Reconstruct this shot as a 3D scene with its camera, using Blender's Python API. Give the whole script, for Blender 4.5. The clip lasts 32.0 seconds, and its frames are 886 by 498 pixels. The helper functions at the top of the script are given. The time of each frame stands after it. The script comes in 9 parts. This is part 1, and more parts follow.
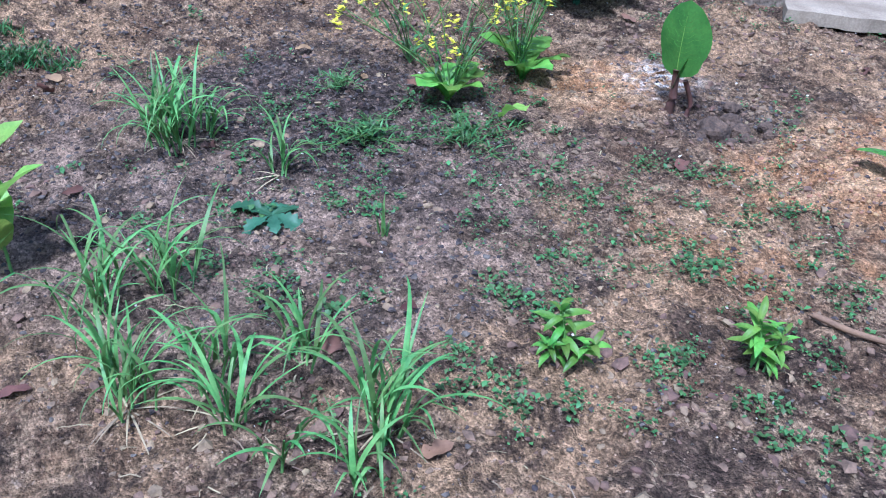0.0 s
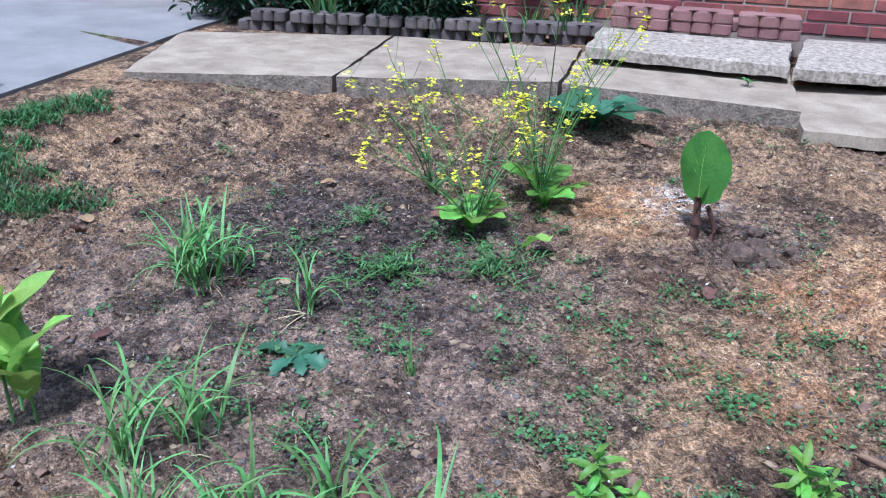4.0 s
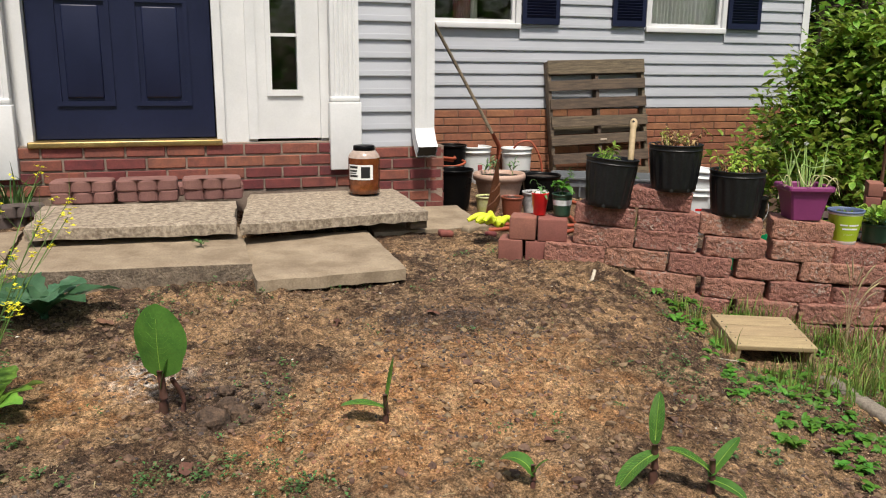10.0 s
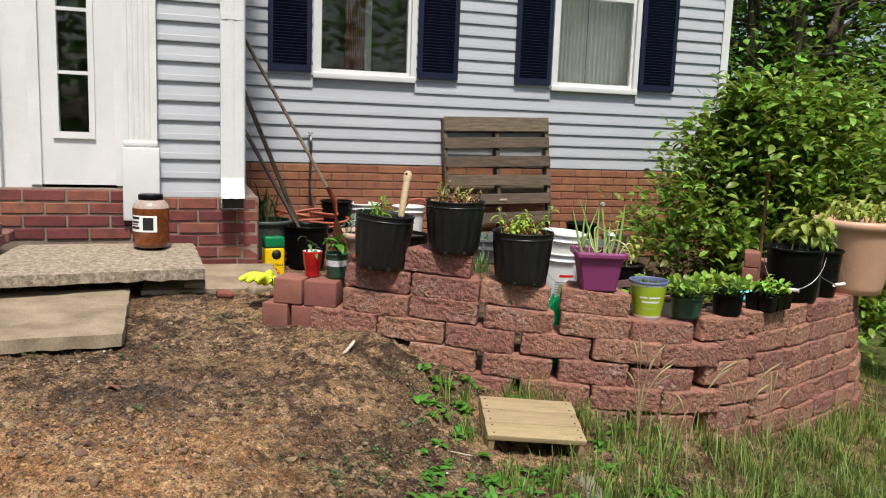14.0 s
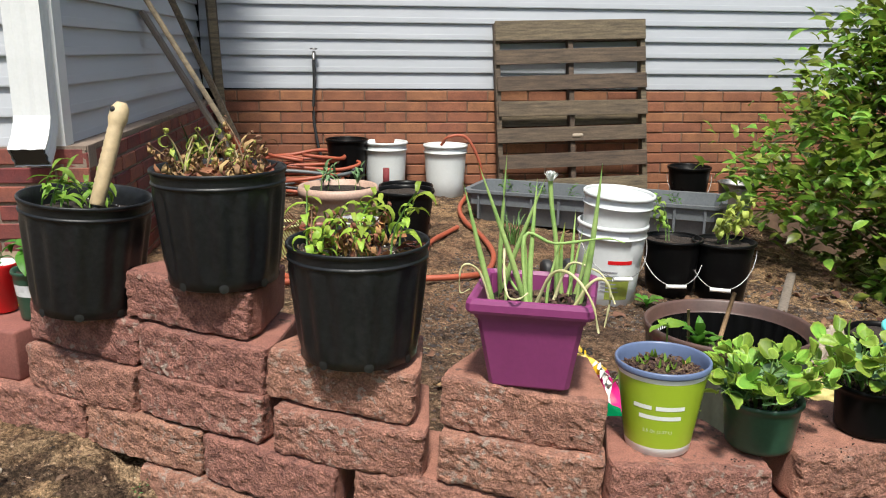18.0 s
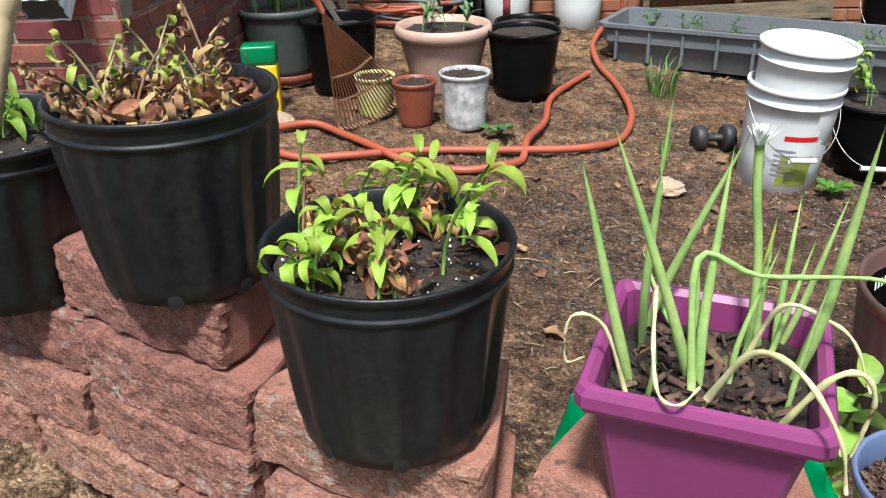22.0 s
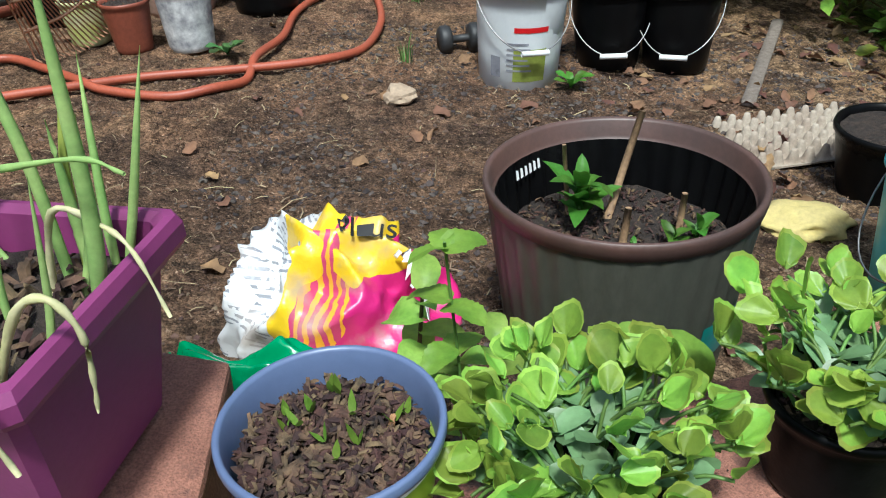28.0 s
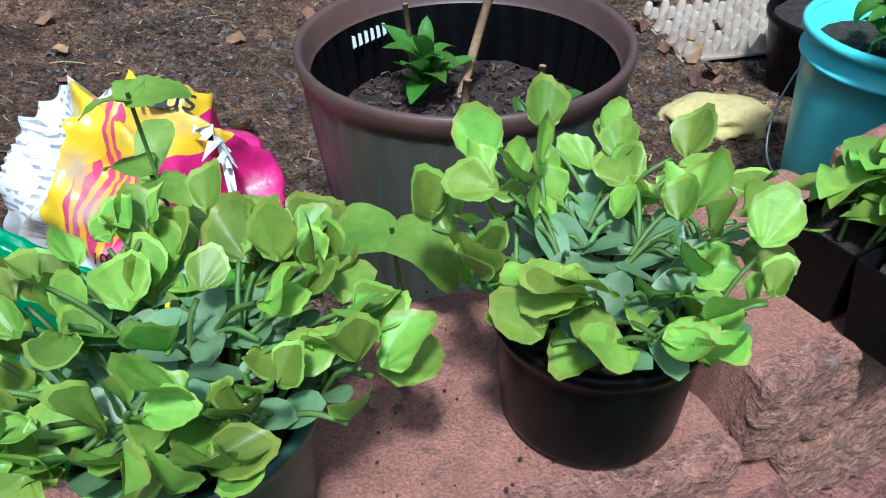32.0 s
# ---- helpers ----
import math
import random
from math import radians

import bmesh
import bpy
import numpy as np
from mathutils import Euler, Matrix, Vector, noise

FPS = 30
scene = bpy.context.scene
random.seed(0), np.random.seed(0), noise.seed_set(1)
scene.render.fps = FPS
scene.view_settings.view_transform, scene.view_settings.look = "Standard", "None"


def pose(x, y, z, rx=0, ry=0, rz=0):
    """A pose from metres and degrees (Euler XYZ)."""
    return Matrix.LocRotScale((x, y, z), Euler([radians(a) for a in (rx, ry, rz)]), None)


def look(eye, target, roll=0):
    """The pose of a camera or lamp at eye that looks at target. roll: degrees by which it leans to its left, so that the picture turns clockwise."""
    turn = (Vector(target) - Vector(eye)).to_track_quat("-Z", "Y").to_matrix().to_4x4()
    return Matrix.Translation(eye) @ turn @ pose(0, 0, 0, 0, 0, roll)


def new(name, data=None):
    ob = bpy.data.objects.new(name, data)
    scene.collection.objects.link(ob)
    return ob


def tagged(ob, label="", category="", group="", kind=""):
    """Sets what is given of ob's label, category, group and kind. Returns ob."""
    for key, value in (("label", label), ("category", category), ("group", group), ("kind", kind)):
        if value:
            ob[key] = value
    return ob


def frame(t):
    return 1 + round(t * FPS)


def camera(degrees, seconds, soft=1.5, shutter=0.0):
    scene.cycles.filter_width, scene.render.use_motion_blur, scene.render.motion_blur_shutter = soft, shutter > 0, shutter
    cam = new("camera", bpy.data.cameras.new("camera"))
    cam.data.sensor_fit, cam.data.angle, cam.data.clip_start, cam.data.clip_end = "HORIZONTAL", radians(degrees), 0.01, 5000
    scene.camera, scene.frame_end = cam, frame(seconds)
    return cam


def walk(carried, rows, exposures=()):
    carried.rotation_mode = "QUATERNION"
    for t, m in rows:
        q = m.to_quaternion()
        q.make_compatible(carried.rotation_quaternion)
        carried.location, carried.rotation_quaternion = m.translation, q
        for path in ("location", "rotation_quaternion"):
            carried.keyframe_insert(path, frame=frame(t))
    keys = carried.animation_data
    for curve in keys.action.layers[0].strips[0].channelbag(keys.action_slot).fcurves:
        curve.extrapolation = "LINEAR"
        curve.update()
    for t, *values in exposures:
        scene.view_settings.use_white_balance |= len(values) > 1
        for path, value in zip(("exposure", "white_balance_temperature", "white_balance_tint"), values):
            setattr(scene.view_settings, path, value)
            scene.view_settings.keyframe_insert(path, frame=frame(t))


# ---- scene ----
cam = camera(57.4, 32.0, soft=1.1)
PATH = [
    (0.0, -0.086, 0.263, 1.239, 32.47, -31.51, -3.38),
    (0.5, -0.099, 0.252, 1.243, 34.35, -31.24, -3.45),
    (1.0, -0.109, 0.244, 1.250, 35.45, -30.33, -2.93),
    (1.5, -0.116, 0.255, 1.275, 35.33, -27.66, -2.33),
    (2.0, -0.133, 0.285, 1.295, 34.76, -24.49, -2.37),
    (2.5, -0.138, 0.286, 1.294, 35.30, -23.42, -2.39),
    (4.5, -0.104, 0.300, 1.296, 30.66, -24.09, -0.74),
    (5.0, -0.082, 0.323, 1.291, 25.22, -23.14, -0.73),
    (5.5, -0.061, 0.331, 1.296, 20.47, -21.56, -0.37),
    (6.0, -0.050, 0.334, 1.307, 17.37, -19.53, -0.17),
    (6.5, -0.030, 0.335, 1.324, 13.78, -17.01, -0.33),
    (7.0, -0.011, 0.325, 1.336, 10.06, -15.24, -0.75),
    (7.5, 0.011, 0.338, 1.337, 7.30, -14.46, -0.90),
    (8.0, 0.019, 0.352, 1.344, 4.91, -13.88, -0.59),
    (8.5, 0.021, 0.357, 1.347, 3.35, -13.61, -0.34),
    (9.0, 0.021, 0.357, 1.347, 1.85, -13.44, -0.18),
    (9.5, 0.019, 0.362, 1.352, 0.14, -13.25, -0.07),
    (10.0, 0.021, 0.368, 1.354, -2.33, -12.67, -0.48),
    (10.5, 0.034, 0.393, 1.364, -4.31, -11.49, -1.83),
    (11.0, 0.119, 0.392, 1.380, -3.98, -9.74, -2.95),
    (11.5, 0.249, 0.354, 1.364, -3.76, -8.51, -3.31),
    (12.0, 0.355, 0.409, 1.357, -4.28, -8.16, -2.39),
    (12.5, 0.484, 0.544, 1.355, -7.62, -8.42, -1.00),
    (13.0, 0.652, 0.625, 1.323, -9.17, -8.45, -0.84),
    (13.5, 0.923, 0.702, 1.311, -3.89, -8.61, -2.63),
    (14.0, 1.104, 0.784, 1.299, -2.23, -8.38, -2.09),
    (14.5, 1.303, 0.985, 1.277, -2.47, -7.82, -1.12),
    (16.5, 1.788, 1.903, 1.239, 3.81, -10.16, -0.31),
    (17.0, 1.911, 2.173, 1.220, 5.91, -10.82, -0.38),
    (17.5, 1.960, 2.470, 1.210, 8.60, -12.22, -0.51),
    (18.0, 1.957, 2.767, 1.224, 8.73, -13.81, -0.52),
    (18.5, 2.001, 2.985, 1.223, 10.78, -14.50, -1.50),
    (19.0, 2.013, 3.124, 1.228, 15.19, -15.24, -1.11),
    (19.5, 1.920, 3.310, 1.245, 17.93, -16.97, -0.37),
    (20.0, 1.853, 3.421, 1.267, 18.72, -19.54, 0.12),
    (20.5, 1.861, 3.462, 1.266, 19.55, -23.45, 0.74),
    (21.0, 1.870, 3.468, 1.254, 19.61, -25.91, 0.85),
    (21.5, 1.867, 3.467, 1.252, 19.34, -26.84, 0.74),
    (22.0, 1.877, 3.475, 1.249, 17.74, -27.00, 1.33),
    (22.5, 1.898, 3.485, 1.244, 15.83, -27.34, 1.67),
    (23.0, 1.919, 3.494, 1.239, 13.69, -28.03, 2.01),
    (23.5, 1.947, 3.508, 1.241, 11.39, -28.54, 2.43),
    (24.0, 1.970, 3.518, 1.234, 8.81, -28.94, 2.63),
    (24.5, 1.992, 3.534, 1.229, 6.50, -29.37, 2.81),
    (25.0, 2.003, 3.544, 1.227, 4.63, -29.60, 3.10),
    (25.5, 2.017, 3.557, 1.223, 2.07, -29.78, 3.57),
    (27.5, 2.257, 3.673, 1.139, 7.57, -30.53, 2.76),
    (28.0, 2.301, 3.753, 1.106, 7.48, -32.15, 2.82),
    (28.5, 2.328, 3.795, 1.062, 7.38, -35.33, 2.35),
    (29.0, 2.363, 3.760, 1.040, 9.22, -36.20, 1.30),
    (29.5, 2.408, 3.747, 1.020, 10.59, -35.42, 0.65),
    (30.0, 2.432, 3.763, 1.017, 10.35, -35.17, 0.76),
    (30.5, 2.443, 3.775, 1.004, 10.45, -35.74, 1.69),
    (31.0, 2.475, 3.798, 1.000, 9.67, -36.34, 2.34),
    (31.5, 2.497, 3.859, 0.985, 8.43, -36.83, 1.65),
    (32.0, 2.512, 3.929, 0.955, 7.44, -38.40, 1.09),
]
walk(cam, [(t, pose(x, y, z, 90 + pitch, roll, yaw)) for t, x, y, z, yaw, pitch, roll in PATH],
     exposures=[(0.0, 1.10, 4460, 13), (2.0, 1.06, 4600, 13), (4.5, 1.02, 4800, 11), (6.0, 0.80, 5500, 4), (7.5, 0.64, 6500, 6), (9.0, 0.53, 6800, 9), (14.0, 0.57, 6600, 8), (17.0, 0.74, 6500, 5), (22.0, 1.06, 6000, 5), (25.5, 1.0, 5700, 5), (28.0, 0.68, 5650, 0), (31.0, 0.69, 5450, 3), (32.0, 0.70, 5000, 3)])

# ---- world and sun ----
SUN_EL, SUN_AZ = 63.0, 172.0
world = bpy.data.worlds.new("sky")
scene.world = world
world.use_nodes = True
wn = world.node_tree
sky = wn.nodes.new("ShaderNodeTexSky")
sky.sky_type, sky.sun_disc = "NISHITA", False
sky.sun_elevation, sky.sun_rotation = radians(SUN_EL), radians(SUN_AZ)
sky.air_density, sky.dust_density, sky.ozone_density = 1.0, 3.0, 0.6
wn.links.new(sky.outputs[0], wn.nodes["Background"].inputs[0])
wn.nodes["Background"].inputs[1].default_value = 0.095
sun = new("sun", bpy.data.lights.new("sun", "SUN"))
sun.data.energy, sun.data.angle, sun.data.color = 3.3, radians(7), (1.0, 0.95, 0.88)
az, el = radians(SUN_AZ), radians(SUN_EL)
sun.matrix_world = look((8 * math.sin(az) * math.cos(el), 8 * math.cos(az) * math.cos(el), 8 * math.sin(el) + 2), (0, 0, 2))


# ---- mesh tools ----
class Geo:
    """Vertices and faces gathered for one mesh."""

    def __init__(self):
        self.v, self.f = [], []

    def add(self, verts, faces, m=None):
        n = len(self.v)
        self.v += [tuple(m @ Vector(p)) for p in verts] if m is not None else [tuple(p) for p in verts]
        self.f += [tuple(n + i for i in face) for face in faces]
        return self

    def mesh(self, name, smooth=True):
        me = bpy.data.meshes.new(name)
        me.from_pydata(self.v, [], self.f)
        if smooth:
            me.polygons.foreach_set("use_smooth", [True] * len(me.polygons))
        me.update()
        return me


def part(name, geo, material, parent=None, label="", smooth=True, m=None):
    """One mesh object under a thing, or at top level."""
    me = geo.mesh(name, smooth) if isinstance(geo, Geo) else geo
    if material is not None and not me.materials:
        me.materials.append(material)
    ob = new(name, me)
    if m is not None:
        ob.matrix_basis = m
    if parent is not None:
        ob.parent = parent
    return tagged(ob, label)


def thing(name, x, y, z, rz=0, label="", category="", group="", rx=0, ry=0):
    ob = new(name)
    ob.empty_display_size = 0.05
    ob.matrix_basis = pose(x, y, z, rx, ry, rz)
    return tagged(ob, label, category, group)


def bevel_box(sx, sy, sz, b=0.004, seg=2, z0=True):
    """A rounded box, its base at z 0 (or centred)."""
    bm = bmesh.new()
    bmesh.ops.create_cube(bm, size=1.0, matrix=Matrix.Translation((0, 0, sz / 2 if z0 else 0)) @ Matrix.Diagonal((sx, sy, sz, 1)))
    if b:
        bmesh.ops.bevel(bm, geom=bm.edges[:], offset=b, segments=seg, profile=0.6, affect="EDGES")
    return from_bm(bm)


def from_bm(bm):
    g = Geo()
    bm.verts.index_update()
    g.v = [tuple(v.co) for v in bm.verts]
    g.f = [tuple(v.index for v in f.verts) for f in bm.faces]
    bm.free()
    return g


def boxes(items):
    """One mesh from boxes (x0, y0, z0, x1, y1, z1)."""
    g = Geo()
    for x0, y0, z0, x1, y1, z1 in items:
        g.add([(x0, y0, z0), (x1, y0, z0), (x1, y1, z0), (x0, y1, z0), (x0, y0, z1), (x1, y0, z1), (x1, y1, z1), (x0, y1, z1)],
              [(3, 2, 1, 0), (4, 5, 6, 7), (0, 1, 5, 4), (1, 2, 6, 5), (2, 3, 7, 6), (3, 0, 4, 7)])
    return g


def rough_box(sx, sy, sz, amp, seed, cell=0.03, front_only=False, rnd=0.012):
    """A stone-like block: rounded box with a grid on each face, broken by noise. front_only: only the -y face is split."""
    bm = bmesh.new()
    bmesh.ops.create_cube(bm, size=1.0)
    for axis, size in enumerate((sx, sy, sz)):
        along = [e for e in bm.edges if abs((e.verts[0].co - e.verts[1].co)[axis]) > 1e-5]
        bmesh.ops.subdivide_edges(bm, edges=along, cuts=max(1, int(size / cell)), use_grid_fill=True)
    for v in bm.verts:
        p = Vector((v.co.x * sx, v.co.y * sy, v.co.z * sz))
        q = Vector([max(-h + rnd, min(h - rnd, c)) for c, h in zip(p, (sx / 2, sy / 2, sz / 2))])
        d = p - q
        if d.length > 1e-6:
            p = q + d.normalized() * min(d.length, rnd)
        w = 1.0
        if front_only:
            w = max(0.06, min(1.0, (-p.y / (sy / 2) - 0.72) / 0.2))
        o = Vector((seed * 7.1, seed * 3.3, seed * 1.7))
        k = noise.noise_vector(p * 11 + o) * 0.42 + noise.noise_vector(p * 38 + o) * 0.26 + noise.noise_vector(p * 80 + o) * 0.44
        v.co = p + k * amp * w
    return from_bm(bm)


def lathe(profile, n=40, wob=0.0, flute=None, base=False):
    """A turned form from (radius, height) pairs. flute: (count, depth, z0, z1)."""
    g = Geo()
    verts, faces = [], []
    for r, z in profile:
        for i in range(n):
            a = 2 * math.pi * i / n
            rr = r
            if flute and flute[2] <= z <= flute[3]:
                rr = r + flute[1] * math.cos(flute[0] * a)
            verts.append((rr * math.cos(a), rr * math.sin(a), z + wob * math.sin(2 * a + r * 9)))
    for j in range(len(profile) - 1):
        for i in range(n):
            k = (i + 1) % n
            faces.append((j * n + i, j * n + k, (j + 1) * n + k, (j + 1) * n + i))
    if base:
        faces.append(tuple(range(n - 1, -1, -1)))
    return g.add(verts, faces)


def tube(points, radii, n=8, cap=True):
    g = Geo()
    pts = [Vector(p) for p in points]
    if not hasattr(radii, "__len__"):
        radii = [radii] * len(pts)
    verts, faces = [], []
    up = Vector((0, 0, 1))
    for i, p in enumerate(pts):
        d = (pts[min(i + 1, len(pts) - 1)] - pts[max(i - 1, 0)]).normalized()
        a = d.cross(up)
        a = a.normalized() if a.length > 0.05 else d.cross(Vector((1, 0, 0))).normalized()
        b = d.cross(a)
        for k in range(n):
            t = 2 * math.pi * k / n
            verts.append(p + radii[i] * (math.cos(t) * a + math.sin(t) * b))
    for i in range(len(pts) - 1):
        for k in range(n):
            l = (k + 1) % n
            faces.append((i * n + k, i * n + l, (i + 1) * n + l, (i + 1) * n + k))
    if cap:
        faces += [tuple(range(n)), tuple(range(len(pts) * n - 1, (len(pts) - 1) * n - 1, -1))]
    return g.add(verts, faces)


def smooth_line(points, per=8):
    """A Catmull-Rom line through points."""
    p = [Vector(q) for q in points]
    p = [2 * p[0] - p[1], *p, 2 * p[-1] - p[-2]]
    out = []
    for i in range(1, len(p) - 2):
        for k in range(per):
            t = k / per
            out.append(0.5 * (2 * p[i] + (p[i + 1] - p[i - 1]) * t + (2 * p[i - 1] - 5 * p[i] + 4 * p[i + 1] - p[i + 2]) * t * t
                              + (3 * p[i] - p[i - 1] - 3 * p[i + 1] + p[i + 2]) * t ** 3))
    return out + [p[-2]]


def leaf(length, width, bend=0.4, fold=0.25, seg=5, tip=0.9, base=0.35, wave=0.0, lobes=0, rnd=None):
    """A leaf along +x that droops, folded along its rib; tip: how pointed; base: where it is widest."""
    g = Geo()
    verts, faces = [], []
    ang = rnd.uniform(-0.1, 0.1) if rnd else 0.0
    x = z = 0.0
    for i in range(seg + 1):
        t = i / seg
        w = width * 0.5 * (math.sin(math.pi * min(1, t ** (math.log(0.5) / math.log(base)))) ** tip if 0 < t < 1 else 0.02)
        if lobes and 0 < t < 1:
            w *= 1 - 0.45 * (i % 2)
        s = wave * math.sin(i * 2.1)
        verts += [(x, -w, z + w * fold + s * w), (x, 0, z), (x, w, z + w * fold - s * w)]
        if i < seg:
            x += length / seg * math.cos(ang)
            z += length / seg * math.sin(ang)
            ang -= bend / seg * 2
    for i in range(seg):
        a = i * 3
        faces += [(a, a + 3, a + 4, a + 1), (a + 1, a + 4, a + 5, a + 2)]
    return g.add(verts, faces)


def turned(x, y, z, yaw, pitch=0, roll=0, s=1.0):
    """A matrix for a leaf: its +x goes out at yaw and rises at pitch (degrees)."""
    return Matrix.Translation((x, y, z)) @ Euler((0, 0, radians(yaw))).to_matrix().to_4x4() @ Euler((0, -radians(pitch), 0)).to_matrix().to_4x4() @ Euler((radians(roll), 0, 0)).to_matrix().to_4x4() @ Matrix.Scale(s, 4)


# ---- materials ----
def rgb(c):
    return (c[0], c[1], c[2], 1)


def mat(name, col, rough=0.6, col2=None, scale=6.0, fine=60.0, bump=0.15, metal=0.0, spec=0.5, speck=0.15, rand=0.0, island=0.0,
        stretch=(1, 1, 1), clear=0.0, bdist=0.004, see=0.0, scuff=None):
    """A plain procedural surface: two scales of noise between two colours, fine relief, chance by object or by island."""
    m = bpy.data.materials.new(name)
    m.use_nodes = True
    nt = m.node_tree
    n, l = nt.nodes, nt.links
    b = n["Principled BSDF"]
    col2 = col2 or tuple(c * 0.6 for c in col)
    tc, info, add, mp = n.new("ShaderNodeTexCoord"), n.new("ShaderNodeObjectInfo"), n.new("ShaderNodeVectorMath"), n.new("ShaderNodeMapping")
    mul = n.new("ShaderNodeMath")
    mul.operation, mul.inputs[1].default_value = "MULTIPLY", 37.0
    l.new(info.outputs["Random"], mul.inputs[0])
    l.new(tc.outputs["Object"], add.inputs[0])
    l.new(mul.outputs[0], add.inputs[1])
    l.new(add.outputs[0], mp.inputs["Vector"])
    mp.inputs["Scale"].default_value = stretch
    big, small = n.new("ShaderNodeTexNoise"), n.new("ShaderNodeTexNoise")
    for tex, s in ((big, scale), (small, fine)):
        tex.inputs["Scale"].default_value, tex.inputs["Detail"].default_value, tex.inputs["Roughness"].default_value = s, 5, 0.62
        l.new(mp.outputs[0], tex.inputs["Vector"])
    ramp = n.new("ShaderNodeMapRange")
    ramp.inputs["From Min"].default_value, ramp.inputs["From Max"].default_value = 0.32, 0.68
    l.new(big.outputs["Fac"], ramp.inputs["Value"])
    mix = n.new("ShaderNodeMix")
    mix.data_type = "RGBA"
    mix.inputs["A"].default_value, mix.inputs["B"].default_value = rgb(col2), rgb(col)
    l.new(ramp.outputs[0], mix.inputs["Factor"])
    hsv = n.new("ShaderNodeHueSaturation")
    l.new(mix.outputs["Result"], hsv.inputs["Color"])
    val = n.new("ShaderNodeMapRange")
    val.inputs["From Min"].default_value, val.inputs["From Max"].default_value = 0.3, 0.7
    val.inputs["To Min"].default_value, val.inputs["To Max"].default_value = 1 - speck, 1 + speck
    l.new(small.outputs["Fac"], val.inputs["Value"])
    last = val.outputs[0]
    for amount, source in ((rand, info.outputs["Random"]), (island, None)):
        if amount:
            if source is None:
                source = n.new("ShaderNodeNewGeometry").outputs["Random Per Island"]
            r = n.new("ShaderNodeMapRange")
            r.inputs["To Min"].default_value, r.inputs["To Max"].default_value = 1 - amount, 1 + amount
            l.new(source, r.inputs["Value"])
            p = n.new("ShaderNodeMath")
            p.operation = "MULTIPLY"
            l.new(last, p.inputs[0])
            l.new(r.outputs[0], p.inputs[1])
            last = p.outputs[0]
            h = n.new("ShaderNodeMapRange")
            h.inputs["To Min"].default_value, h.inputs["To Max"].default_value = 0.5 - amount * 0.06, 0.5 + amount * 0.06
            l.new(source, h.inputs["Value"])
            l.new(h.outputs[0], hsv.inputs["Hue"])
    l.new(last, hsv.inputs["Value"])
    out = hsv.outputs[0]
    if scuff:
        marks = []
        for s, lo, hi in ((70, 0.54, 0.62), (7, 0.5, 0.62)):
            tex, rg = n.new("ShaderNodeTexNoise"), n.new("ShaderNodeMapRange")
            tex.inputs["Scale"].default_value, tex.inputs["Detail"].default_value = s, 6
            rg.inputs["From Min"].default_value, rg.inputs["From Max"].default_value = lo, hi
            l.new(add.outputs[0], tex.inputs["Vector"])
            l.new(tex.outputs["Fac"], rg.inputs["Value"])
            marks.append(rg.outputs[0])
        both, over = n.new("ShaderNodeMath"), n.new("ShaderNodeMix")
        both.operation, over.data_type = "MULTIPLY", "RGBA"
        l.new(marks[0], both.inputs[0])
        l.new(marks[1], both.inputs[1])
        l.new(both.outputs[0], over.inputs["Factor"])
        l.new(out, over.inputs["A"])
        over.inputs["B"].default_value = rgb(scuff)
        out = over.outputs["Result"]
    l.new(out, b.inputs["Base Color"])
    rr = n.new("ShaderNodeMapRange")
    rr.inputs["To Min"].default_value, rr.inputs["To Max"].default_value = max(0.03, rough - 0.12), min(1, rough + 0.12)
    l.new(big.outputs["Fac"], rr.inputs["Value"])
    l.new(rr.outputs[0], b.inputs["Roughness"])
    b.inputs["Metallic"].default_value, b.inputs["Specular IOR Level"].default_value = metal, spec
    if clear:
        b.inputs["Coat Weight"].default_value = clear
    if bump:
        bp = n.new("ShaderNodeBump")
        bp.inputs["Strength"].default_value, bp.inputs["Distance"].default_value = bump, bdist
        l.new(small.outputs["Fac"], bp.inputs["Height"])
        l.new(bp.outputs[0], b.inputs["Normal"])
    if see:
        tr = n.new("ShaderNodeBsdfTranslucent")
        l.new(hsv.outputs[0], tr.inputs["Color"])
        ms = n.new("ShaderNodeMixShader")
        ms.inputs[0].default_value = see
        l.new(b.outputs[0], ms.inputs[1])
        l.new(tr.outputs[0], ms.inputs[2])
        l.new(ms.outputs[0], n["Material Output"].inputs["Surface"])
    return m


def green(name, col, col2, see=0.35, rough=0.5, rand=0.1, island=0.3):
    return mat(name, col, rough, col2, scale=18, fine=140, bump=0.12, speck=0.12, rand=rand, island=island, see=see, spec=0.4)


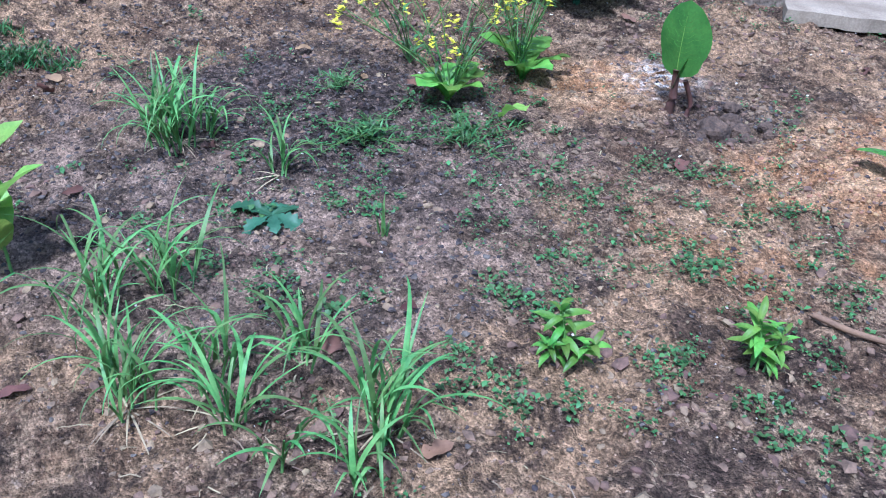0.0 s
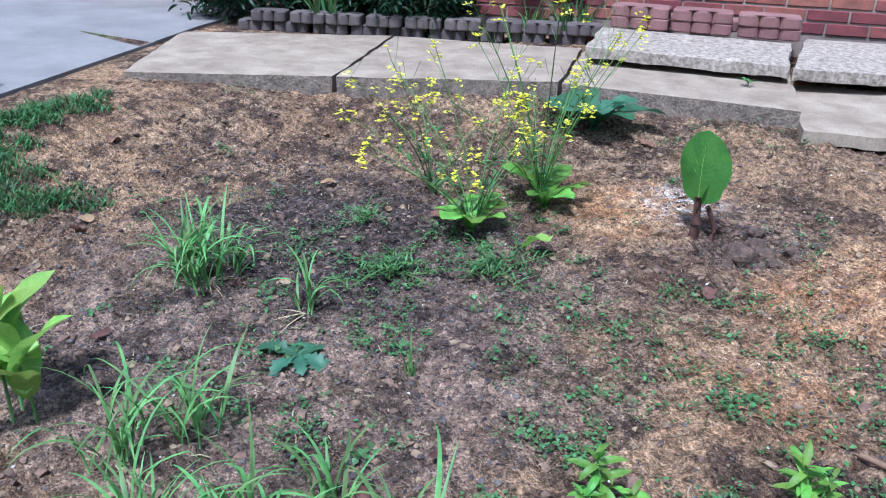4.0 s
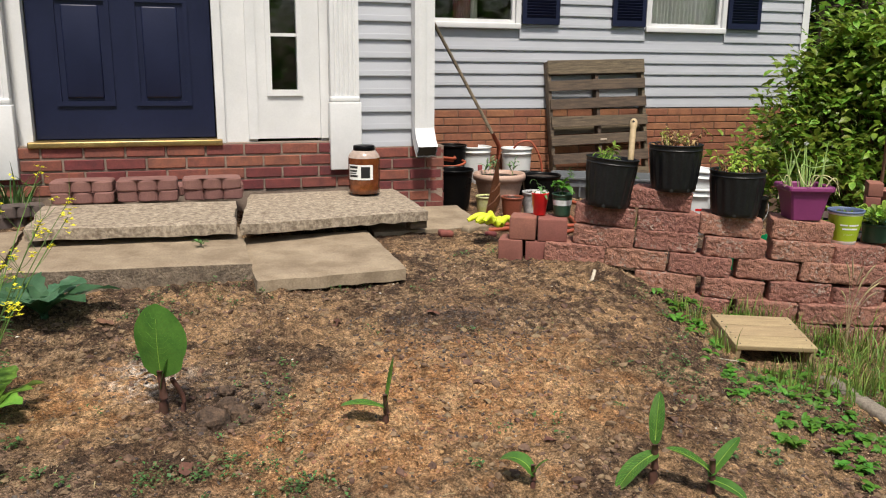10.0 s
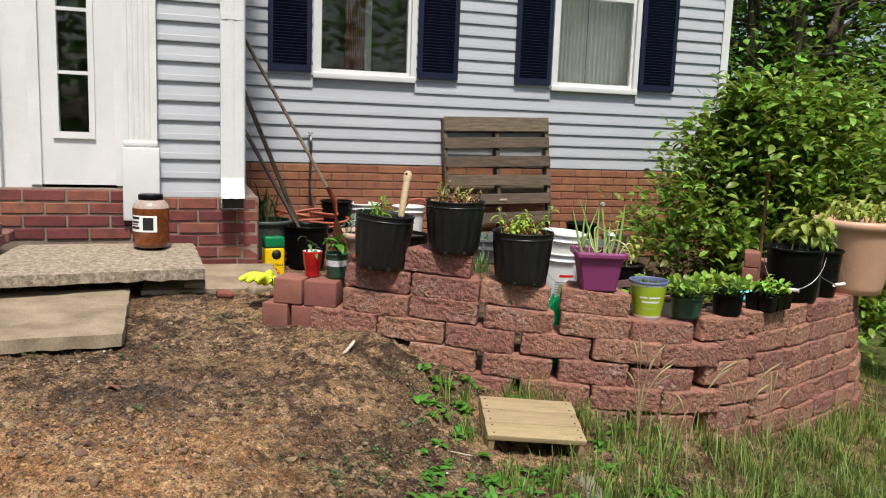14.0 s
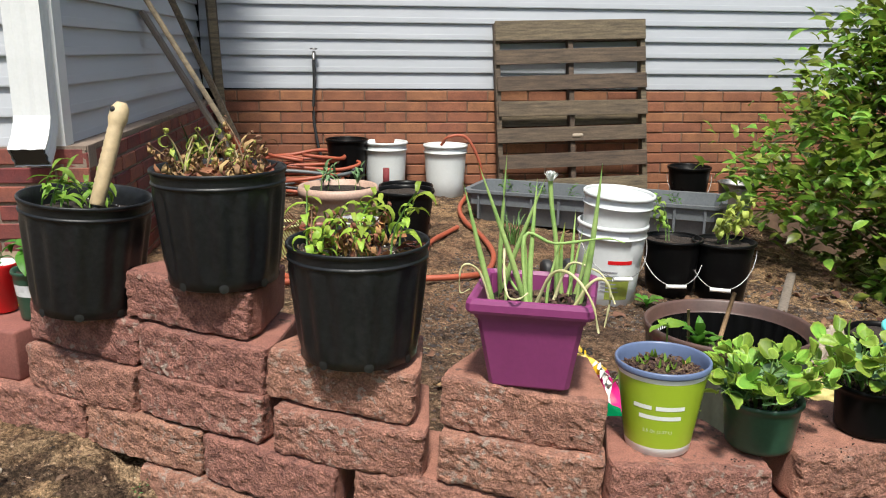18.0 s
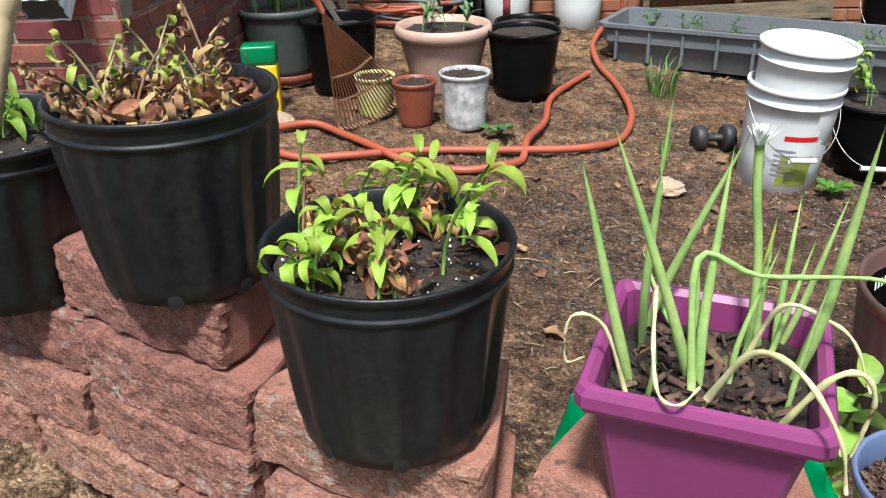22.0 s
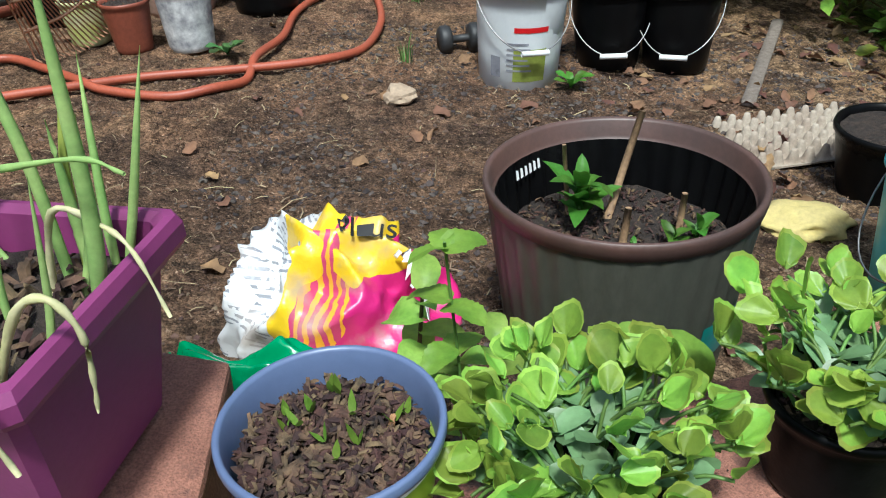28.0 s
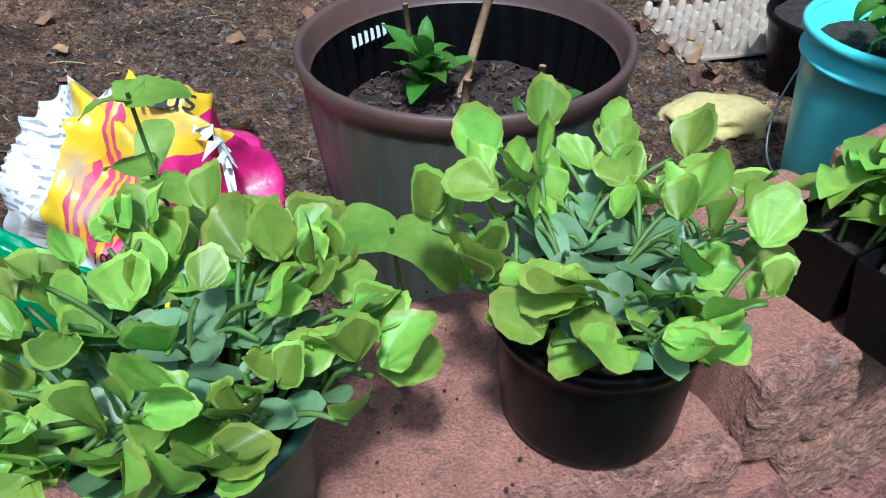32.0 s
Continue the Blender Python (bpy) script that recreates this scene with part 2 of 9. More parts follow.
def soil_material():
    """Bare garden soil: tan crust, orange clay, dark mulch, in patches."""
    m = bpy.data.materials.new("soil")
    m.use_nodes = True
    n, l = m.node_tree.nodes, m.node_tree.links
    b = n["Principled BSDF"]
    geo = n.new("ShaderNodeNewGeometry")

    def tex(s, d=6, r=0.6):
        t = n.new("ShaderNodeTexNoise")
        t.inputs["Scale"].default_value, t.inputs["Detail"].default_value, t.inputs["Roughness"].default_value = s, d, r
        l.new(geo.outputs["Position"], t.inputs["Vector"])
        return t.outputs["Fac"]

    def rng(src, a, c, lo=0.0, hi=1.0):
        r = n.new("ShaderNodeMapRange")
        r.interpolation_type = "SMOOTHSTEP"
        for key, value in (("From Min", a), ("From Max", c), ("To Min", lo), ("To Max", hi)):
            r.inputs[key].default_value = value
        l.new(src, r.inputs["Value"])
        return r.outputs[0]

    def math2(op, p, q):
        k = n.new("ShaderNodeMath")
        k.operation = op
        for i, x in enumerate((p, q)):
            if isinstance(x, (int, float)):
                k.inputs[i].default_value = x
            else:
                l.new(x, k.inputs[i])
        return k.outputs[0]

    def spot(x, y, r, soft=0.6):
        d = n.new("ShaderNodeVectorMath")
        d.operation = "DISTANCE"
        sep = n.new("ShaderNodeVectorMath")
        sep.operation, sep.inputs[1].default_value = "MULTIPLY", (1, 1, 0)
        l.new(geo.outputs["Position"], sep.inputs[0])
        l.new(sep.outputs[0], d.inputs[0])
        d.inputs[1].default_value = (x, y, 0)
        return rng(math2("ADD", d.outputs["Value"], math2("MULTIPLY", tex(5), soft)), r + soft * 0.5 + 0.12, r + soft * 0.5 - 0.22)

    def mix(f, p, q):
        k = n.new("ShaderNodeMix")
        k.data_type = "RGBA"
        l.new(f, k.inputs["Factor"])
        for key, x in (("A", p), ("B", q)):
            if isinstance(x, tuple):
                k.inputs[key].default_value = rgb(x)
            else:
                l.new(x, k.inputs[key])
        return k.outputs["Result"]

    crust = mix(rng(tex(3.1, 8, 0.65), 0.4, 0.6), (0.145, 0.088, 0.052), (0.35, 0.235, 0.14))
    crust = mix(rng(tex(26, 8, 0.7), 0.45, 0.6), crust, (0.085, 0.05, 0.03))
    crust = mix(math2("MULTIPLY", rng(tex(1.9, 8, 0.65), 0.47, 0.6), 0.75), crust, (0.37, 0.23, 0.122))
    crust = mix(math2("MULTIPLY", rng(tex(6.3, 8, 0.7), 0.50, 0.58), 0.85), crust, (0.06, 0.038, 0.027))
    clay = mix(rng(tex(9), 0.4, 0.62), (0.35, 0.175, 0.075), (0.50, 0.31, 0.16))
    dark = mix(rng(tex(40), 0.4, 0.62), (0.022, 0.017, 0.014), (0.12, 0.085, 0.07))
    col = mix(math2("MULTIPLY", spot(-0.09, 2.55, 0.36, 1.0), 0.8), crust, clay)
    col = mix(math2("MULTIPLY", spot(0.3, 2.9, 0.55, 1.0), 0.7), col, clay)
    col = mix(math2("MULTIPLY", spot(-1.03, 2.82, 0.26), 0.85), col, clay)
    col = mix(math2("MULTIPLY", spot(-0.55, 2.76, 0.16), 0.85), col, dark)
    col = mix(math2("MULTIPLY", spot(0.18, 3.38, 0.26), 0.7), col, dark)
    col = mix(math2("MULTIPLY", spot(-0.35, 2.05, 0.25, 0.8), 0.6), col, clay)
    col = mix(math2("MULTIPLY", spot(-1.6, 1.45, 0.25), 0.6), col, dark)
    col = mix(math2("MULTIPLY", spot(1.3, 6.2, 1.6, 1.4), 0.6), col, mix(rng(tex(4.1, 8, 0.7), 0.42, 0.6), (0.085, 0.052, 0.036), (0.26, 0.145, 0.085)))
    col = mix(math2("MULTIPLY", spot(2.1, 5.5, 0.9), 0.65), col, mix(rng(tex(7.1, 8, 0.7), 0.42, 0.6), (0.05, 0.033, 0.025), (0.16, 0.095, 0.06)))
    col = mix(math2("MULTIPLY", spot(-1.45, 1.7, 0.85), 0.7), col, mix(rng(tex(7, 8, 0.7), 0.42, 0.58), (0.05, 0.037, 0.03), (0.29, 0.20, 0.145)))
    col = mix(math2("MULTIPLY", spot(-1.75, 2.1, 0.50), 0.88), col, dark)
    col = mix(math2("MULTIPLY", spot(-1.2, 1.95, 0.22, 0.8), 0.7), col, dark)
    fine = tex(120, 8, 0.8)
    lawn = mix(rng(tex(14, 6), 0.35, 0.65), (0.055, 0.085, 0.02), (0.13, 0.15, 0.045))
    inside = spot(0.5, 4.6, 4.9, 0.8)
    inv = math2("SUBTRACT", 1.0, inside)
    col = mix(math2("MAXIMUM", inv, math2("MULTIPLY", spot(3.9, 3.1, 1.5, 0.8), 0.85)), col, lawn)
    white = math2("MULTIPLY", spot(-0.85, 2.95, 0.14, 0.3), rng(tex(22, 8, 0.75), 0.45, 0.6))
    col = mix(white, col, (0.62, 0.60, 0.57))
    pale = mix(rng(tex(75, 3), 0.62, 0.70), col, (0.36, 0.25, 0.17))
    def grit(scale):
        v = n.new("ShaderNodeTexVoronoi")
        v.inputs["Scale"].default_value = scale
        shift = n.new("ShaderNodeVectorMath")
        shift.operation = "ADD"
        warp = n.new("ShaderNodeTexNoise")
        warp.inputs["Scale"].default_value = scale * 0.6
        k = n.new("ShaderNodeVectorMath")
        k.operation = "SCALE"
        k.inputs["Scale"].default_value = 1.1 / scale
        l.new(geo.outputs["Position"], warp.inputs["Vector"])
        l.new(warp.outputs["Color"], k.inputs[0])
        l.new(geo.outputs["Position"], shift.inputs[0])
        l.new(k.outputs[0], shift.inputs[1])
        l.new(shift.outputs[0], v.inputs["Vector"])
        return v

    def tone(v, lo, hi):
        sp = n.new("ShaderNodeSeparateColor")
        l.new(v.outputs["Color"], sp.inputs[0])
        return rng(sp.outputs[0], 0.0, 1.0, lo, hi)

    coarse, small = grit(95), grit(230)
    grains_ = math2("MULTIPLY", tone(coarse, 0.74, 1.24), tone(small, 0.68, 1.30))
    hsv = n.new("ShaderNodeHueSaturation")
    speck = n.new("ShaderNodeMix")
    speck.data_type, speck.blend_type = "RGBA", "MULTIPLY"
    speck.inputs["Factor"].default_value = 1.0
    l.new(pale, speck.inputs["A"])
    l.new(grains_, speck.inputs["B"])
    l.new(speck.outputs["Result"], hsv.inputs["Color"])
    l.new(rng(math2("ADD", math2("MULTIPLY", fine, 0.5), math2("MULTIPLY", tex(24, 8, 0.75), 0.5)), 0.39, 0.58, 0.30, 1.5), hsv.inputs["Value"])
    l.new(hsv.outputs[0], b.inputs["Base Color"])
    b.inputs["Roughness"].default_value, b.inputs["Specular IOR Level"].default_value = 0.95, 0.15
    bp = n.new("ShaderNodeBump")
    bp.inputs["Strength"].default_value, bp.inputs["Distance"].default_value = 1.0, 0.02
    relief = math2("ADD", tex(32, 8, 0.7), math2("MULTIPLY", fine, 0.4))
    relief = math2("SUBTRACT", relief, math2("MULTIPLY", coarse.outputs["Distance"], 0.5))
    relief = math2("SUBTRACT", relief, math2("MULTIPLY", small.outputs["Distance"], 0.3))
    l.new(relief, bp.inputs["Height"])
    l.new(bp.outputs[0], b.inputs["Normal"])
    return m


SOIL = soil_material()
CONCRETE = mat("concrete", (0.31, 0.245, 0.17), 0.85, (0.175, 0.128, 0.083), 7, 130, 0.4, speck=0.2, rand=0.06)
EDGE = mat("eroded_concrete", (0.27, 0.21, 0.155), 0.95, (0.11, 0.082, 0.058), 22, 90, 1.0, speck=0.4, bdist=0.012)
DRIVE = mat("drive_concrete", (0.215, 0.195, 0.175), 0.85, (0.14, 0.125, 0.11), 3, 150, 0.3, speck=0.2)
GRANITE = mat("exposed_aggregate", (0.40, 0.335, 0.255), 0.8, (0.13, 0.095, 0.066), 38, 90, 0.6, speck=0.35, bdist=0.006)
BLOCK = mat("cast_concrete", (0.37, 0.165, 0.118), 0.92, (0.265, 0.115, 0.083), 26, 420, 0.9, speck=0.42, rand=0.12, bdist=0.004, scuff=(0.13, 0.07, 0.055))
SPLIT = mat("split_concrete", (0.43, 0.203, 0.147), 0.95, (0.21, 0.093, 0.07), 42, 210, 1.0, speck=0.5, rand=0.16, bdist=0.011, scuff=(0.40, 0.30, 0.25))
CUBE = mat("red_paver", (0.26, 0.10, 0.075), 0.85, (0.19, 0.072, 0.055), 9, 150, 0.3, rand=0.1)
PAVER = mat("scalloped_concrete", (0.21, 0.10, 0.088), 0.85, (0.15, 0.068, 0.06), 9, 150, 0.3, rand=0.1)
BRICK = mat("porch_brick", (0.235, 0.066, 0.05), 0.85, (0.125, 0.038, 0.033), 14, 140, 0.4, speck=0.2, rand=0.3)
BRICK2 = mat("orange_brick", (0.31, 0.125, 0.065), 0.85, (0.19, 0.075, 0.042), 9, 140, 0.4, speck=0.25, rand=0.12)
MORTAR2 = mat("dark_mortar", (0.20, 0.12, 0.08), 0.95, (0.10, 0.06, 0.04), 12, 150, 0.5)
STRIP = mat("weathered_edging", (0.115, 0.085, 0.075), 0.9, (0.055, 0.045, 0.038), 9, 150, 0.4, rand=0.2)
MORTAR = mat("mortar", (0.28, 0.215, 0.17), 0.95, (0.17, 0.125, 0.098), 12, 150, 0.5)
SIDING = mat("vinyl_siding", (0.43, 0.445, 0.485), 0.45, (0.385, 0.40, 0.435), 1.6, 160, 0.08, stretch=(1, 1, 4), speck=0.03, rand=0.02)
WHITE = mat("white_paint", (0.70, 0.705, 0.71), 0.5, (0.62, 0.625, 0.63), 4, 90, 0.1, speck=0.03)
NAVY = mat("navy_paint", (0.010, 0.014, 0.042), 0.42, (0.008, 0.011, 0.033), 3, 60, 0.08, speck=0.08, spec=0.3)
BRASS = mat("brass", (0.42, 0.30, 0.12), 0.42, (0.28, 0.2, 0.09), 9, 80, 0.1, metal=0.9)
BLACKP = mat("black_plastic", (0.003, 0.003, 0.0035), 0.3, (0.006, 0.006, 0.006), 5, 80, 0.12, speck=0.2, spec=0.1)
DUSTY = mat("dusty_black_plastic", (0.006, 0.0064, 0.008), 0.40, (0.012, 0.0125, 0.014), 7, 90, 0.2, speck=0.5, spec=0.35)
PURPLE = mat("purple_plastic", (0.225, 0.039, 0.145), 0.45, (0.18, 0.03, 0.115), 4, 120, 0.08, speck=0.05)
LIME = mat("lime_print", (0.36, 0.48, 0.03), 0.35, (0.33, 0.45, 0.03), 3, 90, 0.03, speck=0.02)
BLUEGREY = mat("blue_grey_plastic", (0.12, 0.16, 0.28), 0.4, (0.10, 0.135, 0.24), 5, 90, 0.05, speck=0.05)
WHITEP = mat("white_plastic", (0.74, 0.76, 0.76), 0.35, (0.68, 0.70, 0.70), 3, 60, 0.03, speck=0.03, see=0.12)
GREENP = mat("dark_green_plastic", (0.018, 0.055, 0.03), 0.4, (0.024, 0.06, 0.04), 4, 80, 0.06)
TERRA = mat("terracotta_plastic", (0.60, 0.36, 0.25), 0.5, (0.54, 0.31, 0.21), 3, 80, 0.06, speck=0.05)
PINK = mat("pinkish_resin", (0.50, 0.34, 0.27), 0.55, (0.40, 0.26, 0.2), 3, 80, 0.1)
REDPOT = mat("red_brown_plastic", (0.24, 0.065, 0.035), 0.45, (0.18, 0.05, 0.03), 4, 80, 0.06)
GREYP = mat("grey_trough_plastic", (0.145, 0.157, 0.172), 0.5, (0.10, 0.11, 0.118), 3, 80, 0.1, speck=0.12)
BROWNP = mat("brown_faded_plastic", (0.072, 0.072, 0.056), 0.45, (0.038, 0.054, 0.042), 2.5, 90, 0.12, speck=0.15, stretch=(1, 1, 0.4))
TEAL = mat("turquoise_plastic", (0.17, 0.74, 0.71), 0.35, (0.15, 0.68, 0.65), 3, 60, 0.03, speck=0.03)
POTSOIL = mat("potting_soil", (0.045, 0.03, 0.022), 0.95, (0.02, 0.014, 0.011), 25, 110, 1.0, speck=0.6, bdist=0.012)
BARK = mat("bark_mulch", (0.12, 0.062, 0.04), 0.85, (0.022, 0.013, 0.010), 60, 150, 0.5, island=0.75, speck=0.2)
OLDWOOD = mat("weathered_wood", (0.15, 0.108, 0.072), 0.85, (0.05, 0.036, 0.027), 4, 40, 0.5, stretch=(1.5, 14, 14), speck=0.3, rand=0.3)
GREYWOOD = mat("grey_board", (0.25, 0.21, 0.17), 0.85, (0.13, 0.105, 0.085), 4, 40, 0.5, stretch=(14, 14, 1.5), speck=0.25, rand=0.2)
NEWWOOD = mat("treated_pine", (0.36, 0.27, 0.155), 0.75, (0.25, 0.18, 0.10), 4, 50, 0.35, stretch=(2, 16, 16), speck=0.2, rand=0.15)
HOSE = mat("orange_hose", (0.38, 0.085, 0.04), 0.5, (0.28, 0.065, 0.035), 4, 120, 0.1, speck=0.15)
RUST = mat("rusty_steel", (0.58, 0.32, 0.19), 0.7, (0.42, 0.20, 0.11), 12, 90, 0.3)
STEEL = mat("dull_steel", (0.35, 0.35, 0.35), 0.4, (0.22, 0.21, 0.2), 12, 90, 0.1, metal=0.9)
RED = mat("red_cup_plastic", (0.62, 0.012, 0.016), 0.3, (0.55, 0.01, 0.014), 3, 60, 0.02, speck=0.03)
GLOVE = mat("neon_glove", (0.66, 0.78, 0.03), 0.6, (0.5, 0.6, 0.03), 12, 150, 0.3)
YELLOW = mat("yellow_print", (0.85, 0.58, 0.01), 0.35, (0.78, 0.52, 0.01), 4, 40, 0.1, speck=0.04)
GREENBAG = mat("green_film", (0.005, 0.23, 0.085), 0.25, (0.005, 0.17, 0.06), 6, 30, 0.3, speck=0.1)
FILM = mat("white_film", (0.70, 0.71, 0.72), 0.3, (0.58, 0.6, 0.62), 8, 40, 0.3)
GREYFILM = mat("grey_film", (0.30, 0.31, 0.34), 0.3, (0.2, 0.2, 0.23), 10, 40, 0.3)
# print black; also paints the shade inside holes and the downspout's end
INK_AND_SHADE = mat("black_ink", (0.006, 0.006, 0.006), 0.6, (0.01, 0.01, 0.01), 8, 60, 0.0)
PRINT = mat("white_print", (0.82, 0.83, 0.80), 0.45, (0.78, 0.79, 0.76), 8, 60, 0.0, speck=0.02)
CARTON = mat("moulded_pulp", (0.46, 0.40, 0.32), 0.9, (0.26, 0.2, 0.15), 8, 130, 0.4)
STONE = mat("field_stone", (0.42, 0.32, 0.22), 0.85, (0.3, 0.22, 0.15), 10, 120, 0.4)
TWIGBIT = mat("twig_litter", (0.34, 0.25, 0.15), 0.85, (0.15, 0.10, 0.06), 12, 90, 0.2, island=0.5)
BROWNLEAF = mat("fallen_leaf", (0.25, 0.13, 0.07), 0.8, (0.12, 0.06, 0.035), 16, 90, 0.3, island=0.5, see=0.1)
STRAW = mat("dry_straw", (0.48, 0.38, 0.22), 0.8, (0.33, 0.25, 0.14), 12, 90, 0.2, island=0.3, see=0.15)
DEADLEAF = mat("dead_leaf", (0.46, 0.30, 0.14), 0.8, (0.24, 0.125, 0.06), 16, 90, 0.3, island=0.4, see=0.15)
LEAF_PEPPER = green("pepper_leaf", (0.11, 0.26, 0.03), (0.06, 0.17, 0.02))
LEAF_YOUNG = green("young_pepper_leaf", (0.21, 0.36, 0.05), (0.10, 0.22, 0.03), island=0.4)
LEAF_PALE = green("pale_green_leaf", (0.33, 0.47, 0.09), (0.19, 0.34, 0.05))
LEAF_SQUASH = green("squash_leaf", (0.30, 0.44, 0.06), (0.15, 0.29, 0.04), island=0.38, rough=0.42, see=0.3)
LEAF_COTY = green("grey_green_leaf", (0.16, 0.26, 0.115), (0.10, 0.18, 0.08), island=0.2, rough=0.4, see=0.15)
LEAF_CANNA = green("canna_leaf", (0.10, 0.235, 0.04), (0.06, 0.16, 0.03), rough=0.35, island=0.05)
LEAF_WEED = green("weed_leaf", (0.12, 0.225, 0.065), (0.05, 0.11, 0.035), island=0.5)
LEAF_GRASS = green("grass_blade", (0.21, 0.34, 0.095), (0.085, 0.19, 0.05), island=0.45)
LEAF_YELLOW = green("yellowed_leaf", (0.42, 0.46, 0.09), (0.28, 0.34, 0.07))
LEAF_SHRUB = green("shrub_leaf", (0.25, 0.345, 0.047), (0.085, 0.16, 0.022), island=0.55, rough=0.38)
LEAF_WOOD = green("woodland_leaf", (0.28, 0.42, 0.06), (0.11, 0.21, 0.032), island=0.75)
LEAF_LAWN = green("lawn_blade", (0.27, 0.33, 0.075), (0.09, 0.155, 0.03), island=0.65)
LEAF_VERGE = green("verge_blade", (0.10, 0.20, 0.055), (0.04, 0.09, 0.025), island=0.6)
LEAF_THISTLE = green("thistle_leaf", (0.085, 0.20, 0.10), (0.05, 0.13, 0.065))
LEAF_DARK = green("dark_feathery_leaf", (0.024, 0.06, 0.02), (0.012, 0.034, 0.012), island=0.5)
LEAF_ONION = green("onion_leaf", (0.47, 0.60, 0.21), (0.27, 0.45, 0.13), see=0.3, island=0.15, rand=0.15)
STEM = green("green_stem", (0.14, 0.24, 0.05), (0.09, 0.17, 0.04), see=0.1)
STEM_RED = mat("reddish_stem", (0.10, 0.04, 0.03), 0.6, (0.06, 0.03, 0.02), 20, 90, 0.1)
TWIG = mat("twig_bark", (0.22, 0.13, 0.07), 0.85, (0.13, 0.075, 0.045), 25, 120, 0.4)
TRUNK = mat("tree_bark", (0.10, 0.075, 0.055), 0.9, (0.045, 0.034, 0.026), 6, 40, 0.8, stretch=(2, 2, 0.4))
FLOWER = mat("yellow_petal", (0.84, 0.78, 0.05), 0.5, (0.74, 0.68, 0.04), 20, 90, 0.05, see=0.3)
ROSE = mat("red_petal", (0.33, 0.01, 0.035), 0.5, (0.2, 0.006, 0.02), 20, 90, 0.05, see=0.2)
CURTAIN = mat("curtain_cloth", (0.62, 0.61, 0.56), 0.8, (0.5, 0.49, 0.45), 6, 200, 0.1)
# near-black colour carries the shade of the unlit rooms
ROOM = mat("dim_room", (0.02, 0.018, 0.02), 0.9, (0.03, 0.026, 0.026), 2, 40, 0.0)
REDCLOTH = mat("dark_red_curtain", (0.20, 0.03, 0.035), 0.8, (0.12, 0.02, 0.022), 6, 120, 0.1)
BLACKRUB = mat("black_rubber", (0.02, 0.02, 0.022), 0.55, (0.03, 0.03, 0.03), 6, 60, 0.1)


def glass_material():
    m = bpy.data.materials.new("window_glass")
    m.use_nodes = True
    b = m.node_tree.nodes["Principled BSDF"]
    b.inputs["Base Color"].default_value, b.inputs["Roughness"].default_value = (0.9, 0.95, 0.95, 1), 0.02
    b.inputs["Transmission Weight"].default_value, b.inputs["IOR"].default_value = 1.0, 1.5
    return m


GLASS = glass_material()

# ---- ground ----
def clamp(v, a=0.0, b=1.0):
    return max(a, min(b, v))


def ease(v):
    v = clamp(v)
    return v * v * (3 - 2 * v)


def soft(v, w=0.25):
    """max(0, v) with a rounded corner."""
    return 0.5 * (v + math.sqrt(v * v + w * w)) - 0.0


def wall_line():
    """The plan of the garden wall's front: arc length to place and heading."""
    pts, x, y, s = [], 0.838, 4.254, 0.0
    while s < 4.6:
        if s < 0.62:
            h = -13.0
        elif s < 1.25:
            h = -7 + 5 * (s - 0.62) / 0.63
        elif s < 1.54:
            h = 13.0
        elif s < 1.6:
            h = 36.0
        elif s < 1.86:
            h = 30.0
        elif s < 1.94:
            h = 48.0
        elif s < 2.35:
            h = 38.0
        elif s < 3.1:
            h = 43.0
        else:
            h = 45 + 50 * min(1, (s - 3.1) / 0.9)
        pts.append((s, x, y, h))
        x += 0.02 * math.cos(radians(h))
        y += 0.02 * math.sin(radians(h))
        s += 0.02
    return pts


WALL = wall_line()


def on_wall(s):
    if s < 0:
        h = radians(-13)
        return 0.838 + s * math.cos(h), 4.254 + s * math.sin(h), -13.0
    i = min(len(WALL) - 1, int(round(s / 0.02)))
    return WALL[i][1:]


def wall_top(x):
    """Height of the upper course; past the purple planter's block it steps down and runs nearly level."""
    return 0.703 - 0.05 * (min(x, 1.95) - 0.9) - (0.0245 if x > 2.08 else 0) - 0.012 * clamp(x - 2.1, 0, 0.7) - 0.07 * clamp(x - 2.8, 0, 0.8)


def behind_wall(x, y):
    """Signed distance behind the wall's front line, roughly."""
    if x < 0.838:
        line = 4.254 + (0.838 - x) * 1.1
        return (y - line) * 0.75
    best = min(WALL[::6], key=lambda p: (p[1] - x) ** 2 + (p[2] - y) ** 2)
    h = radians(best[3])
    return -(x - best[1]) * math.sin(h) + (y - best[2]) * math.cos(h)


def drive_z(y):
    return 0.553 - 0.05 * clamp(3.0 - y, 0, 7)


def front_z(x, y):
    z = 0.32 + 0.065 * (min(y, 5.0) - 2.6) - 0.25 * (soft(x - 0.8) - 0.01)
    k = ease((-2.2 - x) / 1.0)
    z = z * (1 - k) + (drive_z(y) - 0.015) * k
    if x < 0.2 and y > 2.0:
        line = 2.48 + 0.718 * (max(x, -3.19) + 3.19) if x < -1.63 else 3.6 + 0.206 * (x + 1.63)
        rise = 0.10 - 0.055 * ease((x + 1.9) / 0.6) - 0.045 * ease((x + 0.7) / 0.6)
        z += rise * (1 - k) * ease(1 - (line - y) / 0.7)
    z += -0.30 * soft(0.75 - y, 0.2)
    return max(z, -0.55 - 0.01 * abs(x))


def back_z(x, y):
    return 0.255 - 0.065 * (min(x, 6) - 0.3) - 0.06 * ease((x - 3.2) / 1.5) + 0.05 * ease((5.9 - y) / 1.1)


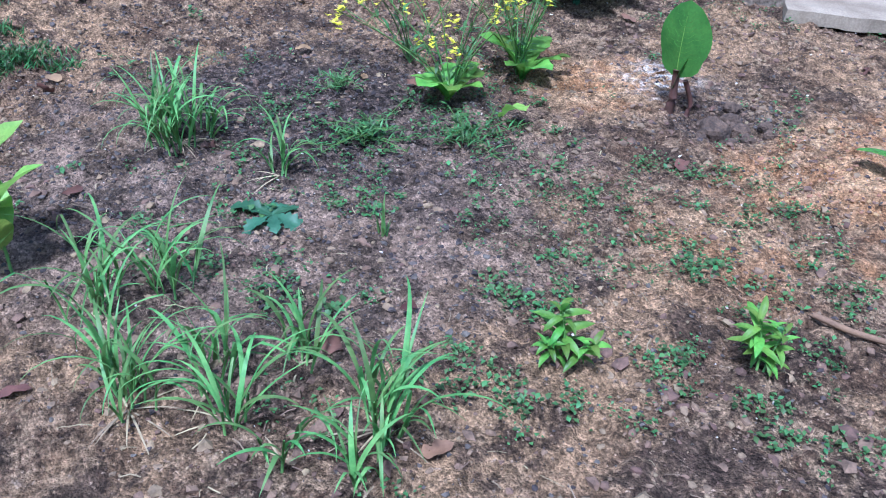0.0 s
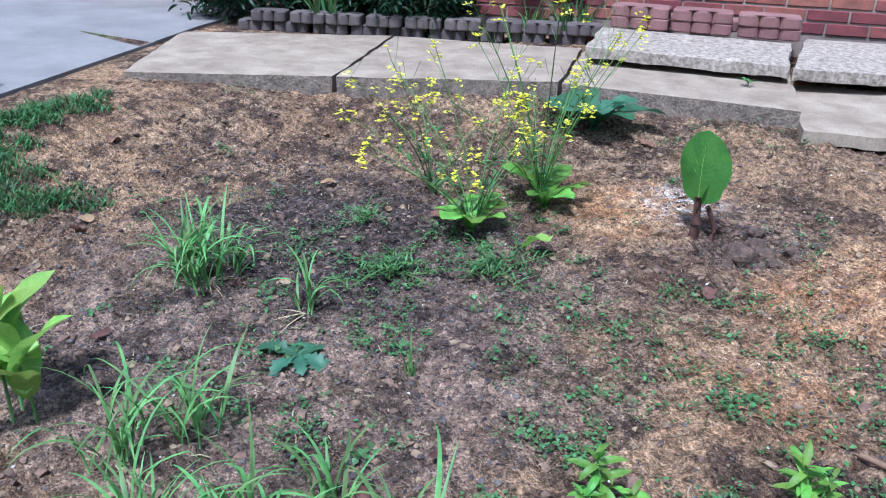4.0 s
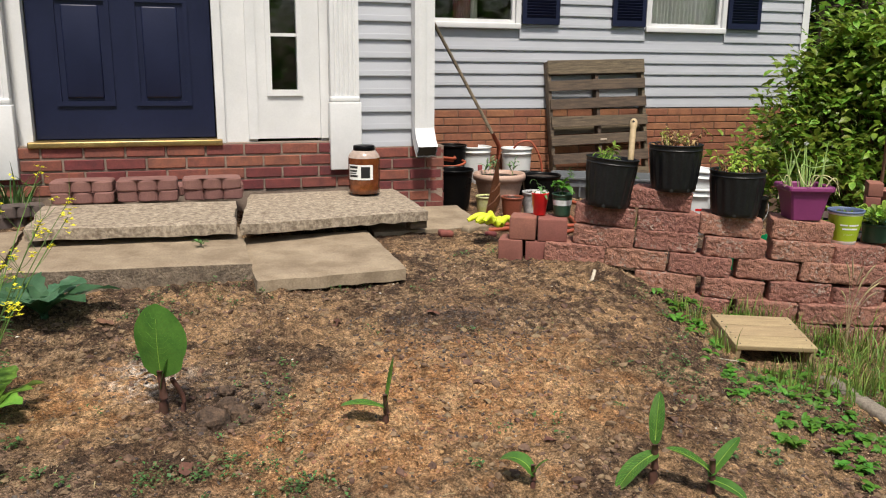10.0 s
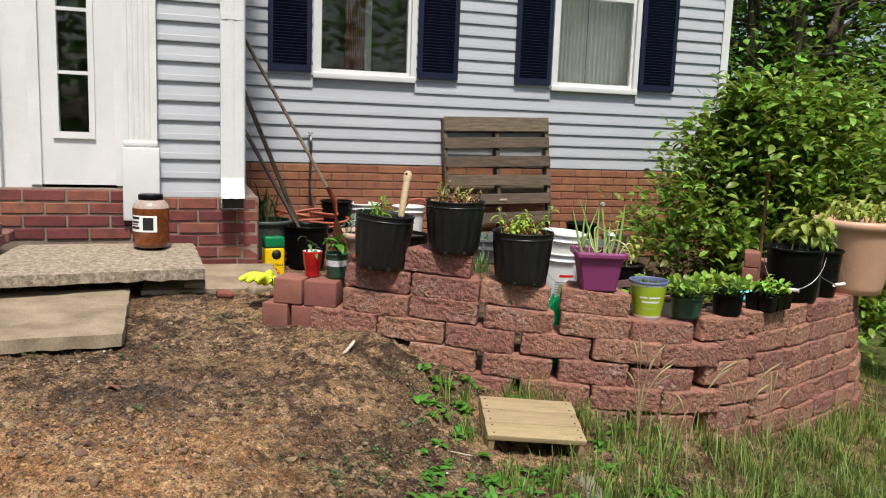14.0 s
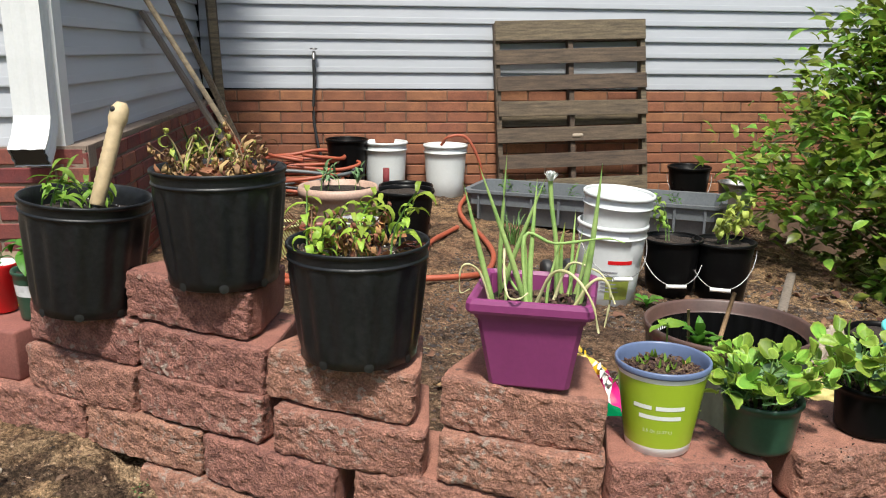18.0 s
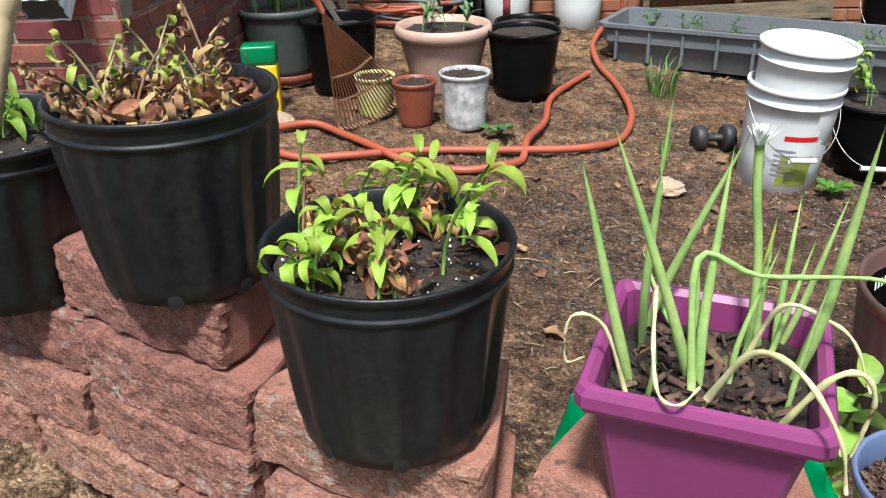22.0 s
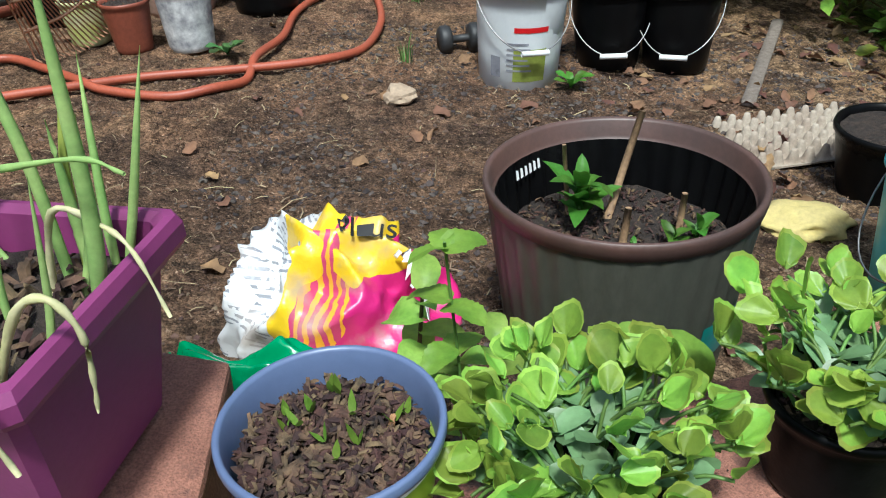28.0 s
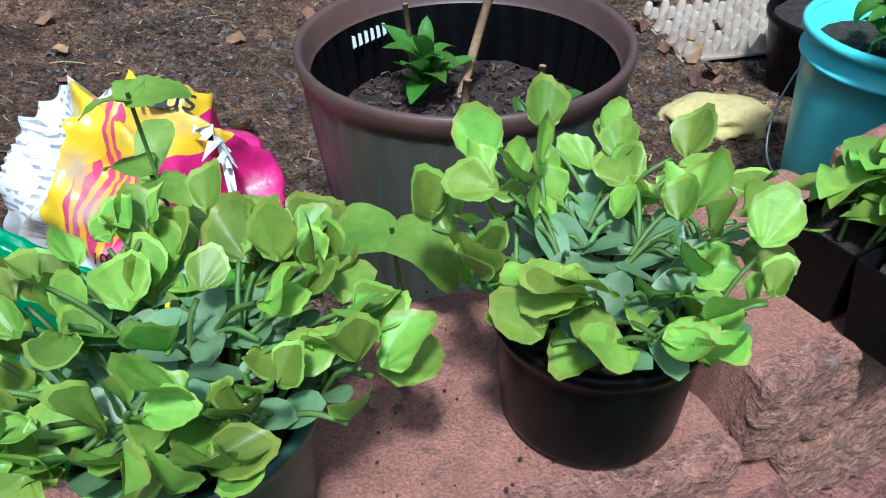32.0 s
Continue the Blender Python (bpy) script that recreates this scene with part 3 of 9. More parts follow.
def base_z(x, y):
    k = ease((behind_wall(x, y) - 0.10) / 0.16) if -1 < x < 6 and y > 3.5 else (1.0 if y > 6 and x > 0 else 0.0)
    if x > 4.2:
        k *= 1 - ease((x - 4.2) / 0.8)
    return front_z(x, y) * (1 - k) + back_z(x, y) * k


def ground_z(x, y):
    z = base_z(x, y)
    near = -3.2 < x < 4.6 and 0.3 < y < 9.2
    if near:
        p = Vector((x, y, 0.3))
        z += 0.016 * noise.noise(p * 2.2) + 0.010 * noise.noise(p * 7) + 0.009 * noise.noise(p * 19) + 0.009 * noise.noise(p * 38) + (0.006 * noise.noise(p * 75) if y < 4.2 else 0)
        if y < 4.4 or x > 0.5:
            rough = 0.35 + 0.65 * ease(0.5 + 1.6 * noise.noise(p * 1.1 + Vector((7, 3, 0))))
            f1 = noise.voronoi(p * 17 + noise.noise_vector(p * 9) * 0.5)[0][0]
            f2 = noise.voronoi(p * 36 + noise.noise_vector(p * 20) * 0.5)[0][0]
            z += (0.026 * (0.45 - f1) * rough + 0.012 * (0.45 - f2)) * (1.0 if y < 4.4 else 0.5)
        d = math.hypot(x + 0.12, y - 2.57)
        z += 0.05 * math.exp(-(d / 0.22) ** 2) + 0.03 * math.exp(-(math.hypot(x - 0.25, y - 2.93) / 0.3) ** 2)
        z -= 0.075 * math.exp(-((x - 1.46) / 0.2) ** 2 - ((y - 3.42) / 0.2) ** 2)
        z -= 0.085 * math.exp(-((x - 1.56) / 0.27) ** 2 - ((y - 3.74) / 0.2) ** 2)
        z += 0.05 * math.exp(-((x - 0.95) / 0.25) ** 2 - ((y - 4.2) / 0.2) ** 2)
        z -= 0.06 * math.exp(-(math.hypot(x + 0.57, y - 2.72) / 0.11) ** 2)
    return z


def build_ground():
    def axis(a, b, step):
        c = list(np.arange(a, b + 1e-6, step))
        lo, hi, d = [], [], step
        p, q = a, b
        while p > -70:
            d *= 1.35
            p, q = p - d, q + d
            lo.insert(0, p)
            hi.append(q)
        return lo + c + hi
    xs, ys = axis(-2.4, 3.6, 0.0145), axis(0.8, 6.6, 0.0145)
    g = Geo()
    g.v = [(x, y, ground_z(x, y)) for y in ys for x in xs]
    w = len(xs)
    g.f = [(j * w + i, j * w + i + 1, (j + 1) * w + i + 1, (j + 1) * w + i) for j in range(len(ys) - 1) for i in range(w - 1)]
    ob = part("ground", g, SOIL)
    return tagged(ob, "bare brown garden soil with orange clay patches", "ground", kind="structure")


build_ground()


def slab(name, corners, thick, material, label, category="slab", seed=1, kind=""):
    """A cast slab from four top corners (x, y, z), with worn edges."""
    g = Geo()
    n, mrows = 26, 14
    c = [Vector(p) for p in corners]
    o = Vector((seed * 3.1, seed * 1.3, 0))

    def top(u, v):
        p = c[0].lerp(c[1], u).lerp(c[3].lerp(c[2], u), v)
        e = min(u, 1 - u, v * 1.0, (1 - v) * 1.0)
        k = noise.noise(p * 3 + o) * 0.003 + noise.noise(p * 14 + o) * 0.0015
        d = noise.noise_vector(p * 9 + o) * 0.010 + noise.noise_vector(p * 30 + o) * 0.004
        if e < 1e-6:
            p = p + Vector((d.x, d.y, -0.005))
        return p + Vector((0, 0, k))
    verts = [top(i / n, j / mrows) for j in range(mrows + 1) for i in range(n + 1)]
    w = n + 1
    faces = [(j * w + i, j * w + i + 1, (j + 1) * w + i + 1, (j + 1) * w + i) for j in range(mrows) for i in range(n)]
    ring = [i for i in range(w)] + [j * w + n for j in range(1, mrows + 1)] + [mrows * w + i for i in range(n - 1, -1, -1)] + [j * w for j in range(mrows - 1, 0, -1)]
    base = len(verts)
    for k in ring:
        p = verts[k]
        q = noise.noise_vector(p * 17 + o) * 0.006
        verts.append(p + Vector((q.x, q.y, -thick * 0.5)))
    for k in ring:
        p = verts[k]
        q = noise.noise_vector(p * 17 + o) * 0.008
        verts.append(p + Vector((q.x, q.y, -thick + q.z)))
    m = len(ring)
    for s in (0, 1):
        for i in range(m):
            a = ring[i] if s == 0 else base + i
            b = ring[(i + 1) % m] if s == 0 else base + (i + 1) % m
            faces.append((b, a, base + s * m + i, base + s * m + (i + 1) % m))
    faces.append(tuple(base + m + i for i in range(m)))
    ob = part(name, g.add(verts, faces), material, smooth=False)
    # side faces take a darker, browner and rougher concrete than the top
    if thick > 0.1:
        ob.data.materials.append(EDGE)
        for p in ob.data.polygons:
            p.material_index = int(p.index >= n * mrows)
    return tagged(ob, label, category, kind=kind)


slab("pavement_slab", [(-1.63, 3.60, 0.53), (-0.66, 3.80, 0.52), (-0.86, 4.5, 0.545), (-1.86, 4.35, 0.55)], 0.13, CONCRETE, "grey-tan concrete walkway slab with a chipped edge", "walkway slab", 2)
slab("pavement_slab", [(-2.43, 3.0, 0.545), (-1.645, 3.592, 0.535), (-1.875, 4.34, 0.555), (-2.84, 3.98, 0.555)], 0.12, CONCRETE, "grey-tan concrete walkway slab behind yellow flowering weeds", "walkway slab", 3)
slab("pavement_slab", [(-3.19, 2.48, 0.545), (-2.445, 2.99, 0.545), (-2.855, 3.97, 0.555), (-3.79, 3.31, 0.555)], 0.12, CONCRETE, "grey-tan concrete walkway slab beside the driveway", "walkway slab", 4)
slab("stone_slab", [(-1.71, 4.0, 0.63), (-0.81, 4.2, 0.62), (-0.91, 4.71, 0.648), (-1.85, 4.53, 0.648)], 0.05, GRANITE, "pale exposed-aggregate slab lying on the walkway", "slab", 5)
slab("stone_slab", [(-0.795, 4.23, 0.61), (0.12, 4.71, 0.592), (-0.07, 5.25, 0.638), (-0.895, 5.0, 0.638)], 0.05, GRANITE, "pale exposed-aggregate slab tilted against the brick base", "slab", 6)
slab("concrete_slab", [(-0.62, 3.68, 0.475), (0.01, 3.89, 0.475), (-0.21, 4.62, 0.505), (-0.83, 4.42, 0.505)], 0.05, CONCRETE, "thin tan concrete slab lying loose on soil", "slab", 7)
slab("concrete_slab", [(-0.17, 4.65, 0.485), (0.48, 4.93, 0.47), (0.32, 5.46, 0.50), (-0.27, 5.28, 0.505)], 0.06, CONCRETE, "thin grey concrete slab beside the house corner", "slab", 8)


def flat_area(name, pts, z, material, label, category):
    g = Geo()
    g.add([(x, y, drive_z(y)) for x, y in pts] + [(x, y, drive_z(y) - 0.2) for x, y in pts], [tuple(range(len(pts)))] + [(i + len(pts), (i + 1) % len(pts) + len(pts), (i + 1) % len(pts), i) for i in range(len(pts))])
    return tagged(part(name, g, material, smooth=False), label, category, kind="structure")


flat_area("road_driveway", [(-3.0, -4), (-3.29, 1.85), (-3.62, 2.99), (-3.63, 3.0), (-3.86, 3.5), (-4.4, 5.0), (-14, 5.0), (-14, 3.0), (-14, -4)], 0.553, DRIVE, "pale concrete driveway beside the garden bed", "driveway")

# ---- house ----
# built square, then turned as one by HOUSE
HOUSE = pose(-0.112, 5.413, 0, 0, 0, 15)
PORCH, BACK, JUT = 0.0, 2.88, 0.25
TOP = 3.5
STANDING = {o.name for o in bpy.data.objects}


def turn_house():
    """Turns all that was built since the last call into the house's place."""
    for o in bpy.data.objects:
        if o.parent is None and o.name not in STANDING:
            o.matrix_basis = HOUSE @ o.matrix_basis
        STANDING.add(o.name)


def hp(u, v):
    p = HOUSE @ Vector((u, v, 0))
    return p.x, p.y


def structure(name, geo, material, label, category, smooth=False):
    return tagged(part(name, geo, material, smooth=smooth), label, category, kind="structure")


def siding_profile(length, h):
    """One siding course along +x facing -y: a slope with a rolled butt and a dark shadow lip."""
    g = Geo()
    prof = [(0.0, h), (-0.004, h * 0.7), (-0.011, h * 0.34), (-0.0125, h * 0.30), (-0.016, 0.006), (-0.0155, 0.0), (-0.002, 0.0)]
    n = len(prof)
    g.add([(x, y, z) for x in (0, length) for y, z in prof], [(i, n + i, n + i + 1, i + 1) for i in range(n - 1)] + [tuple(range(n)), tuple(range(2 * n - 1, n - 1, -1))])
    return g


def sided_wall(name, place, length, z0, z1, pitch, gaps, label):
    """A wall of vinyl courses; gaps: (x0, x1, z0, z1) cut out."""
    wall = thing(name, *place, label=label, category="wall")
    tagged(wall, kind="structure")
    cuts = sorted([(a, b) for a, b, c, d in gaps])
    panels = []
    x = 0.0
    for a, b, c, d in sorted(gaps):
        panels += [(x, a, z0, z1), (a, b, z0, c), (a, b, d, z1)]
        x = b
    panels.append((x, length, z0, z1))
    part("sheathing", boxes([(a, 0.004, c, b, 0.16, d) for a, b, c, d in panels if b - a > 1e-3 and d - c > 1e-3]), SIDING, wall, smooth=False)
    cache = {}
    z = z0
    while z < z1 - 0.01:
        spans, x = [], 0.0
        for a, b, c, d in sorted(gaps):
            if z + pitch > c + 0.01 and z < d - 0.01:
                spans.append((x, a))
                x = b
        spans.append((x, length))
        for a, b in spans:
            key = round(b - a, 3)
            if key > 0.02:
                if key not in cache:
                    me = siding_profile(b - a, pitch).mesh("siding_board", False)
                    me.materials.append(SIDING)
                    cache[key] = me
                part("siding_board", cache[key], None, wall, m=pose(a, 0, z))
        z += pitch
    return wall


# porch front, beside the door surround
sided_wall("wall_porch_west", (-6.2, PORCH, 0), 3.95, 0.88, TOP, 0.107, [], "pale grey vinyl siding beside the front door")
sided_wall("wall_porch_east", (-0.19, PORCH, 0), 0.44, 0.87, TOP, 0.107, [], "pale grey vinyl siding at the house corner")
# side of the jut, running back
w = sided_wall("wall_jut_side", (JUT, PORCH, 0), 2.86, 0.87, TOP, 0.107, [], "pale vinyl siding on the side of the jutting entry")
w.matrix_basis = pose(JUT, PORCH + 0.004, 0, 0, 0, 90)
WINS = [(1.07, 2.05, 1.73, 3.42), (3.47, 4.45, 1.73, 3.42)]
sided_wall("wall_main", (JUT + 0.02, BACK, 0), 5.52 - JUT - 0.02, 0.95, TOP, 0.115, [(a - JUT - 0.02, b - JUT - 0.02, c, d) for a, b, c, d in WINS], "pale grey vinyl siding with two windows")
structure("wall_house_end", boxes([(5.36, BACK + 0.161, -0.6, 5.515, 10, TOP)]), SIDING, "plain end wall of the house", "wall")
structure("trim_corner", boxes([(5.45, BACK - 0.03, 0.93, 5.54, BACK - 0.017, TOP), (5.523, BACK - 0.016, 0.93, 5.54, BACK + 0.08, TOP)]), WHITE, "white vinyl corner post of the house", "trim")
structure("trim_jut_corner", boxes([(0.20, PORCH - 0.028, 0.87, 0.28, PORCH - 0.017, TOP), (0.268, PORCH - 0.0165, 0.87, 0.28, PORCH + 0.06, TOP)]), WHITE, "white vinyl corner post by the downspout", "trim")
structure("ceiling_eave", boxes([(-6.6, PORCH - 0.3, TOP, 0.5, 10, TOP + 0.2), (0.501, BACK - 0.28, TOP, 5.8, 10, TOP + 0.2)]), WHITE, "white eave over the house front", "eave")
structure("trim_entry", boxes([(-2.25, PORCH + 0.03, 0.88, -2.03, PORCH + 0.16, TOP), (-0.97, PORCH + 0.03, 0.90, -0.785, PORCH + 0.16, TOP), (-0.405, PORCH + 0.03, 0.90, -0.19, PORCH + 0.16, TOP),
                               (-2.03, PORCH + 0.03, 3.0, -0.405, PORCH + 0.16, TOP)]), WHITE, "white painted wooden door surround with worn edges", "trim")
# added inner walls; their darkness is painted, not cast
structure("wall_room", boxes([(-6, 5.5, 0.5, 5.3, 5.6, TOP), (-2.3, PORCH + 1.6, 0.8, 0.1, PORCH + 1.7, TOP), (-6.2, 5.5, -0.6, -6.1, 10, TOP)]), ROOM, "near-black inner walls behind the windows, room shade put into their colour", "wall")


def brick_wall(name, x, y, z, rz, length, rows, material, label, bl=0.205, bh=0.058, joint=0.011, ledge=0.0, bed=None):
    """A brick base: mortar body and every brick its own piece; local x along the wall, -y outwards."""
    wall = thing(name, x, y, z, rz, label, "wall")
    tagged(wall, kind="structure")
    part("mortar", boxes([(0, 0.008, -0.4, length, 0.10, rows * (bh + joint) + 0.002)]), bed or MORTAR, wall, smooth=False)
    if ledge:
        part("ledge", boxes([(0, 0.004, rows * (bh + joint) + 0.003, length, ledge, rows * (bh + joint) + 0.018)]), bed or MORTAR, wall, smooth=False)
    cache = {}
    rng = random.Random(len(name) + int(length * 100))
    for r in range(rows):
        u = -(bl + joint) * (0.5 if r % 2 else 0.0)
        while u < length - 0.01:
            a, b = max(u, 0), min(u + bl, length)
            if b - a > 0.02:
                key = (round(b - a, 3), rng.randrange(3))
                if key not in cache:
                    bx = bevel_box(b - a, 0.09, bh, 0.004, 1)
                    o = Vector((key[1] * 9.0, 0, 0))
                    bx.v = [tuple(Vector(p) + noise.noise_vector(Vector(p) * 25 + o) * 0.0025) for p in bx.v]
                    me = bx.mesh("brick", False)
                    me.materials.append(material)
                    cache[key] = me
                part("brick", cache[key], None, wall, m=pose((a + b) / 2, 0.045 + rng.uniform(-0.003, 0.003), r * (bh + joint) + joint * 0.6, 0, 0, rng.uniform(-0.5, 0.5)))
            u += bl + joint
    return wall


def fluted(name, x0, x1, z0, label):
    w = x1 - x0
    p = thing(name, (x0 + x1) / 2, PORCH - 0.05, z0, label=label, category="pilaster")
    tagged(p, kind="structure")
    part("plinth", bevel_box(w + 0.02, 0.075, 0.40, 0.006), WHITE, p)
    part("plinth_moulding", bevel_box(w + 0.008, 0.066, 0.035, 0.010), WHITE, p, m=pose(0, 0, 0.40))
    g = Geo()
    n = 40
    pts = []
    for i in range(n + 1):
        u = i / n
        d = 0.0
        if 0.1 < u < 0.9:
            d = 0.009 * max(0, math.sin((u - 0.1) / 0.8 * math.pi * 5) ** 2 - 0.25)
        pts.append(((u - 0.5) * w, -0.025 + d))
    g.add([(x, y, z) for z in (0.43, TOP - z0) for x, y in pts], [(i, i + 1, n + 2 + i, n + 1 + i) for i in range(n)])
    g.add(*[[(-w / 2, -0.025, 0.43), (-w / 2, 0.04, 0.43), (-w / 2, 0.04, TOP - z0), (-w / 2, -0.025, TOP - z0), (w / 2, -0.025, 0.43), (w / 2, 0.04, 0.43), (w / 2, 0.04, TOP - z0), (w / 2, -0.025, TOP - z0)], [(0, 3, 2, 1), (4, 5, 6, 7)]])
    part("shaft", g, WHITE, p, smooth=False)
    return p


fluted("trim_pilaster", -2.25, -2.07, 0.74, "white fluted pilaster with a square plinth")
fluted("trim_pilaster", -0.36, -0.19, 0.745, "white fluted pilaster beside the glazed side panel")


def front_door():
    d = thing("door_1", -1.50, PORCH + 0.05, 0.915, label="dark navy panelled front door, closed", category="door")
    tagged(d, kind="structure")
    w, h = 0.95, 2.03
    leafb = boxes([(-w / 2, 0.0, 0.03, w / 2, 0.045, h)])
    part("door_leaf", leafb, NAVY, d, smooth=False)
    for cx in (-0.205, 0.205):
        for z0, z1 in ((0.21, 0.80), (0.95, 1.55), (1.66, 1.90)):
            fr = Geo()
            for a, b, c, e in ((-0.15, -0.125, z0, z1), (0.125, 0.15, z0, z1), (-0.125, 0.125, z0, z0 + 0.025), (-0.125, 0.125, z1 - 0.025, z1)):
                fr.add(*[(bx := boxes([(cx + a, -0.012, c, cx + b, 0.002, e)])).v, bx.f])
            part("panel_moulding", fr, NAVY, d, smooth=False)
            part("raised_panel", bevel_box(0.19, 0.022, z1 - z0 - 0.09, 0.010), NAVY, d, m=pose(cx, -0.001, z0 + 0.045))
    k = part("door_knob", lathe([(0.0, 0.075), (0.018, 0.072), (0.027, 0.058), (0.026, 0.045), (0.012, 0.035), (0.010, 0.012), (0.03, 0.008), (0.032, 0.0)], 20), BRASS, d, "brass door knob", m=pose(-0.40, -0.0, 0.93, 90))
    part("deadbolt", lathe([(0.0, 0.02), (0.022, 0.018), (0.03, 0.0)], 20), BRASS, d, "brass deadbolt", m=pose(-0.40, 0, 1.07, 90))
    part("threshold", bevel_box(1.02, 0.13, 0.035, 0.008), BRASS, d, "brass threshold", m=pose(0, -0.055, -0.012))
    part("jamb_left", boxes([(-0.53, -0.075, 0.0, -0.483, 0.05, 2.08)]), WHITE, d, smooth=False)
    part("jamb_right", boxes([(0.483, -0.075, 0.0, 0.53, 0.05, 2.08)]), WHITE, d, smooth=False)


front_door()


def side_light():
    d = thing("window_sidelight", -0.595, PORCH + 0.03, 0.93, label="white side panel with three small panes beside the door", category="side panel")
    tagged(d, kind="structure")
    x0, x1 = -0.185, 0.185
    gx0, gx1 = -0.095, 0.055
    part("panel", boxes([(x0, 0, 0, gx0, 0.045, 2.05), (gx1, 0, 0, x1, 0.045, 2.05), (gx0, 0, 0, gx1, 0.045, 0.285), (gx0, 0, 1.30, gx1, 0.045, 2.05)]), WHITE, d, smooth=False)
    part("pane_frame", boxes([(gx0 - 0.03, -0.014, 0.25, gx0, 0.0, 1.33), (gx1, -0.014, 0.25, gx1 + 0.03, 0.0, 1.33), (gx0, -0.014, 0.25, gx1, 0.0, 0.285), (gx0, -0.014, 1.30, gx1, 0.0, 1.33)]), WHITE, d, smooth=False)
    for z in (0.60, 0.93):
        part("glazing_bar", boxes([(gx0, -0.006, z - 0.009, gx1, 0.02, z + 0.009)]), WHITE, d, smooth=False)
    for z0, z1 in ((0.285, 0.591), (0.609, 0.921), (0.939, 1.30)):
        part("pane", boxes([(gx0, 0.022, z0, gx1, 0.028, z1)]), GLASS, d, smooth=False)
    part("casing", boxes([(x0 - 0.055, -0.028, 0, x0, 0.02, 2.05), (x1, -0.028, 0, x1 + 0.05, 0.02, 2.05)]), WHITE, d, smooth=False)


side_light()


def window(name, x0, x1, z0, z1, curtain):
    w = thing(name, (x0 + x1) / 2, BACK, z0, label="white double-hung window with " + ("pale pleated curtains" if curtain else "a dark red curtain inside"), category="window")
    tagged(w, kind="structure")
    a = (x1 - x0) / 2
    h = z1 - z0
    part("window_frame", boxes([(-a, -0.035, 0, -a + 0.05, 0.10, h), (a - 0.05, -0.035, 0, a, 0.10, h), (-a + 0.05, -0.035, h - 0.05, a - 0.05, 0.10, h)]), WHITE, w, smooth=False)
    part("window_sill", bevel_box(2 * a, 0.14, 0.055, 0.006), WHITE, w, m=pose(0, 0.025, 0))
    part("sash", boxes([(-a + 0.051, 0.0, 0.056, -a + 0.08, 0.05, h - 0.06), (a - 0.08, 0.0, 0.056, a - 0.051, 0.05, h - 0.06), (-a + 0.08, 0.0, 0.056, a - 0.08, 0.05, 0.092)]), WHITE, w, smooth=False)
    part("meeting_rail", boxes([(-a + 0.08, 0.002, 0.93, a - 0.08, 0.05, 0.965)]), WHITE, w, smooth=False)
    for c, d in ((0.092, 0.93), (0.965, h - 0.06)):
        part("pane", boxes([(-a + 0.08, 0.03, c, a - 0.08, 0.034, d)]), GLASS, w, smooth=False)
    def drape(x0, x1, material, name2):
        g = Geo()
        n = 60
        pts = [(x0 + (x1 - x0) * i / n, 0.16 + 0.018 * math.sin(i * 1.05) + 0.006 * math.sin(i * 0.31)) for i in range(n + 1)]
        g.add([(x, y, z) for z in (0.0, h) for x, y in pts], [(i, i + 1, n + 2 + i, n + 1 + i) for i in range(n)])
        part(name2, g, material, w)
    if curtain:
        drape(-a + 0.02, -0.03, CURTAIN, "curtain")
        drape(-0.02, a - 0.02, CURTAIN, "curtain")
    else:
        drape(-0.16, 0.02, REDCLOTH, "curtain")
        drape(0.03, 0.09, CURTAIN, "curtain")


window("window_1", *WINS[0], False)
window("window_2", *WINS[1], True)


def shutter(x0, x1):
    s = thing("shutter", (x0 + x1) / 2, BACK - 0.018, 1.78, label="dark navy louvred window shutter", category="shutter", group="window shutters")
    a = (x1 - x0) / 2
    part("frame", boxes([(-a, -0.03, 0, -a + 0.045, 0, 1.42), (a - 0.045, -0.03, 0, a, 0, 1.42), (-a + 0.045, -0.03, 0, a - 0.045, 0, 0.06), (-a + 0.045, -0.006, 0.06, a - 0.045, 0, 1.42)]), NAVY, s, smooth=False)
    me = boxes([(-a + 0.045, -0.003, 0, a - 0.045, 0.003, 0.034)]).mesh("louvre", False)
    me.materials.append(NAVY)
    for i in range(46):
        part("louvre", me, None, s, m=pose(0, -0.012, 0.065 + i * 0.028, 32))


for a, b in ((0.66, 1.055), (2.065, 2.47), (3.07, 3.455), (4.465, 4.88)):
    shutter(a, b)


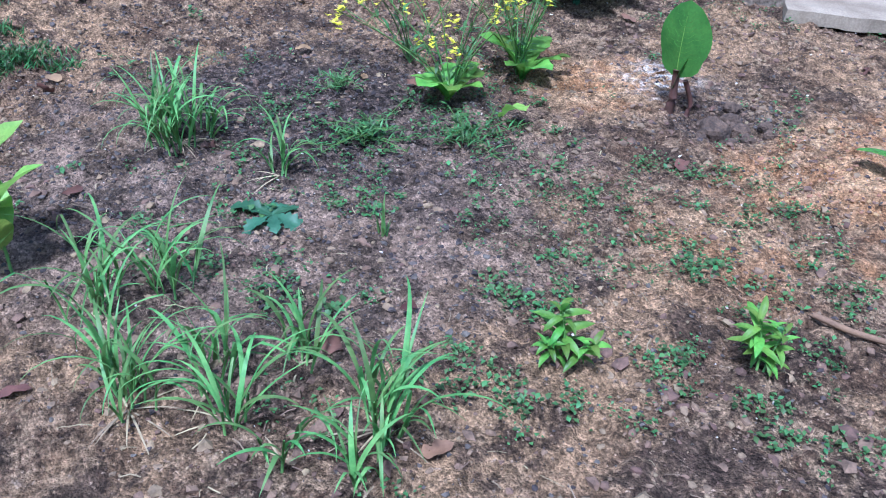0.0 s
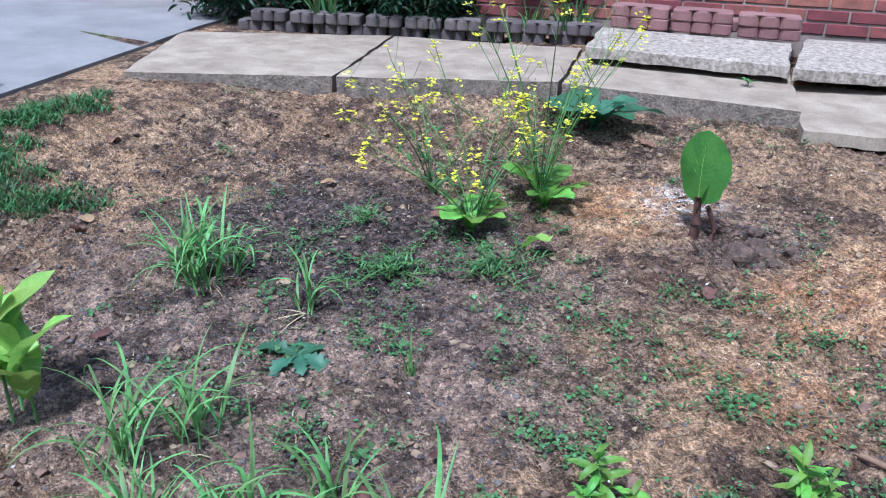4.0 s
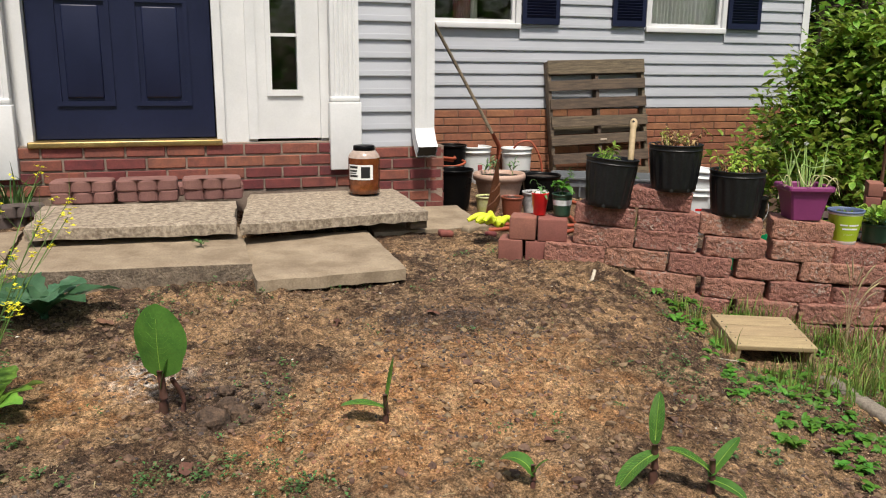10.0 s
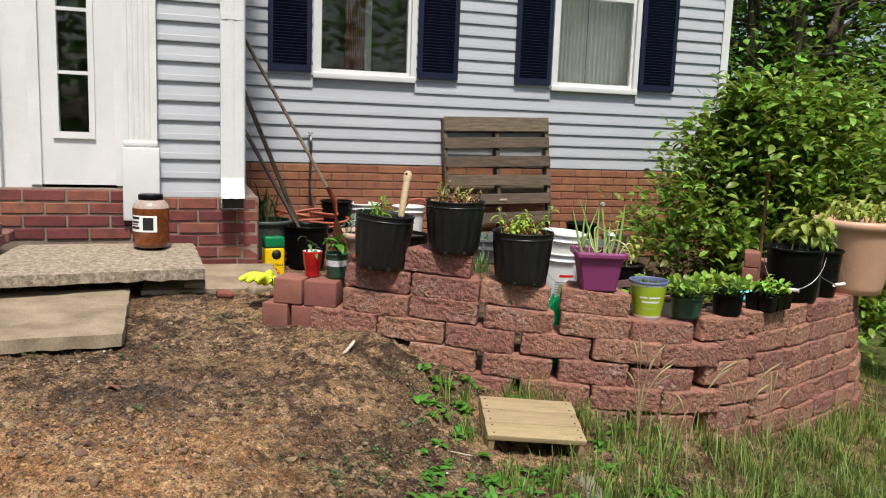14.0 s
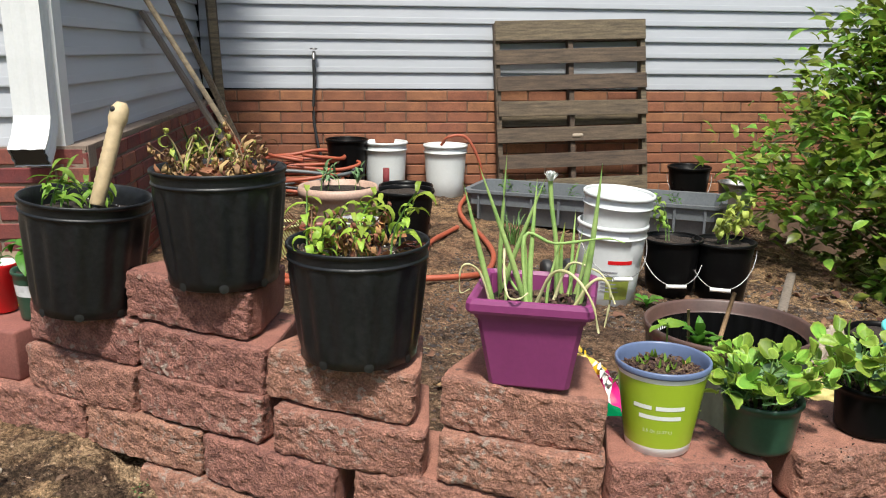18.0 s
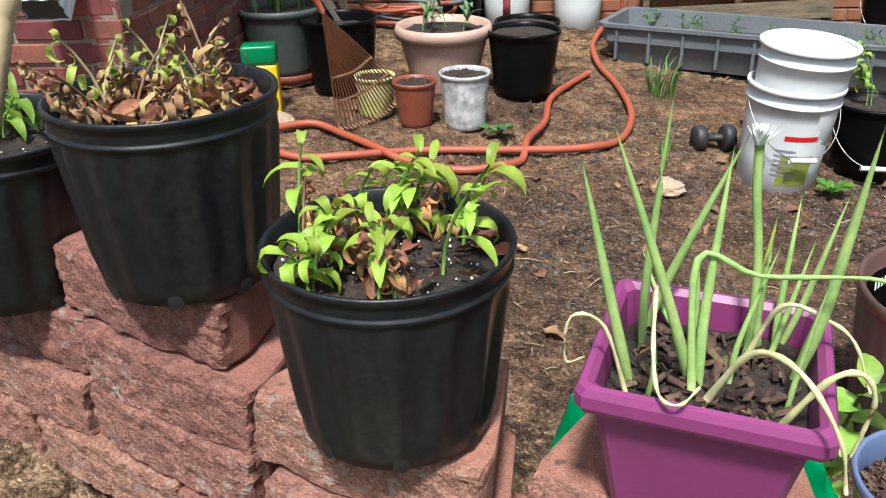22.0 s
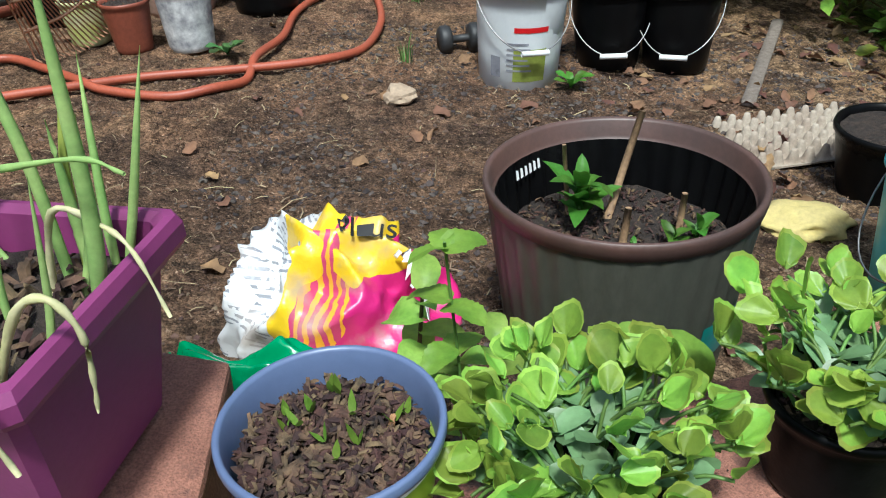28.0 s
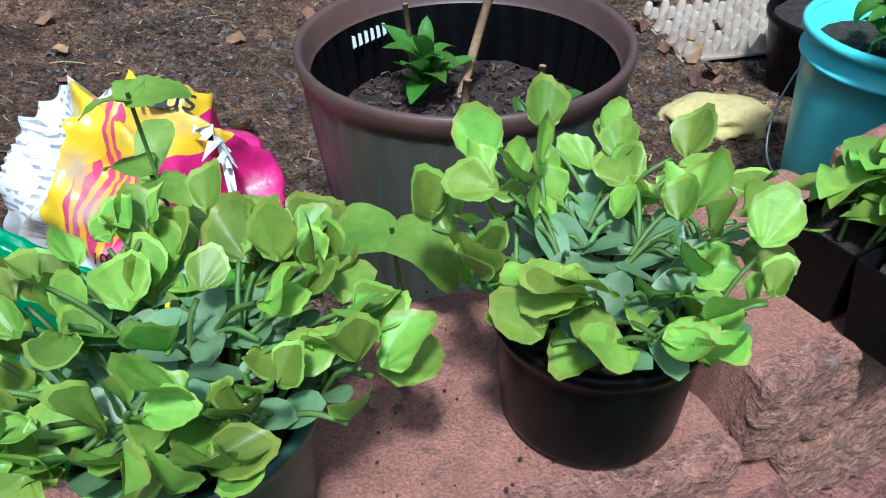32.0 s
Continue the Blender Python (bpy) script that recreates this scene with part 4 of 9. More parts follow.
def downspout():
    d = thing("downspout", 0.205, PORCH - 0.07, 0.85, label="white metal downspout with an open elbow at its foot", category="downspout")
    g = Geo()
    n = 24
    sec = []
    w, dp = 0.062, 0.04
    for i in range(n):
        a = 2 * math.pi * i / n
        c, s = math.cos(a), math.sin(a)
        r = 1 / max(abs(c), abs(s))
        rib = 0.92 if i % 3 == 1 else 1.0
        sec.append((c * r * w * rib, s * r * dp * rib))
    stations = [(0, 0, TOP - 0.85), (0, 0, 0.14), (0, -0.012, 0.10), (0, -0.05, 0.045), (0, -0.10, 0.0)]
    verts = []
    for i, (x, y, z) in enumerate(stations):
        tilt = (0, 0, 0.35, 0.8, 0.95)[i]
        verts += [(x + a, y + b * math.cos(tilt), z - b * math.sin(tilt)) for a, b in sec]
    faces = [(i * n + k, i * n + (k + 1) % n, (i + 1) * n + (k + 1) % n, (i + 1) * n + k) for i in range(len(stations) - 1) for k in range(n)]
    part("pipe", g.add(verts, faces), WHITE, d, smooth=False)
    # black sheet across the pipe mouth paints the shade of its inside
    inner = [(a * 0.9, -0.0995 + b * 0.9 * math.cos(0.95), 0.004 - b * 0.9 * math.sin(0.95)) for a, b in sec]
    part("open_end", Geo().add(inner, [tuple(range(n))]), INK_AND_SHADE, d, "black sheet for the shade inside the open end", smooth=False)
    part("strap", boxes([(-0.056, -0.042, 1.0, 0.056, 0.05, 1.03)]), WHITE, d, smooth=False)


downspout()
turn_house()

# ---- plant tools ----
def broad_leaf(L, W, seg=9, cols=6, bend=0.5, fold=0.2, base=0.4, tip=0.75, serr=0.0, wave=0.0, cup=0.0, rnd=None, veins=0.0):
    """A broad leaf along +x with ribs, a wavy margin and a drooping tip."""
    rnd = rnd or random
    g = Geo()
    verts, faces = [], []
    x = z = ang = 0.0
    ph = rnd.uniform(0, 6)
    for i in range(seg + 1):
        t = i / seg
        w = W * 0.5 * max(0.03, math.sin(math.pi * min(1, max(0, t) ** (math.log(0.5) / math.log(base)))) ** tip)
        if serr:
            w *= 1 + serr * (0.5 if i % 2 else -0.5)
        for j in range(cols + 1):
            u = 2 * j / cols - 1
            zz = abs(u) * w * fold + cup * w * u * u + wave * w * math.sin(ph + t * 9 + u * 2) * abs(u) ** 1.5 + veins * W * math.sin((t - abs(u) * 0.35) * 40) * (1 - abs(u)) * abs(u)
            verts.append((x - zz * math.sin(ang) - (0.10 * L * abs(u) ** 2 if t < 0.2 else 0), u * w, z + zz * math.cos(ang)))
        if i < seg:
            x += L / seg * math.cos(ang)
            z += L / seg * math.sin(ang)
            ang -= bend / seg * 2
    c = cols + 1
    faces = [(i * c + j, (i + 1) * c + j, (i + 1) * c + j + 1, i * c + j + 1) for i in range(seg) for j in range(cols)]
    return g.add(verts, faces)


def blade(L, W, lean, seg=6, rnd=None, kink=0.0):
    """A grass blade from the origin, leaning along +x by lean radians over its length."""
    verts, faces = [], []
    x = z = 0.0
    a = math.pi / 2 - 0.08
    for i in range(seg + 1):
        t = i / seg
        w = W * 0.5 * (1 - t ** 2.2) * (0.55 + 0.45 * min(1, t * 4)) + 0.0003
        verts += [(x, -w, z), (x - 0.3 * w, 0, z - 0.25 * w), (x, w, z)]
        x += L / seg * math.cos(a)
        z += L / seg * math.sin(a)
        a -= lean / seg * (0.4 + 1.2 * t) + (kink if i == seg // 2 else 0)
    for i in range(seg):
        k = i * 3
        faces += [(k, k + 3, k + 4, k + 1), (k + 1, k + 4, k + 5, k + 2)]
    return verts, faces


def grass_clump(name, x, y, n, h, spread, label, seed, material=None, width=0.011, lean=1.2, category="grass clump", group="grass clumps in the bed", z=None):
    rnd = random.Random(seed)
    g, d = Geo(), Geo()
    for i in range(n):
        a, r = rnd.uniform(0, 360), spread * math.sqrt(rnd.random())
        v, f = blade(h * rnd.uniform(0.5, 1.15), width * rnd.uniform(0.6, 1.2), lean * rnd.uniform(0.3, 1.5), 7, rnd, 0.5 if rnd.random() < 0.12 else 0)
        (d if rnd.random() < 0.05 else g).add(v, f, Matrix.Translation((r * math.cos(radians(a)), r * math.sin(radians(a)), -0.01)) @ Euler((rnd.uniform(-0.1, 0.1), 0, radians(a + rnd.uniform(-60, 60)))).to_matrix().to_4x4())
    t = thing(name, x, y, ground_z(x, y) if z is None else z, 0, label, category, group)
    part("foliage", g, material or LEAF_GRASS, t)
    if d.v:
        part("dry_foliage", d, STRAW, t, "straw-coloured dry blades")
    return t


def leafy_stem(g, gs, base, height, n, L, W, rnd, lean=0.1, stem=0.0025, droop=0.5, pitch=25, top=True, **kw):
    """A stem with whorled leaves into g (leaves) and gs (stem)."""
    a = rnd.uniform(0, 6.28)
    pts = [Vector(base) + Vector((math.cos(a) * lean * t * t * height, math.sin(a) * lean * t * t * height, height * t)) for t in (0, 0.25, 0.5, 0.75, 1)]
    gs.add(*[(tb := tube(pts, [stem, stem, stem * 0.9, stem * 0.8, stem * 0.6], 5)).v, tb.f])
    for i in range(n):
        t = 0.25 + 0.75 * (i + 1) / n
        p = pts[0].lerp(pts[-1], t)
        s = rnd.uniform(0.7, 1.15) * (0.75 if t > 0.92 else 1)
        lf = broad_leaf(L * s, W * s, 6, 4, bend=droop * rnd.uniform(0.5, 1.6), fold=0.3, rnd=rnd, wave=0.12, **kw)
        g.add(lf.v, lf.f, turned(p.x, p.y, p.z, i * 137.5 + rnd.uniform(-25, 25), pitch + rnd.uniform(-20, 20) + (30 if t > 0.92 else 0), rnd.uniform(-20, 20)))


# ---- front bed ----
def canna(x, y, s, leaves, label, seed):
    """leaves: (yaw, pitch, length, width, height, bend)."""
    rnd = random.Random(seed)
    t = thing("canna_plant", x, y, ground_z(x, y) - 0.01, 0, label, "canna plant", "canna plants in the bed")
    part("stem", tube(smooth_line([(0, 0, 0), (0.004, 0.002, 0.05 * s), (0.0, 0.0, 0.12 * s)], 4), [0.012 * s] * 5 + [0.009 * s] * 4, 8), STEM_RED, t, "dark reddish stem")
    if s > 1.2:
        part("stem", tube(smooth_line([(0.05, 0.03, 0), (0.054, 0.032, 0.05), (0.03, 0.01, 0.12)], 4), 0.008, 8), STEM_RED, t, "second reddish stem")
    for yaw, pitch, L, W, h, bend in leaves:
        lf = broad_leaf(L, W, 14, 10, bend=bend, fold=0.22, base=0.45, tip=0.52, wave=0.03, rnd=rnd, veins=0.012)
        place = turned(0, 0, h, yaw, pitch, rnd.uniform(-8, 8))
        lo = part("leaf", Geo().add(lf.v, lf.f, place), LEAF_CANNA, t)
        rib = tube([place @ (Vector(lf.v[i * 11 + 5]) + Vector((0, 0, 0.0006))) for i in range(14)], [0.0018 - 0.0001 * i for i in range(14)], 5)
        part("midrib", rib, LEAF_PALE, lo, "pale midrib")
        if L > 0.12:
            veins = Geo()
            for i in range(1, 12):
                for sgn in (-1, 1):
                    line = [place @ (Vector(lf.v[min(13, i + k // 2) * 11 + 5 + sgn * k]) + Vector((0, 0, 0.0003))) for k in range(5)]
                    tb = tube(line, [0.0007, 0.0007, 0.0006, 0.0005, 0.0004], 4)
                    veins.add(tb.v, tb.f)
            part("vein", veins, LEAF_YOUNG, lo, "paler side veins")
    return t


canna(-0.73, 2.70, 1.25, [(250, 84, 0.215, 0.175, 0.145, -0.12), (20, 78, 0.11, 0.055, 0.10, 0.1)], "young canna with one broad upright ribbed leaf", 1)
canna(-0.05, 2.55, 0.8, [(190, 22, 0.13, 0.06, 0.055, 0.25), (20, 74, 0.15, 0.045, 0.06, -0.1)], "small canna shoot with two leaves on clay mound", 2)
canna(0.34, 2.28, 0.6, [(150, 55, 0.11, 0.06, 0.05, 0.9), (330, 70, 0.07, 0.03, 0.04, 0.3)], "small canna shoot with a bent leaf", 3)
canna(0.67, 2.32, 1.0, [(70, 80, 0.13, 0.04, 0.13, 0.2), (205, -10, 0.15, 0.055, 0.09, 0.5)], "canna shoot with a pale drooping leaf", 4)
canna(0.80, 2.25, 0.9, [(160, 40, 0.13, 0.055, 0.07, 0.3), (20, 50, 0.12, 0.04, 0.07, 0.1), (320, 5, 0.10, 0.045, 0.05, 0.4)], "canna shoot with three broad leaves", 5)


def pepper(x, y, seed, s=1.0):
    rnd = random.Random(seed)
    g, gs = Geo(), Geo()
    leafy_stem(g, gs, (0, 0, 0), 0.12 * s, 20, 0.066 * s, 0.019 * s, rnd, 0.2, 0.003, 0.6, 25)
    leafy_stem(g, gs, (0.012, 0.0, 0.0), 0.085 * s, 13, 0.055 * s, 0.016 * s, rnd, 0.6, 0.0025, 0.6, 22)
    leafy_stem(g, gs, (-0.012, 0.006, 0.0), 0.06 * s, 10, 0.05 * s, 0.016 * s, rnd, 0.8, 0.0025, 0.6, 15)
    t = thing("pepper_plant", x, y, ground_z(x, y) - 0.005, 0, "small bright green pepper seedling in bare soil", "pepper plant", "pepper seedlings")
    part("stem", gs, STEM, t)
    part("foliage", g, LEAF_YOUNG, t)


pepper(-0.50, 1.46, 11, 0.95)
pepper(-0.175, 1.64, 12, 0.95)

def tiller_clump(x, y, tillers, h, spread, seed):
    """Crabgrass: shoots fanning from one foot, each with a few long arching blades."""
    rnd = random.Random(seed)
    t = thing("grass_clump", x, y, ground_z(x, y), 0, "long arching green crabgrass clump in bare soil", "grass clump", "grass clumps in the bed")
    dry = Geo()
    for i in range(int(tillers * 1.15)):
        g = Geo()
        a = rnd.uniform(0, 360)
        r = spread * math.sqrt(rnd.random())
        base = Matrix.Translation((r * math.cos(radians(a)), r * math.sin(radians(a)), -0.01)) @ Euler((0, rnd.uniform(0.0, 0.3), radians(a + rnd.uniform(-40, 40)))).to_matrix().to_4x4()
        top = h * rnd.uniform(0.25, 0.5)
        tb = tube([(0, 0, 0), (0.003, 0, top * 0.5), (0.01, 0, top)], [0.0028, 0.0026, 0.0018], 5)
        g.add(tb.v, tb.f, base)
        for k in range(rnd.randint(2, 5)):
            v, f = blade(h * rnd.uniform(0.4, 1.1), rnd.uniform(0.005, 0.0115), rnd.uniform(1.0, 3.1), 9, rnd, 0.7 if rnd.random() < 0.15 else 0)
            g.add(v, f, base @ Matrix.Translation((0.003, 0, top * rnd.uniform(0.1, 1.0))) @ Euler((0, rnd.uniform(0.05, 0.4), rnd.uniform(0, 6.28))).to_matrix().to_4x4())
        part("grass_shoot", g, LEAF_GRASS, t)
    for i in range(tillers):
        v, f = blade(h * rnd.uniform(0.3, 0.6), 0.004, rnd.uniform(0.3, 1.0), 5, rnd)
        dry.add(v, f, Euler((0, rnd.uniform(1.2, 1.6), rnd.uniform(0, 6.28))).to_matrix().to_4x4())
    tagged(part("dry_foliage", dry, STRAW, t, "dry straw blades at the foot"), kind="stuff")


for i, (x, y, n, h, sp) in enumerate([(-1.11, 0.92, 9, 0.25, 0.05), (-1.38, 1.05, 9, 0.25, 0.06), (-1.29, 1.20, 7, 0.26, 0.04), (-0.94, 1.0, 6, 0.22, 0.04),
                                      (-0.92, 1.17, 5, 0.2, 0.03), (-0.69, 1.12, 10, 0.22, 0.05), (-0.80, 0.98, 4, 0.2, 0.03), (-1.03, 1.05, 5, 0.22, 0.04), (-0.63, 1.02, 5, 0.17, 0.03)]):
    tiller_clump(x, y, n, h, sp, 40 + i)
tiller_clump(-1.79, 1.67, 26, 0.24, 0.085, 60)
tiller_clump(-1.44, 1.69, 4, 0.2, 0.025, 61)
grass_clump("grass_clump", -1.05, 1.62, 8, 0.10, 0.012, "small pale grass sprout in bare soil", 62, lean=0.6)


def rosette(x, y, n, L, W, label, seed, material, lobes=0.45, name="thistle_rosette", pitch=18):
    rnd = random.Random(seed)
    g = Geo()
    for i in range(n):
        s = rnd.uniform(0.75, 1.1)
        lf = broad_leaf(L * s, W * s, 13, 6, bend=0.5, fold=0.25, base=0.62, tip=0.6, serr=lobes, wave=0.25, rnd=rnd)
        g.add(lf.v, lf.f, turned(0, 0, 0.012, i * 360 / n + rnd.uniform(-14, 14), pitch + rnd.uniform(-8, 14), rnd.uniform(-14, 14)))
    t = thing(name, x, y, ground_z(x, y), 0, label, "weed")
    part("foliage", g, material, t)
    return t


rosette(-1.33, 1.54, 7, 0.105, 0.04, "blue-green spiny thistle rosette flat on soil", 70, LEAF_THISTLE)
rosette(-1.38, 3.40, 13, 0.28, 0.10, "large leafy mustard rosette at the walkway edge", 71, LEAF_THISTLE, 0.2, "mustard_rosette", 48)
rosette(-1.34, 2.36, 9, 0.17, 0.075, "broad upright green weed leaves below yellow flowers", 72, LEAF_YOUNG, 0.12, "broad_leaf_weed", 52)
rosette(-1.24, 2.68, 8, 0.20, 0.07, "broad green weed leaves beside orange clay", 73, LEAF_YOUNG, 0.2, "broad_leaf_weed", 58)
rosette(-1.12, 2.32, 1, 0.10, 0.09, "pale yellow-green round leaf lying on soil", 74, LEAF_PALE, 0.1, "broad_leaf_weed", 60)


def upright_weed(x, y):
    rnd = random.Random(75)
    t = thing("broad_leaf_weed", x, y, ground_z(x, y), 0, "tall pale green broad-leaved plant at the bed edge", "weed")
    g, gs = Geo(), Geo()
    for dx, dy, h in ((0, 0, 0.34), (0.04, 0.03, 0.24), (-0.03, 0.04, 0.28)):
        leafy_stem(g, gs, (dx, dy, 0), h * 0.85, 6, 0.165, 0.082, rnd, 0.15, 0.004, 0.3, 50)
    part("stem", gs, STEM, t)
    part("foliage", g, LEAF_PALE, t)


upright_weed(-1.69, 1.02)


def mustard(x, y, h, n, seed, spread):
    """A thin branching weed topped with small yellow flowers."""
    rnd = random.Random(seed)
    st, fl, lv = Geo(), Geo(), Geo()
    for i in range(n):
        a = rnd.uniform(0, 6.28)
        r = spread * rnd.uniform(0.3, 1)
        hh = h * rnd.uniform(0.4, 1.12)
        tip = Vector((r * math.cos(a), r * math.sin(a), hh))
        line = smooth_line([(0, 0, 0), (tip.x * 0.25, tip.y * 0.25, hh * 0.4), (tip.x * 0.65, tip.y * 0.65, hh * 0.75), tip], 3)
        tb = tube(line, [0.0026 - 0.0016 * k / len(line) for k in range(len(line))], 4)
        st.add(tb.v, tb.f)
        for k in range(rnd.randint(4, 7)):
            p = line[rnd.randint(len(line) // 3, len(line) - 1)]
            b = rnd.uniform(0, 6.28)
            q = p + Vector((0.05 * math.cos(b), 0.05 * math.sin(b), rnd.uniform(0.03, 0.09)))
            tb = tube([p, p.lerp(q, 0.5) + Vector((0, 0, -0.005)), q], 0.0009, 3)
            st.add(tb.v, tb.f)
            if rnd.random() < 0.30:
                for m in range(rnd.randint(2, 6)):
                    c = q + Vector((rnd.uniform(-0.012, 0.012), rnd.uniform(-0.012, 0.012), rnd.uniform(-0.012, 0.012)))
                    for w in range(4):
                        lf = leaf(0.0095, 0.009, 0.2, 0.1, 2)
                        fl.add(lf.v, lf.f, turned(c.x, c.y, c.z, w * 90 + rnd.uniform(0, 40), rnd.uniform(0, 50)))
        for k in range(rnd.randint(5, 11)):
            c = tip + Vector((rnd.uniform(-0.017, 0.017), rnd.uniform(-0.017, 0.017), rnd.uniform(-0.05, 0.012)))
            for w in range(4):
                lf = leaf(0.012, 0.011, 0.2, 0.1, 2)
                fl.add(lf.v, lf.f, turned(c.x, c.y, c.z, w * 90 + rnd.uniform(0, 40), rnd.uniform(0, 50)))
        for k in range(5):
            p = line[rnd.randint(1, len(line) // 2)]
            lf = leaf(rnd.uniform(0.03, 0.07), 0.012, 0.5, 0.2, 4, rnd=rnd)
            lv.add(lf.v, lf.f, turned(p.x, p.y, p.z, rnd.uniform(0, 360), rnd.uniform(0, 50)))
    t = thing("mustard_plant", x, y, ground_z(x, y), 0, "thin branching weed with small yellow flowers", "flowering weed", "yellow flowering weeds")
    tagged(part("stem_growth", st, STEM, t), kind="stuff")
    tagged(part("bloom", fl, FLOWER, t, "small bright yellow four-petalled flowers"), kind="stuff")
    part("foliage", lv, LEAF_WEED, t)


mustard(-1.34, 2.38, 0.54, 13, 80, 0.44)
mustard(-1.27, 2.70, 0.68, 18, 81, 0.46)
mustard(-1.62, 2.56, 0.44, 8, 82, 0.42)


def lying_stems(x, y, n, seed):
    rnd = random.Random(seed)
    g, lv = Geo(), Geo()
    for i in range(n):
        a = rnd.uniform(0, 6.28)
        L = rnd.uniform(0.12, 0.34)
        pts = [(0.3 * L * math.cos(a) * k + rnd.uniform(-0.015, 0.015), 0.3 * L * math.sin(a) * k + rnd.uniform(-0.015, 0.015), 0.012 + rnd.uniform(0, 0.035)) for k in range(-1, 3)]
        line = smooth_line(pts, 4)
        tb = tube(line, 0.0014, 4)
        g.add(tb.v, tb.f)
        for p in line[::1]:
            for q in range(2):
                lf = leaf(rnd.uniform(0.02, 0.045), 0.006, 0.4, 0.2, 3, rnd=rnd)
                lv.add(lf.v, lf.f, turned(p.x, p.y, p.z, rnd.uniform(0, 360), rnd.uniform(0, 60)))
    t = thing("fallen_weed", x, y, ground_z(x, y), 0, "fallen feathery green weed stems on soil", "weed")
    tagged(part("stem_growth", g, STEM, t), kind="stuff")
    part("foliage", lv, LEAF_WEED, t)


lying_stems(-1.38, 2.0, 14, 84)
lying_stems(-1.14, 2.14, 10, 85)
lying_stems(-1.65, 2.2, 5, 86)


def clod(name, x, y, s, sq, seed, material, label, category, dz=0.0):
    bm = bmesh.new()
    bmesh.ops.create_icosphere(bm, subdivisions=3, radius=1.0)
    for v in bm.verts:
        p = v.co.copy()
        k = 1 + 0.30 * noise.noise(p * 1.3 + Vector((seed, 0, 0))) + 0.16 * noise.noise(p * 3.7 + Vector((seed, 2, 0))) + 0.08 * noise.noise(p * 9 + Vector((seed, 2, 0)))
        v.co = Vector((p.x * s * k, p.y * s * k, p.z * s * sq * k))
    ob = part(name, from_bm(bm), material, m=pose(x, y, ground_z(x, y) + s * sq * 0.45 + dz, 0, 0, seed * 40), smooth=False)
    return tagged(ob, label, category)


CLODM = mat("dug_clod", (0.12, 0.075, 0.048), 0.95, (0.05, 0.032, 0.022), 30, 120, 0.8, speck=0.4, bdist=0.01)
clod("soil_lump", -0.57, 2.66, 0.05, 0.95, 3, CLODM, "dark lump of dug-up soil with roots", "soil lump")
for i, (dx, dy, q) in enumerate(((0.06, 0.05, 0.03), (-0.05, 0.06, 0.026), (0.10, -0.02, 0.024), (0.02, 0.10, 0.034), (0.13, 0.06, 0.022), (-0.02, -0.07, 0.02), (0.07, -0.08, 0.018), (0.16, 0.0, 0.02), (0.0, 0.16, 0.026), (0.20, 0.10, 0.018))):
    tagged(clod("soil_lump", -0.57 + dx, 2.68 + dy, q, 0.8, 20 + i, CLODM, "small dark lump of dug-up soil", "soil lump"), group="dug soil lumps")
clod("stone", 1.805, 6.12, 0.055, 0.55, 9, STONE, "tan angular stone on the soil", "stone", 0.01)
clod("stone", 0.29, 6.20, 0.07, 0.35, 12, STONE, "flat tan stone by the fertiliser box", "stone")


def wooden_step():
    t = thing("wooden_step", 1.60, 3.751, 0.11, 4, "low step box of treated pine boards tilted on grass", "wooden step")
    t.matrix_basis = pose(1.600, 3.751, 0.2175, 11, 4, 4)
    for i in range(3):
        part("board", bevel_box(0.375, 0.0935, 0.022, 0.003), NEWWOOD, t, m=pose(0.003 * (i - 1), -0.0965 + i * 0.0965, -0.022, 0, 0, 0.4 * (i % 2)))
    for x in (-0.172, 0.172):
        part("side_board", bevel_box(0.024, 0.28, 0.062, 0.003), NEWWOOD, t, m=pose(x, 0, -0.085))
        for y in (-0.105, 0.105):
            part("leg", bevel_box(0.024, 0.07, 0.06, 0.003), NEWWOOD, t, m=pose(x, y, -0.146))
    for i in range(3):
        for x in (-0.165, 0.165):
            for y in (-0.025, 0.025):
                part("screw_head", lathe([(0.0, 0.0012), (0.0035, 0.001), (0.004, 0.0)], 10), INK_AND_SHADE, t, "dark screw head", m=pose(x, -0.0965 + i * 0.0965 + y, 0.0))


wooden_step()
PALESTICK = mat("pale_stick", (0.58, 0.52, 0.42), 0.8, (0.42, 0.36, 0.27), 20, 90, 0.3)
lg = rough_box(0.85, 0.07, 0.06, 0.004, 3, 0.03)
t = tagged(part("landscape_timber", lg, GREYWOOD, m=pose(1.76, 3.05, ground_z(1.76, 3.05) + 0.02, 0, 2, 92)), "weathered landscape timber half buried in grass", "timber")
tagged(part("bark_strip", rough_box(0.11, 0.016, 0.010, 0.003, 5, 0.012), PALESTICK, m=pose(0.88, 4.0, ground_z(0.88, 4.0) + 0.02, 0, -15, 70)), "pale stripped stick on the soil", "stick")
tagged(part("white_stick", rough_box(0.10, 0.010, 0.006, 0.002, 6, 0.012), PALESTICK, m=pose(1.30, 3.40, ground_z(1.30, 3.40) + 0.012, 0, 3, -20)), "white split stick on the soil", "stick")
br = tube(smooth_line([(-0.12, 0.02, 0.01), (-0.04, 0, 0.014), (0.05, 0.012, 0.01), (0.13, -0.01, 0.012)], 5), 0.007, 7)
tagged(part("fallen_branch", br, TWIG, m=pose(0.0, 1.86, ground_z(0.0, 1.86))), "broken grey twig lying on soil", "twig")

